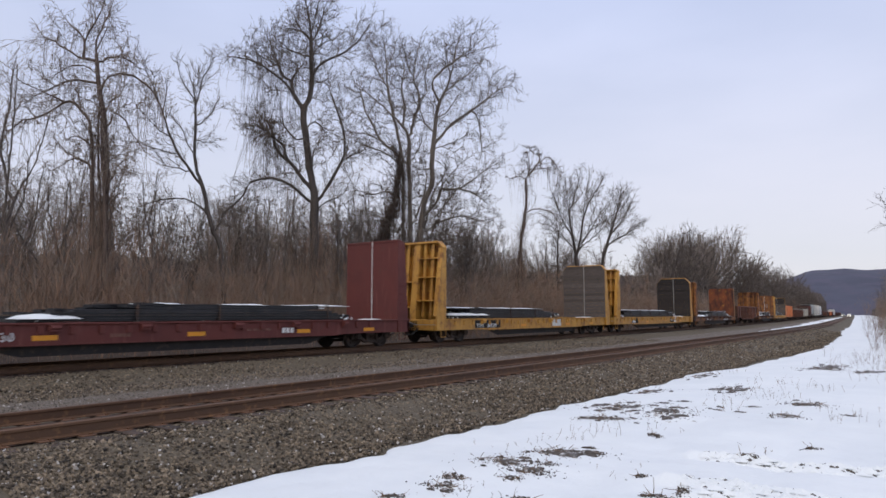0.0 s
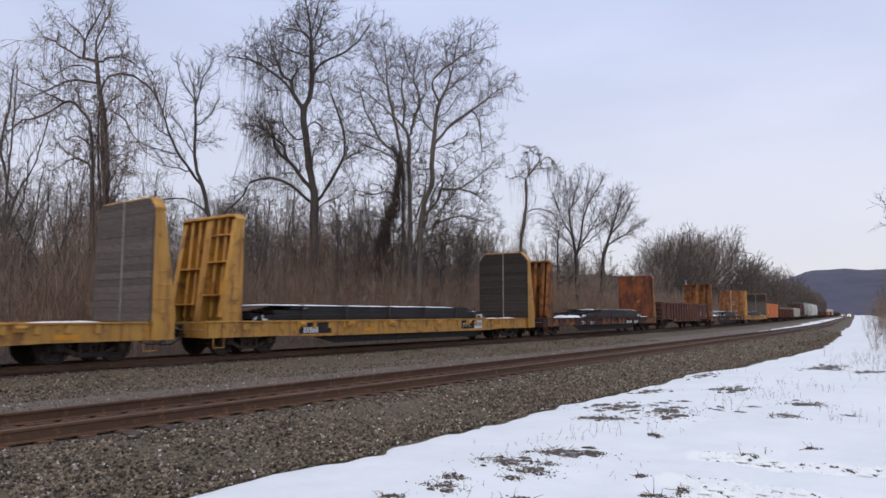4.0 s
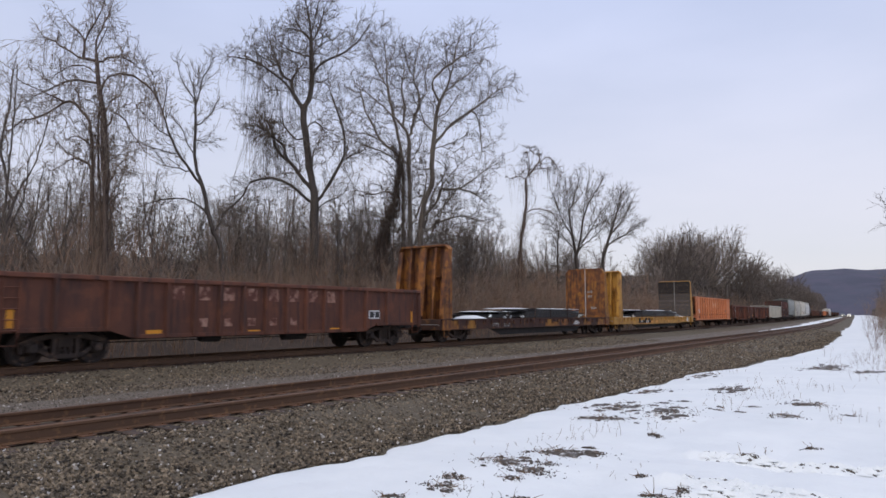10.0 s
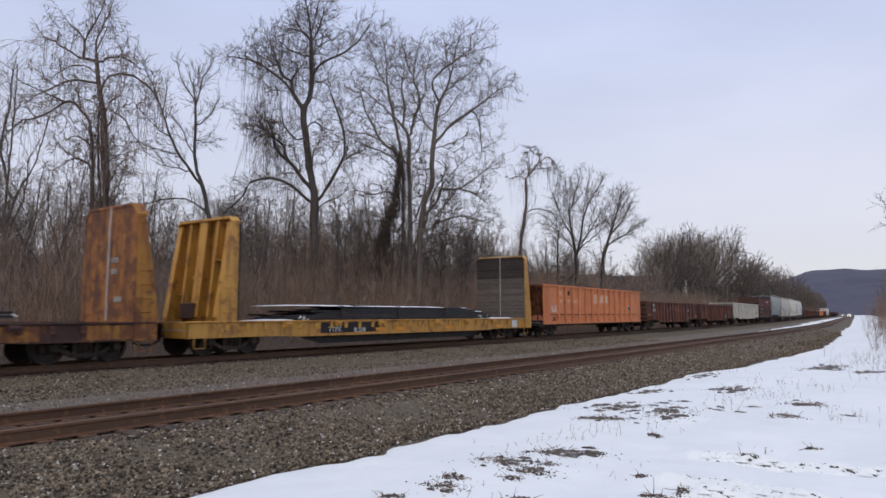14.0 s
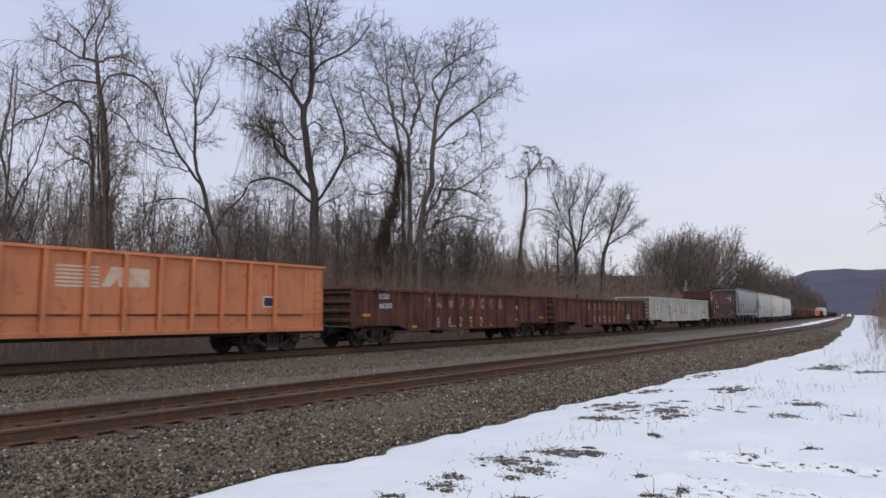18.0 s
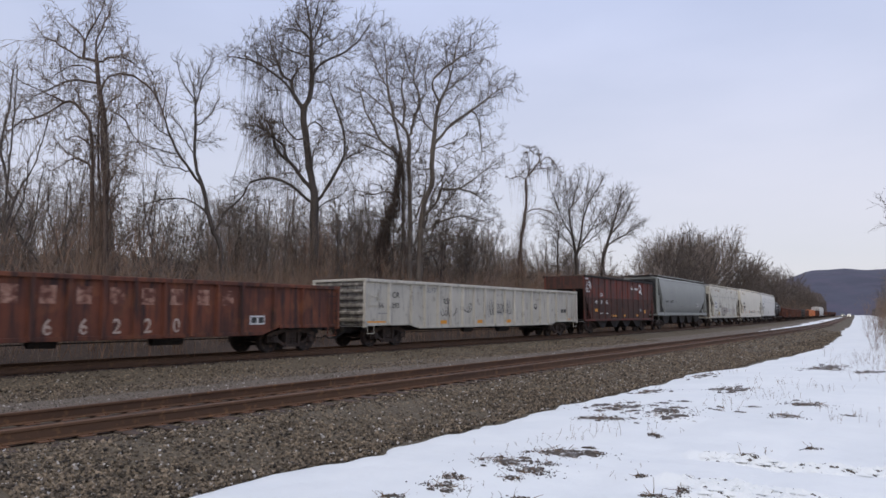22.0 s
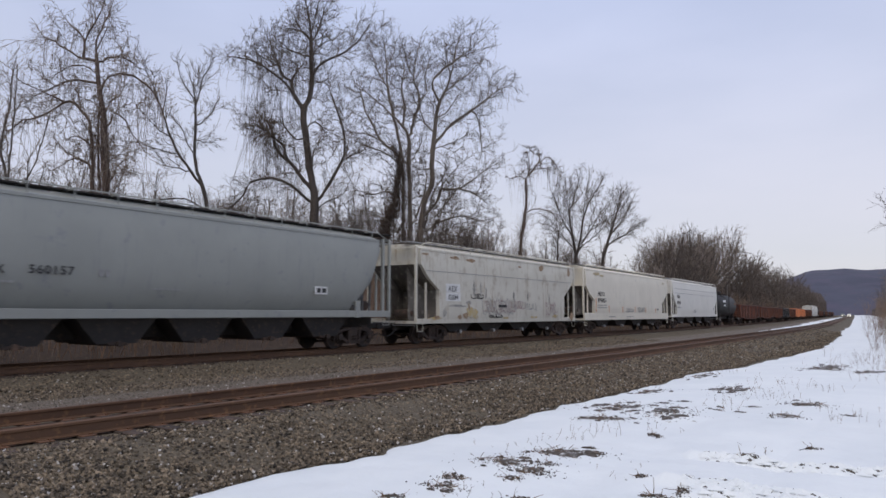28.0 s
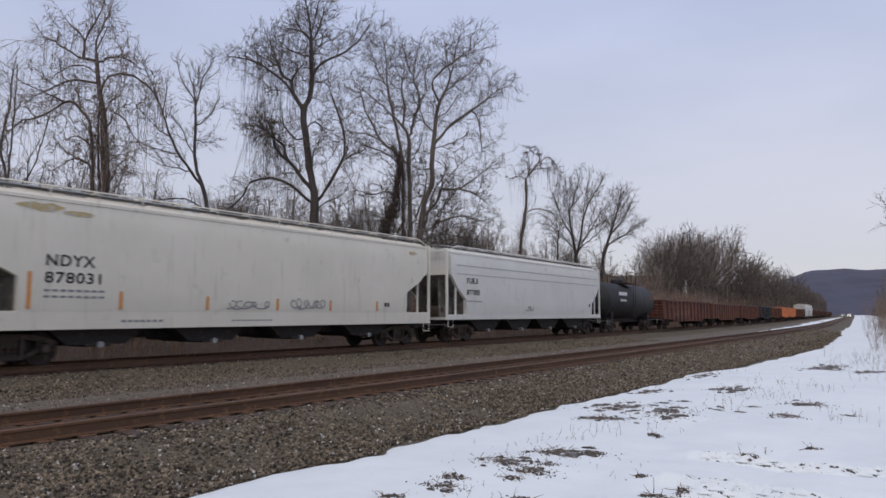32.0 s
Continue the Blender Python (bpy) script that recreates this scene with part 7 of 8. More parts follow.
deck_snow(-57.9, -7.3, -4.2, 0.2, 1.36, 1.1, 9, 0.2)
deck_snow(-57.9, 8.6, 9.6, 0.4, 1.3, 1.1, 10)
# brown gondola
gondola("rust-brown gondola car with faded lettering and ribbed sides", -45.4, -28.5, 2.40, 0.80, "brown_gondola", [y - 0.1 for y in POSTS], end_ribs=4,
        marks=[(8, 0.40, 0.42, "worn_mark", -3.66, 1.78, 1.425, 1.3), (5, 0.30, 0.26, "worn_mark", -2.7, 0.96, 1.425, 2.07), (1, 0.66, 0.34, "white_paint", 5.1, 1.16, 1.425), (2, 0.24, 0.24, "black_paint", 5.16, 1.21, 1.430)], refl=((-4.2, 0.78), (-0.6, 0.72), (3.2, 0.72)), upright_refl=((-8.05, 1.0), (7.9, 1.0)), end_mat="dusty_brown")
# rusty yellow flats
car, h = flat_car("rust-stained yellow bulkhead flat car with scratched rusty bulkhead", -27.0, -6.05, "dark_rusty", "orange_steel", "steel", sill=0.47, rear_mat="orange_steel", edge_mat="rusty_yellow", cut=0.3, faces=(9.55, 9.56), braced=False, ribs=5, tops=(4.6, 4.52), front_cut=0.2,
                  text=[("TTPX", 0.26, "worn_strap", -5.8, 0.71, 1.448), ("81727", 0.25, "worn_strap", -4.6, 0.71, 1.448)], marks=[(5, 0.12, 0.24, "white_paint", 4.3, 0.7, 1.448, 0.6)], patch=[(-10.1, -8.9, "rusty_yellow"), (-8.2, -7.4, "rusty_yellow"), (0.3, 2.2, "rusty_yellow"), (2.5, 3.4, "orange_steel"), (5.9, 7.1, "rusty_yellow"), (8.3, 9.7, "rusty_yellow")], refl=())
for x0, z0, n, w in ((0.2, 2.85, 4, 0.06), (0.25, 2.52, 3, 0.07), (0.45, 1.7, 4, 0.07)):
    for k in range(n):
        part("scratch_mark", S().box(x0 + k * 0.1, x0 + k * 0.1 + w, 9.528, 9.535, z0, z0 + 0.16), "worn_strap", car)
plate_load(-27.0, -6.6, -16.8, -2.4, 7.4, seed=5, snow=((0.0, 0.16), (0.35, 0.85)), straps=(-0.4, 1.6, 4.0, 6.4), drop=1.0)
plate_load(-27.0, -6.6, -16.8, -5.9, -2.6, seed=6, layers=4, snow=((0.3, 0.9),), straps=(-3.6,), drop=0.6)
deck_snow(-16.8, -7.6, -5.8, 0.3, 1.38, 1.12, 11, 0.18)
car, h = flat_car("yellow bulkhead flat car with worn grey plank bulkhead", -5.3, 16.6, "yellow", "yellow", "boards", cut=0.14, faces=(9.1, 10.2), braced=False, ribs=5, planks=11, tops=(4.5, 4.56), wide=3.1, lined=True,
                  text=[("TTPX", 0.26, "white_paint", -4.9, 0.69, 1.448), ("81238", 0.24, "white_paint", -3.5, 0.66, 1.448)], patch=[(-5.3, -2.0, "frame_black"), (8.95, 9.5, "white_paint")], refl=(-1.9, -0.6, 3.0, 7.6))
plate_load(-5.3, 16.6, 5.65, -6.5, 7.4, seed=7, snow=((0.0, 0.7),), straps=(-4.0, -0.5, 3.0), drop=1.0)
deck_snow(5.65, -8.4, -6.2, 0.3, 1.36, 1.1, 12, 0.08)
deck_snow(5.65, 6.8, 10.0, 0.3, 1.36, 1.1, 13, 0.08)


# orange gondola with set-in sloping ends
def orange_gondola(front, rear, label, number=True, turning=True, inset=0.5):
    car, h = car_root("gondola_car", label, "rail car", front, rear)
    top, bot, rail = 3.12, 0.76, 1.30
    y0 = -h + inset        # the body starts behind a short open platform
    for sx in (-1, 1):
        so = part("side", S().box(*sorted((1.38 * sx, 1.40 * sx)), y0, h, bot + 0.05, top - 0.04), "ns_orange", car)
        part("top_chord", S().box(*sorted((1.34 * sx, 1.50 * sx)), y0 - 0.05, h + 0.05, top - 0.1, top, 0.012), "ns_orange", so)
        part("cap_edge", S().box(*sorted((1.36 * sx, 1.50 * sx)), y0, h, top, top + 0.012), "very_rusty", so)
        part("side_sill", S().box(*sorted((1.36 * sx, 1.47 * sx)), y0, h, bot - 0.02, bot + 0.12, 0.01), "ns_orange", so)
        part("belt_rail", S().box(*sorted((1.395 * sx, 1.43 * sx)), y0 + 1.0, h - 1.0, rail, rail + 0.05), "very_rusty", so)
        for y in np.arange(-6.4, h - 1.3, 1.078):
            part("side_post", S().box(*sorted((1.395 * sx, 1.53 * sx)), y - 0.055, y + 0.055, bot + 0.05, top - 0.08, 0.012), "ns_orange", so)
            # thin rust-coloured strip painted in as the shadow along the post's edge
            part("weld_seam", S().box(*sorted((1.40 * sx, 1.404 * sx)), y - 0.085, y - 0.05, bot + 0.1, top - 0.1), "very_rusty", so)
        for ya, yb in ((-7.55, -6.5), (h - 0.95, h - 0.1)):
            part("end_panel", S().box(*sorted((1.395 * sx, 1.43 * sx)), ya, yb, rail + 0.06, top - 0.14, 0.01), "ns_orange", so)
        part("step_plate", S().box(*sorted((1.395 * sx, 1.45 * sx)), -7.1, -6.75, bot + 0.22, bot + 0.42, 0.01).box(*sorted((1.395 * sx, 1.47 * sx)), -7.2, -6.7, bot + 0.18, bot + 0.22), "orange_grime", so)
    for sy in (-1, 1):
        e = -y0 if sy < 0 else h
        eo = part("end", S().prism([(sy * (e - 0.1), top), (sy * (e - 0.16), top), (sy * (e - 1.0), 1.3), (sy * (e - 0.94), 1.3)], "x", -1.37, 1.37), "orange_grime", car)
        for x in (-0.9, -0.3, 0.3, 0.9):
            part("end_rib", S().prism([(sy * (e - 0.0), top - 0.05), (sy * (e - 0.2), top - 0.05), (sy * (e - 1.0), 1.25), (sy * (e - 0.65), 1.25)], "x", x - 0.06, x + 0.06), "orange_grime", eo)
        part("end_beam", S().box(-1.4, 1.4, *sorted((sy * (e + 0.06), sy * (e - 0.12))), top - 0.14, top - 0.01, 0.012), "very_rusty", eo)
        part("end_platform", S().box(-1.37, 1.37, *sorted((sy * h, sy * (h - 1.7))), bot - 0.12, bot + 0.04), "frame_black", car)
        part("end_strut", S().tube([(1.2, sy * (h - 0.1), bot), (1.2, sy * (e - 0.05), top - 0.3)], 0.035, 6), "frame_black", car)
        part("end_strut", S().tube([(-1.2, sy * (h - 0.1), bot), (-1.2, sy * (e - 0.05), top - 0.3)], 0.035, 6), "frame_black", car)
        part("brake_gear", S().box(-0.2, 0.5, *sorted((sy * (h - 0.55), sy * (h - 0.85))), bot + 0.05, bot + 0.75, 0.05), "truck_iron", car)
        if sy < 0:
            part("brake_wheel", S().lathe([(-h + 0.18, 0.28), (-h + 0.2, 0.31), (-h + 0.24, 0.31), (-h + 0.26, 0.28)], "y", 16, (-0.5, 0, bot + 0.95)), "frame_black", car, "dark iron hand brake wheel")
        ladder(car, sy * (e - 0.45), sy * (e - 0.05), bot + 0.05, top - 0.2, 1.44, 7, "ns_orange")
        stirrup(car, sy * (e - 0.3), 1.44, bot, "frame_black")
    part("floor", S().box(-1.38, 1.38, -h + 0.6, h - 0.6, bot + 0.1, bot + 0.18), "frame_black", car)
    part("underframe", S().box(-0.35, 0.35, -h, h, 0.60, bot + 0.1).box(-1.2, 1.2, -h + 3.3, h - 3.3, bot - 0.12, bot - 0.02), "frame_black", car)
    if number:
        letters("NS", 0.36, "faded_white", car, -6.27, 2.51, 1.404)
        letters("997", 0.33, "faded_white", car, -6.25, 2.02, 1.404, 1.1)
        letters("295", 0.33, "faded_white", car, -5.16, 2.03, 1.404, 1.1)
        letters("MW", 0.30, "faded_white", car, -3.96, 2.05, 1.404)
        for k in range(6):
            part("emblem_stripe", S().box(1.402, 1.405, -0.72, 0.42, 2.07 + 0.105 * k, 2.07 + 0.105 * k + 0.06), "faded_white", car, "worn white emblem stripe")
        part("emblem", S().prism([(0.5, 2.1), (0.75, 2.1), (0.95, 2.35), (1.0, 2.1), (1.9, 2.12), (1.9, 2.64), (1.0, 2.66), (0.75, 2.66)], "x", 1.402, 1.405), "faded_white", car)
        part("hole", S().prism([(-4.88, 2.55), (-4.62, 2.50), (-4.5, 2.62), (-4.58, 2.82), (-4.76, 2.84), (-4.92, 2.72)], "x", 1.401, 1.404), "frame_black", car, "dark burned patch")
        scrawl(car, -7.35, 1.45, 0.9, 0.5, 1.436, "white_paint", 3)
        part("placard", S().box(1.402, 1.412, 6.05, 6.6, 1.58, 1.95), "white_paint", car, "small white-edged black placard")
        part("placard", S().box(1.402, 1.415, 6.1, 6.55, 1.62, 1.91), "black_paint", car)
    running_gear(car, h, 1.95, turning)
    return car


def scrawl(car, y, z, w, h, x, mat, seed, strokes=5, r=0.022, name="scrawl"):
    """Spray-painted loops that spell nothing."""
    rg = np.random.default_rng(seed)
    sh = S()
    for k in range(strokes):
        y0 = y + w * k / strokes
        a, b = rg.uniform(0.25, 0.5) * w / strokes * 2, rg.uniform(0.3, 0.5) * h
        ph, span = rg.uniform(0, 6.28), rg.uniform(3.5, 6.2)
        pts = [(x, y0 + a * math.cos(ph + span * i / 11) + 0.02 * i, z + h / 2 + b * math.sin(ph + span * i / 11)) for i in range(12)]
        for p, q in zip(pts, pts[1:]):
            d = Vector((0, q[1] - p[1], q[2] - p[2])).normalized() * r
            sh.add([(x, p[1] - d.z, p[2] + d.y), (x, p[1] + d.z, p[2] - d.y), (x, q[1] + d.z, q[2] - d.y), (x, q[1] - d.z, q[2] + d.y)], [(0, 1, 2, 3)])
    return part(name, sh, mat, car, "spray-painted scrawl")


orange_gondola(17.9, 35.6, "orange maintenance gondola car with upright side ribs and sloped ends")
# red-brown gondolas
gondola("weathered red-brown gondola car with white lettering and faded name", 37.1, 53.8, 2.42, 0.78, "red_gondola", POSTS, end_ribs=4, end_mat="dusty_brown",
        text=[("SOU", 0.31, "white_paint", -6.69, 1.97, 1.426), ("66250", 0.30, "white_paint", -6.68, 1.59, 1.426)] + [(c, 0.66, "worn_paint", -2.66 + 0.92 * k, 0.76, 1.426, 0.85) for k, c in enumerate("66250")],
        marks=[(8, 0.40, 0.50, "worn_mark", -3.56, 1.62, 1.4255, 1.3), (2, 0.12, 0.2, "white_paint", 4.8, 1.6, 1.4255)], refl=((-7.5, 1.25), (-4.4, 0.74), (-1.3, 0.70), (2.0, 0.70), (5.0, 1.0), (7.8, 1.1)))
gondola("weathered red-brown gondola car with patched panels and faded numbers", 54.9, 71.8, 2.40, 0.78, "red_gondola", [y + 0.3 for y in POSTS], end_ribs=4, end_mat="dusty_brown",
        text=[(c, 0.58, "worn_paint", -2.2 + 0.92 * k, 0.82, 1.426, 0.85) for k, c in enumerate("66220")],
        marks=[(8, 0.40, 0.48, "worn_mark", -3.22, 1.62, 1.4255, 1.3), (1, 0.62, 0.30, "white_paint", 4.3, 1.0, 1.4255), (2, 0.22, 0.2, "black_paint", 4.36, 1.05, 1.430)])
# pale grey gondola
car, h = gondola("pale grey gondola car with black lettering and graffiti", 73.2, 93.6, 2.78, 0.80, "grey_white", [-8.67, -7.14, *np.arange(-6.16, 6.3, 1.021), 7.2, 8.7], end_mat="end_dust", grab_frame=True,
        text=[("CR", 0.34, "black_paint", -8.43, 2.04, 1.426), ("56", 0.31, "black_paint", -9.31, 1.60, 1.426), ("293", 0.31, "black_paint", -8.45, 1.60, 1.426)],
        marks=[(4, 0.12, 0.06, "grey_paint", -9.3, 1.35, 1.425), (2, 0.3, 0.22, "black_paint", 7.9, 1.42, 1.4255), (1, 0.2, 0.17, "black_paint", 7.3, 1.45, 1.4255)], belly=0.06)
scrawl(car, -4.8, 1.25, 1.1, 0.5, 1.428, "black_paint", 5, 8, 0.014)
scrawl(car, -4.7, 1.8, 0.6, 0.3, 1.428, "black_paint", 36, 3, 0.02)
scrawl(car, -2.8, 1.4, 0.45, 0.5, 1.428, "black_paint", 6, 2)
scrawl(car, -0.7, 1.2, 2.5, 0.95, 1.428, "grey_paint", 8, 13, 0.016)
scrawl(car, -0.5, 1.3, 2.1, 0.7, 1.429, "black_paint", 34, 9, 0.011)
scrawl(car, -6.0, 2.3, 0.8, 0.25, 1.428, "grey_paint", 35, 4, 0.014)
part("emblem", S().lathe([(1.42, 0.17), (1.428, 0.17)], "x", 20, (0, 4.55, 1.78)), "black_paint", car, "round black emblem")
part("emblem", S().lathe([(1.42, 0.10), (1.432, 0.10)], "x", 20, (0, 4.55, 1.81)), "grey_white", car)
for y, w in ((-9.45, 1.25), (-4.65, 0.5), (-1.5, 0.45), (1.4, 0.5), (9.0, 0.45)):
    part("reflector", S().box(1.424, 1.428, y - w / 2, y + w / 2, 0.90, 1.06), "reflector", car, "yellow reflective strip")
# red open hopper
car, h = open_hopper("dark red open-top hopper car with white lettering", 94.9, 109.3, 3.90, 1.0, "hopper_red", 11,
        text=[("CR", 0.33, "white_paint", -4.57, 2.57, 1.525), ("49", 0.33, "white_paint", -5.51, 2.06, 1.525), ("52", 0.33, "white_paint", -4.55, 2.07, 1.525), ("02", 0.33, "white_paint", -3.56, 2.08, 1.525)],
        marks=[(3, 0.13, 0.07, "white_paint", -4.5, 1.36, 1.465), (3, 0.13, 0.07, "white_paint", -3.5, 1.36, 1.465), (7, 0.06, 0.10, "white_paint", -7.05, 3.66, 1.465), (5, 0.13, 0.13, "white_paint", 1.9, 3.22, 1.466, 0.25), (5, 0.15, 0.13, "white_paint", 2.78, 3.22, 1.466, 0.2), (6, 0.07, 0.05, "worn_paint", 2.0, 3.42, 1.466), (2, 0.16, 0.2, "grey_paint", 3.85, 1.56, 1.468)], refl=())
for y, z, w, d in ((-5.45, 1.52, 0.5, 0.2), (-2.45, 1.16, 0.5, 0.13), (-1.8, 1.16, 0.45, 0.13), (0.1, 1.17, 0.42, 0.14), (3.0, 1.18, 0.4, 0.14), (4.85, 1.42, 0.42, 0.26)):
    part("reflector", S().box(1.464, 1.472, y, y + w, z, z + d), "reflector", car)
sh = S()
for r0, r1 in ((0.30, 0.42), (0.10, 0.2)):
    for k in range(14):
        a0, a1 = radians(-20 + 15 * k), radians(-20 + 15 * (k + 1))
        sh.add([(1.466, -6.45 + r * math.cos(a), 3.15 + r * math.sin(a)) for r, a in ((r0, a0), (r1, a0), (r1, a1), (r0, a1))], [(0, 1, 2, 3)])
sh.box(1.464, 1.467, -6.95, -6.3, 2.82, 2.92).box(1.464, 1.467, -7.05, -6.5, 2.98, 3.08)
part("emblem", sh, "white_paint", car, "white curved emblem")
sh = S().lathe([(1.46, 0.34), (1.466, 0.36)], "x", 20, (0, 3.98, 3.32)).prism([(4.1, 3.1), (4.34, 2.9), (4.44, 2.9), (4.44, 2.98), (4.24, 3.2)], "x", 1.462, 1.4665)
part("emblem", sh, "white_paint", car, "white ring emblem")
part("emblem", S().lathe([(1.46, 0.18), (1.47, 0.18)], "x", 20, (0, 3.98, 3.36)), "hopper_red", car)
# covered hoppers
ROUND = [(0.0, 1.16), (0.12, 1.36), (0.3, 1.48), (0.55, 1.53), (0.8, 1.50), (1.0, 1.40)]
FLATSIDE = [(0.0, 1.46), (0.1, 1.49), (0.8, 1.49), (0.86, 1.48), (1.0, 1.42)]
car, h = covered_hopper("blue-grey rounded covered hopper car with black numbers", 110.6, 128.5, 4.66, "grey_hopper", ROUND, 5, sill=1.46, end_low=0.86, cut=1.4, knee=0.0, sill_h=0.23, inset=0.8, dark_ends=True,
        text=[("NAHX", 0.29, "black_paint", -6.72, 2.36, 1.525), ("560157", 0.31, "black_paint", -5.28, 2.38, 1.525, 1.1)],
        bands=[(4.5, 5.14, 2.08, 2.37, 1.498, "white_paint")], marks=[(6, 0.14, 0.06, "grey_paint", -6.7, 2.12, 1.50), (2, 0.2, 0.17, "black_paint", 4.6, 2.14, 1.506), (2, 0.13, 0.2, "grey_paint", -3.5, 2.36, 1.521), (5, 0.14, 0.05, "grey_paint", -1.9, 2.05, 1.496)])
car, h = covered_hopper("dirty white covered hopper car with graffiti and a patched number board", 130.1, 147.0, 4.55, "worn_white", FLATSIDE, 4, sill=1.12, end_low=0.78, cut=1.4, knee=0.42, sill_h=0.2, seams=((0.695, 0.7),),
        text=[("AEX", 0.36, "black_paint", -5.98, 2.42, 1.502), ("G284", 0.34, "black_paint", -5.98, 2.03, 1.502)],
        marks=[(7, 0.1, 0.06, "grey_paint", -5.4, 1.70, 1.496)], bands=[(-6.18, -4.95, 1.96, 2.36, 1.496, "white_paint"), (-6.18, -4.98, 2.38, 2.78, 1.496, "white_paint"), (-1.34, -0.5, 1.70, 1.84, 1.503, "black_paint")])
for k, (y, z, w, hh, x) in enumerate([(-5.4, 4.02, 0.5, 0.10, 1.476), (-4.0, 3.98, 0.55, 0.10, 1.478), (3.6, 4.0, 0.4, 0.22, 1.478), (7.4, 3.9, 0.25, 0.4, 1.482), (-5.0, 1.22, 0.22, 0.14, 1.497), (-4.5, 1.3, 0.3, 0.2, 1.498), (-4.2, 1.7, 0.12, 0.25, 1.498), (7.7, 1.2, 0.3, 0.4, 1.497), (-6.9, 1.2, 0.25, 0.1, 1.497), (1.0, 3.95, 0.2, 0.06, 1.478), (-7.8, 4.05, 0.4, 0.08, 1.476)]):
    rg = np.random.default_rng(60 + k)
    n = 13
    poly = [(y + w * (0.55 + 0.45 * rg.random()) * math.cos(6.283 * i / n), z + hh * (0.5 + 0.5 * rg.random()) * math.sin(6.283 * i / n)) for i in range(n)]
    part("rust_patch", S().prism(poly, "x", x, x + 0.002), "rust_stain", car, "brown rust stain")
for k, (y, z, w, hh, m) in enumerate([(-7.0, 1.16, 0.65, 0.10, "ochre_stain"), (-3.9, 1.45, 0.75, 0.30, "ochre_stain"), (-3.6, 1.2, 0.4, 0.12, "ochre_stain"), (2.6, 1.18, 0.6, 0.08, "ochre_stain"), (-0.6, 1.16, 0.5, 0.07, "ochre_stain"), (5.4, 1.2, 0.5, 0.12, "ochre_stain"),
                                      (-3.7, 2.55, 0.16, 0.5, "soot"), (-3.1, 2.6, 0.12, 0.45, "soot"), (-2.6, 2.4, 0.10, 0.4, "soot"), (0.3, 2.35, 0.12, 0.4, "soot"), (1.9, 2.3, 0.1, 0.35, "soot"), (-5.3, 1.75, 0.8, 0.07, "soot"), (-4.2, 1.9, 0.35, 0.12, "soot"), (4.6, 2.2, 0.1, 0.4, "soot"), (-6.3, 1.4, 0.2, 0.22, "soot")]):
    rg = np.random.default_rng(160 + k)
    n = 15
    poly = [(y + w * (0.5 + 0.5 * rg.random()) * math.cos(6.283 * i / n), z + hh * (0.5 + 0.5 * rg.random()) * math.sin(6.283 * i / n)) for i in range(n)]
    part("stain", S().prism(poly, "x", 1.4905, 1.4935), m, car, "dirty stain on the pale side")
scrawl(car, -2.9, 1.3, 3.5, 0.9, 1.503, "grey_paint", 12, 13, 0.015)
scrawl(car, -2.8, 1.35, 3.3, 0.8, 1.504, "pink_paint", 31, 14, 0.014)
scrawl(car, 0.6, 1.6, 0.8, 0.5, 1.504, "pink_paint", 14, 4)
scrawl(car, 4.0, 1.3, 1.6, 0.75, 1.503, "pink_paint", 13, 8, 0.018)
scrawl(car, 1.5, 1.55, 1.4, 0.45, 1.503, "grey_paint", 33, 8, 0.013)
scrawl(car, -3.9, 2.1, 1.0, 0.25, 1.503, "black_paint", 15, 5)
scrawl(car, -2.3, 1.16, 1.2, 0.16, 1.503, "black_paint", 16, 6)
car, h = covered_hopper("cream-white covered hopper car with black lettering and orange strips", 148.3, 167.3, 4.63, "cream", FLATSIDE, 4, sill=1.40, end_low=0.62, cut=1.45, knee=0.30, sill_h=0.46,
        text=[("NDYX", 0.42, "black_paint", -7.1, 2.60, 1.502), ("878031", 0.40, "black_paint", -7.1, 2.16, 1.502, 1.17)],
        marks=[(8, 0.15, 0.06, "grey_paint", -7.1, 1.93, 1.499), (8, 0.15, 0.06, "grey_paint", -7.1, 1.77, 1.499), (7, 0.14, 0.07, "grey_paint", -5.0, 1.12, 1.463), (9, 0.14, 0.05, "grey_paint", -1.3, 1.12, 1.463), (2, 0.13, 0.16, "black_paint", 6.2, 1.66, 1.499)],
        bands=[(y, y + 0.10, 1.48, 1.48 + k, 1.499, "orange_mark") for y, k in ((-7.5, 0.95), (-5.1, 0.5), (-2.3, 0.42), (0.5, 0.40), (3.05, 0.38), (5.7, 0.38))])
for k, (y, z, w, hh) in enumerate([(-7.2, 4.1, 0.75, 0.13), (-6.3, 4.0, 0.5, 0.09), (-8.3, 3.2, 0.12, 0.5), (8.1, 4.0, 0.35, 0.1)]):
    rg = np.random.default_rng(90 + k)
    poly = [(y + w * (0.55 + 0.45 * rg.random()) * math.cos(6.283 * i / 15), z + hh * (0.5 + 0.5 * rg.random()) * math.sin(6.283 * i / 15)) for i in range(15)]
    part("rust_patch", S().prism(poly, "x", 1.476, 1.484), "ochre_stain", car, "brown rust stain")
scrawl(car, -1.5, 1.5, 1.7, 0.3, 1.503, "grey_paint", 21, 7)
scrawl(car, 1.2, 1.5, 1.6, 0.4, 1.503, "grey_paint", 22, 7)
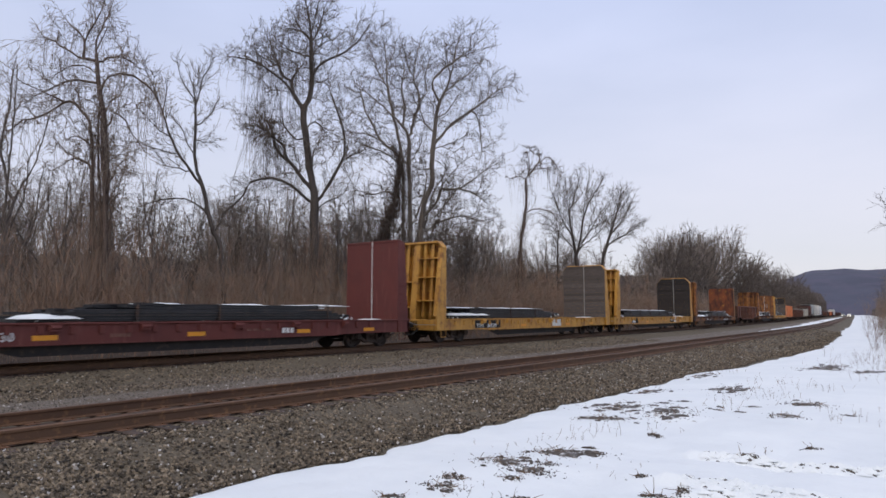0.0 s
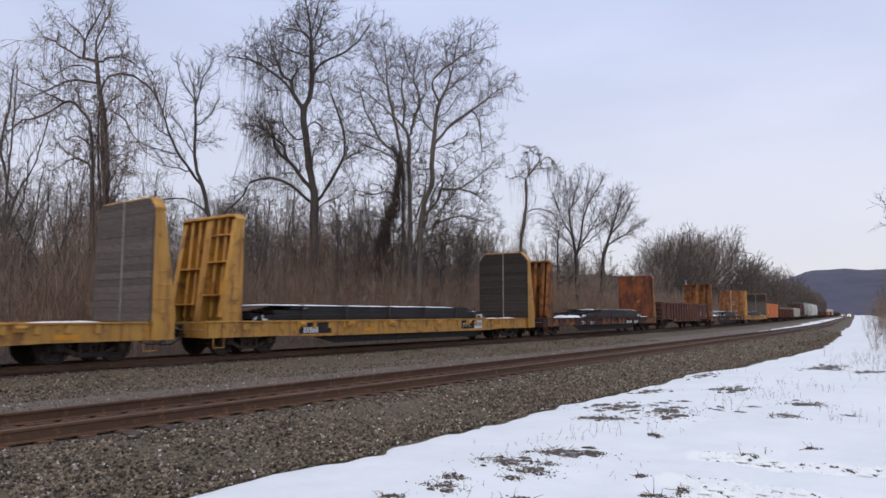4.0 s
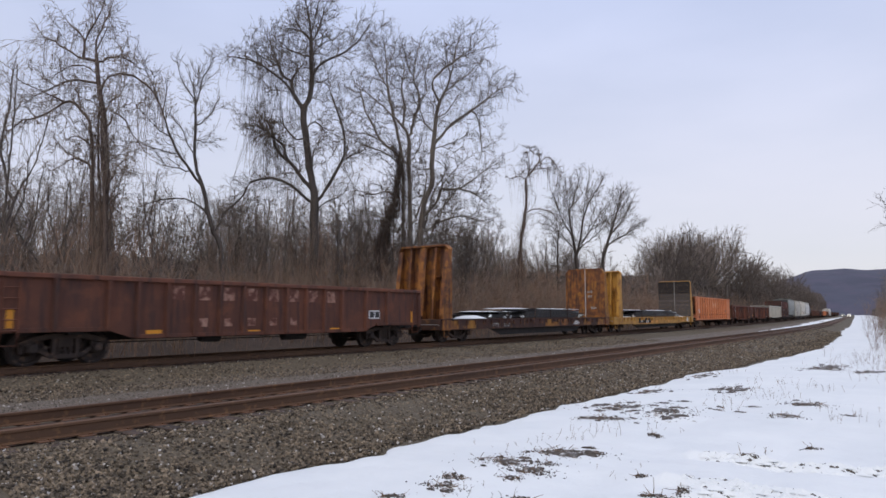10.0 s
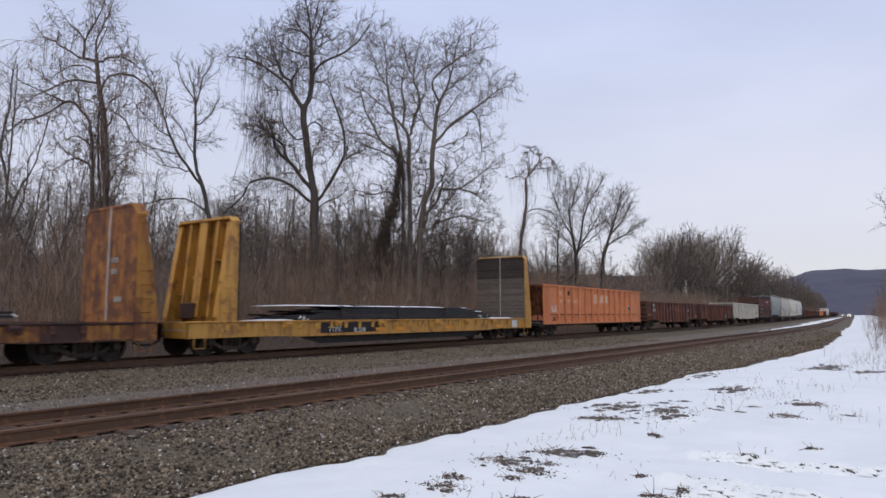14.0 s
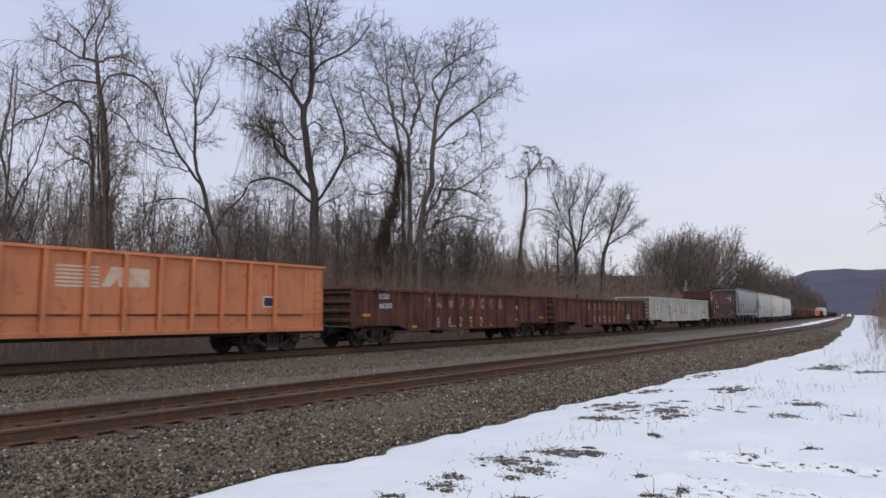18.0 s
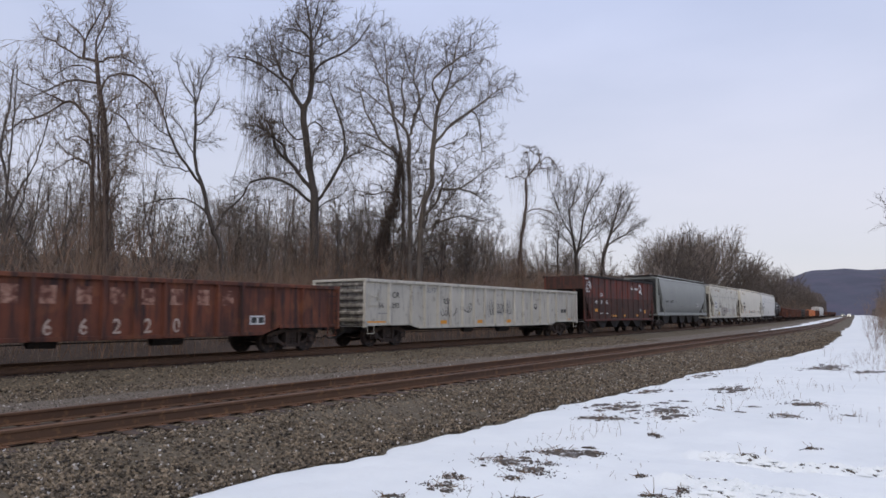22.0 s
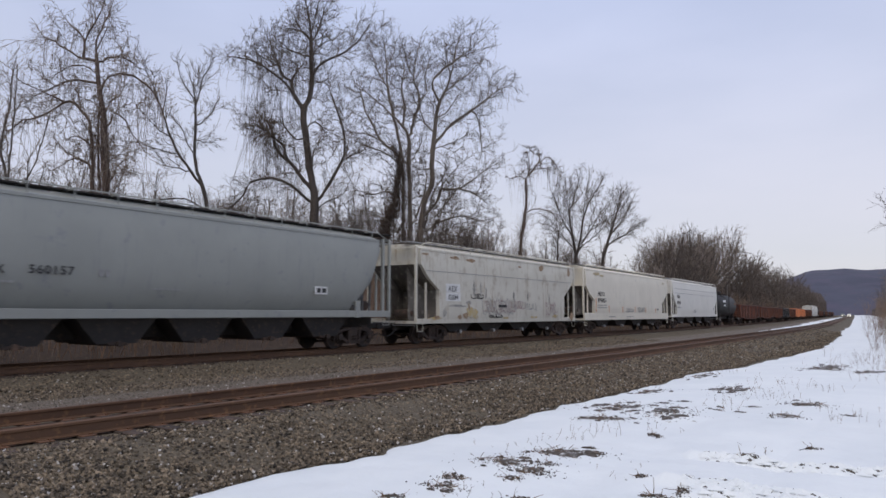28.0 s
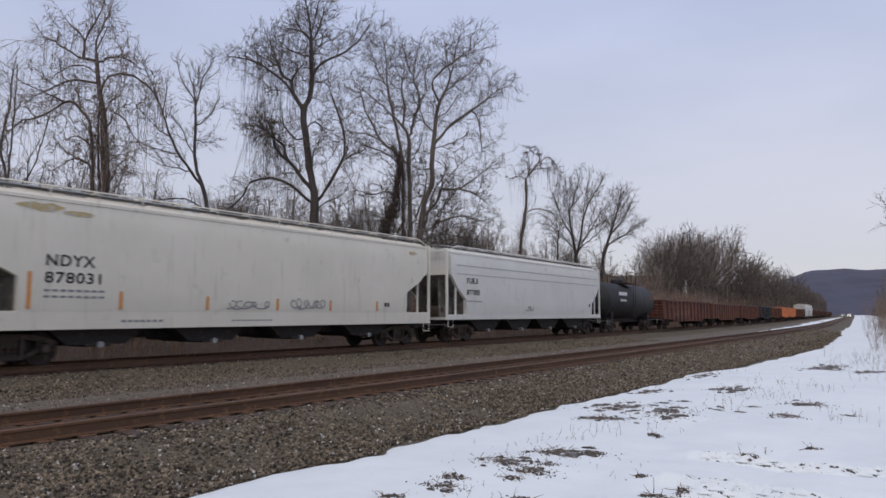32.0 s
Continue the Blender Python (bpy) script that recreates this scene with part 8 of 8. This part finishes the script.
car, h = covered_hopper("clean white covered hopper car with black lettering", 168.5, 187.3, 4.58, "white_hopper", FLATSIDE, 4, sill=1.30, end_low=0.64, cut=1.3, knee=0.25, sill_h=0.22, seams=((0.66, 0.8), (0.80, 0.8)),
        text=[("FURX", 0.40, "black_paint", -7.74, 2.84, 1.502), ("877085", 0.37, "black_paint", -7.74, 2.29, 1.502)], marks=[(7, 0.15, 0.06, "grey_paint", -7.7, 1.95, 1.496), (2, 0.1, 0.2, "black_paint", 7.2, 1.8, 1.496)])
scrawl(car, -1.6, 1.5, 0.8, 0.3, 1.503, "grey_paint", 24, 6)
tank_car("black tank car with a railed top platform", 188.5, 200.6, "tank_black")
# the tail of the train, far off
TAIL = "rusty brown gondola car far back in the train"
for front, rear, top, m, what in ((201.8, 219.6, 2.6, "red_gondola", TAIL), (220.8, 237.4, 2.5, "brown_gondola", TAIL), (238.6, 255.2, 2.5, "brown_gondola", TAIL), (256.4, 271.0, 2.6, "black_steel", "black gondola car far back in the train"),
                                  (272.2, 289.6, 2.5, "brown_gondola", TAIL), (290.8, 307.6, 2.7, "ns_orange", "bright orange gondola car far back in the train"), (308.8, 325.6, 2.7, "ns_orange", "bright orange gondola car far back in the train"), (326.8, 343.0, 2.6, "red_gondola", "red gondola car far back in the train"), (344.2, 360.8, 2.6, "brown_gondola", TAIL)):
    gondola(what, front, rear, top, 0.8, m, 12, turning=False, detail=False, marks=[(9, 0.14, 1.1, "worn_mark", -5.0, 1.0, 1.425, 3.2)] if front < 205 else ())
for front in (362.0, 381.4):
    covered_hopper("pale covered hopper car far back in the train", front, front + 18.2, 4.2, "white_hopper", ROUND, 4, turning=False)
tank_car("black tank car far back in the train", 401.0, 413.0, "tank_black", False)
for k in range(11):
    gondola(TAIL, 414.2 + k * 18.2, 431.2 + k * 18.2, 2.6, 0.8, ("brown_gondola", "red_gondola", "black_steel")[k % 3], 10, turning=False, detail=False)
# ---- on the snow: bare patches, dead weeds, a rutted wheel track ----
def bare_patch(x, y, rx, ry, seed, turn=0.0, twigs=10):
    rg = np.random.default_rng(700 + seed)
    root = holder("bare_patch", "patch of dark soil and dead stalks showing through the snow", "bare ground", "bare patches in the snow")
    z0 = ground_height(y, x - LAT, x, y)
    root.matrix_basis = pose(x, y, z0, 0, 0, turn)
    for k in range(8 + int(44 * rx)):
        cx, cy, r = rg.normal(0, rx * 0.55), rg.normal(0, ry * 0.5), rg.uniform(0.06, 0.32) * (1.5 if k < 3 else 0.7)
        n = 11
        gx, gy = x + cx, y + cy
        zc = ground_height(gy, gx - LAT, gx, gy) - z0
        vs = [(cx, cy, zc + 0.016)]
        for ring, hgt in ((0.6, 0.014), (1.0, -0.02)):
            for i in range(n):
                a = 2 * math.pi * i / n
                q = r * ring * (1 + 0.9 * noise.noise(Vector((math.cos(a) * 1.7, math.sin(a) * 1.7, seed * 3.1 + k))))
                vs.append((cx + rx * q * math.cos(a) * 1.2, cy + ry * q * math.sin(a), zc + hgt + rg.uniform(-0.008, 0.01)))
        fs = [(0, 1 + i, 1 + (i + 1) % n) for i in range(n)] + [(1 + i, 1 + n + i, 1 + n + (i + 1) % n, 1 + (i + 1) % n) for i in range(n)]
        part("soil", S().add(vs, fs), "soil", root)
    lines = []
    for _ in range(twigs):
        p = (rg.normal(0, rx * 0.5), rg.normal(0, ry * 0.5), 0.0)
        flat = rg.random() < 0.8
        lines.append(bough(rg, p, (rg.normal(0, 1), rg.normal(0, 1), 0.08 if flat else 1.0), rg.uniform(0.05, 0.16), 0.005, 0.002, 4, 0.15, -0.05))
    crumbs = S()
    for _ in range(int(50 + 360 * rx)):
        cx, cy, r = rg.normal(0, rx * 0.75), rg.normal(0, ry * 0.6), rg.uniform(0.004, 0.013)
        zc = ground_height(y + cy, x + cx - LAT, x + cx, y + cy) - z0
        crumbs.add([(cx, cy, zc + r)] + [(cx + r * 1.5 * math.cos(a) * rg.uniform(0.6, 1.3), cy + r * 1.5 * math.sin(a), zc - 0.004) for a in (0, 1.26, 2.51, 3.77, 5.03)], [(0, 1 + i, 1 + (i + 1) % 5) for i in range(5)])
    tagged(part("soil_crumb", crumbs, "soil_dark", root), kind="stuff")
    tagged(part("dead_stalk_tangle", tube_mesh("dead_stalk_tangle", lines, 3, "weed"), None, root), kind="stuff")
    return root


for k, (x, y, rx, ry) in enumerate([(-4.11, 7.11, 0.42, 0.30), (-3.85, 8.0, 0.45, 0.32), (-3.69, 6.85, 0.22, 0.15), (-4.89, 12.64, 0.5, 0.6), (-4.5, 10.86, 0.35, 0.3), (-3.76, 11.93, 0.42, 0.6), (-3.78, 16.76, 0.4, 1.1),
                                    (-4.14, 5.73, 0.18, 0.12), (-4.25, 6.09, 0.14, 0.1), (-5.36, 15.63, 0.3, 0.5), (-2.64, 25.8, 0.4, 1.2), (-1.98, 14.5, 0.35, 0.35), (-2.09, 12.74, 0.22, 0.25), (-2.23, 6.57, 0.1, 0.08),
                                    (-4.28, 5.1, 0.1, 0.07), (-5.4, 20.5, 0.3, 1.0), (-1.6, 24, 0.4, 0.9), (-2.94, 24.2, 0.5, 0.8)]):
    bare_patch(x, y, rx, ry, k, twigs=14 + int(130 * rx))


rg = np.random.default_rng(77)
for k in range(26):
    y = rg.uniform(5.2, 15)
    bare_patch(-5.4 + rg.uniform(0, 4.2) + 0.02 * y, y, rg.uniform(0.04, 0.12), rg.uniform(0.03, 0.09), 40 + k, twigs=5)


def weed_clump(x, y, seed, n=9, height=0.3, spread=0.25):
    rg = np.random.default_rng(800 + seed)
    lines = []
    for _ in range(n):
        p = (rg.normal(0, spread), rg.normal(0, spread), -0.03)
        line = bough(rg, p, (rg.normal(0, 0.25), rg.normal(0, 0.25), 1), height * 0.75 * rg.uniform(0.4, 1.1), 0.003, 0.0015, 5, 0.12, 0.0)
        lines.append(line)
        for _ in range(2):
            q = line[0][rg.integers(2, 5)]
            lines.append(bough(rg, q, (rg.normal(0, 0.7), rg.normal(0, 0.7), 0.7), height * 0.2, 0.002, 0.0012, 5, 0.1, 0.0))
    ob = new("weed_clump", tube_mesh("weed_clump", lines, 3, "weed"))
    ob.location = (x, y, ground_height(y, x - LAT, x, y))
    return tagged(ob, "thin dead brown weed stalks standing in the snow", "weeds", "dead weeds", "stuff")


for k, (x, y, n, hgt) in enumerate([(-3.95, 9.43, 12, 0.3), (-4.2, 9.0, 8, 0.25), (-3.14, 10.6, 7, 0.2), (-3.4, 14.0, 10, 0.3), (-2.9, 15.5, 14, 0.3), (-2.4, 17.5, 16, 0.3), (-3.0, 18.5, 14, 0.3), (-1.24, 13.35, 8, 0.3), (-1.1, 12.5, 6, 0.25),
                                    (-2.7, 27, 22, 0.45), (-1.6, 28, 24, 0.5), (-1.2, 25, 22, 0.5), (-2.3, 31, 24, 0.55), (-0.9, 30, 24, 0.7), (-1.4, 35, 26, 0.8), (-0.6, 33, 28, 0.9), (-0.7, 40, 30, 1.0), (-3.9, 6.0, 7, 0.16), (-3.6, 5.6, 6, 0.14), (-2.9, 7.3, 5, 0.12), (-1.9, 9.5, 6, 0.15), (-4.6, 8.3, 7, 0.15), (-1.1, 21, 12, 0.35), (-4.9, 21.5, 10, 0.3)]):
    weed_clump(x, y, k, n, hgt, 0.18 + 0.012 * y)


def rut_crust(y0, x0, length, seed):
    """Broken crusts of snow and dirt thrown up along an old wheel track."""
    rg = np.random.default_rng(850 + seed)
    sh_s, sh_d = S(), S()
    for k in range(340):
        u = rg.uniform(0, 1)
        x, y = x0 + length * u, y0 + rg.normal(0, 0.09) + 0.25 * u + 0.1 * math.sin(5 * u + y0)
        z = ground_height(y, x - LAT, x, y)
        tgt = sh_d if rg.random() < 0.42 else sh_s
        r = rg.uniform(0.010, 0.036) if tgt is sh_d else rg.uniform(0.02, 0.075)
        n = 7
        vs = [(x, y, z + r * rg.uniform(0.25, 0.55))] + [(x + r * 2.2 * math.cos(6.283 * i / n) * rg.uniform(0.6, 1.2), y + r * math.sin(6.283 * i / n) * rg.uniform(0.6, 1.2), z - 0.02) for i in range(n)]
        tgt.add(vs, [(0, 1 + i, 1 + (i + 1) % n) for i in range(n)])
    root = holder("rut_edge", "crumbled ridge of snow and soil along an old wheel track", "snow", "wheel tracks in the snow")
    tagged(part("snow_crust", sh_s, "snow", root), kind="stuff")
    tagged(part("soil_crust", sh_d, "soil", root), kind="stuff")


for k, (y0, x0, length) in enumerate(RUTS):
    rut_crust(y0 - 0.06, x0, length, k + 1)


# lying snow between the tracks and across the near one, further along
def snow_strip(s0, s1, off_a, off_b, seed, z=-0.40):
    ss = np.arange(s0, s1, 0.8 if s1 - s0 < 120 else 1.6)
    vs, fs = [], []
    for i, s in enumerate(ss):
        u = i / (len(ss) - 1)
        mid = off_a + (off_b - off_a) * u + 0.5 * noise.noise(Vector((s * 0.05, seed, 0)))
        w = (0.25 + 1.3 * min(1, u * 3)) * (0.75 + 0.6 * noise.noise(Vector((s * 0.16, seed, 5)))) * min(1, (1 - u) * 12 + 0.1)
        for f, dz in ((-1, -0.06), (-0.5, 0.02), (0.5, 0.025), (1, -0.06)):
            x, y, _ = track(s, mid + w * f)
            vs.append((x, y, z + dz))
    for i in range(len(ss) - 1):
        fs += [(i * 4 + j, i * 4 + j + 1, i * 4 + 5 + j, i * 4 + 4 + j) for j in range(3)]
    me = bpy.data.meshes.new("snow_strip")
    me.from_pydata(vs, [], fs)
    me.materials.append(MAT["snow"])
    me.shade_smooth()
    return tagged(new("snow_strip", me), "long strip of old snow lying between the two tracks", "snow", kind="structure")


snow_strip(41, 175, 7.7, 6.6, 1)
snow_strip(130, 420, 5.6, 7.2, 2)
snow_strip(120, 420, 8.2, 8.4, 3, -0.30)


# the far end of the line: a few vehicles with their lights on, and pale sheds at a crossing
def far_vehicle(s, off, mat, lit):
    x, y, th = track(s, off)
    car = holder("parked_truck", "small pale truck far down the line with its headlights on", "truck", "vehicles at the crossing")
    car.matrix_basis = pose(x, y, -0.4, 0, 0, math.degrees(th))
    part("body", S().box(-0.95, 0.95, -2.4, 2.2, 0.45, 1.15, 0.08), mat, car)
    part("cab", S().prism([(-1.3, 1.15), (-0.9, 1.85), (0.8, 1.85), (1.3, 1.15)], "x", -0.85, 0.85), mat, car)
    for wx in (-0.8, 0.8):
        for wy in (-1.5, 1.4):
            part("wheel", S().lathe([(wx - 0.11, 0.36), (wx + 0.11, 0.36)], "x", 14, (0, wy, 0.36)), "rubber", car)
        if lit:
            part("headlight", S().box(wx * 0.8 - 0.14, wx * 0.8 + 0.14, -2.44, -2.39, 0.72, 0.92), "lamp", car, "lit headlight")
    return car


far_vehicle(430, 10.6, "white_hopper", True)
far_vehicle(436, 7.6, "grey_hopper", True)


# ---- motion ----
def motions():
    for thing, place in TRAIN:
        rows = []
        for k in range(33):
            x, y, th = track(place - travelled(k))
            rows.append((float(k), pose(x, y, 0, 0, 0, math.degrees(th))))
        walk(thing, rows)
    step = 2 / FPS
    n = round(SECONDS / step)
    spin = [(k * step, math.degrees((travelled(k * step) - travelled(0)) / WHEEL_R)) for k in range(n + 1)]
    for wheel, dy in WHEELS:
        walk(wheel, [(t, pose(0, dy, WHEEL_R, a, 0, 0)) for t, a in spin])


motions()
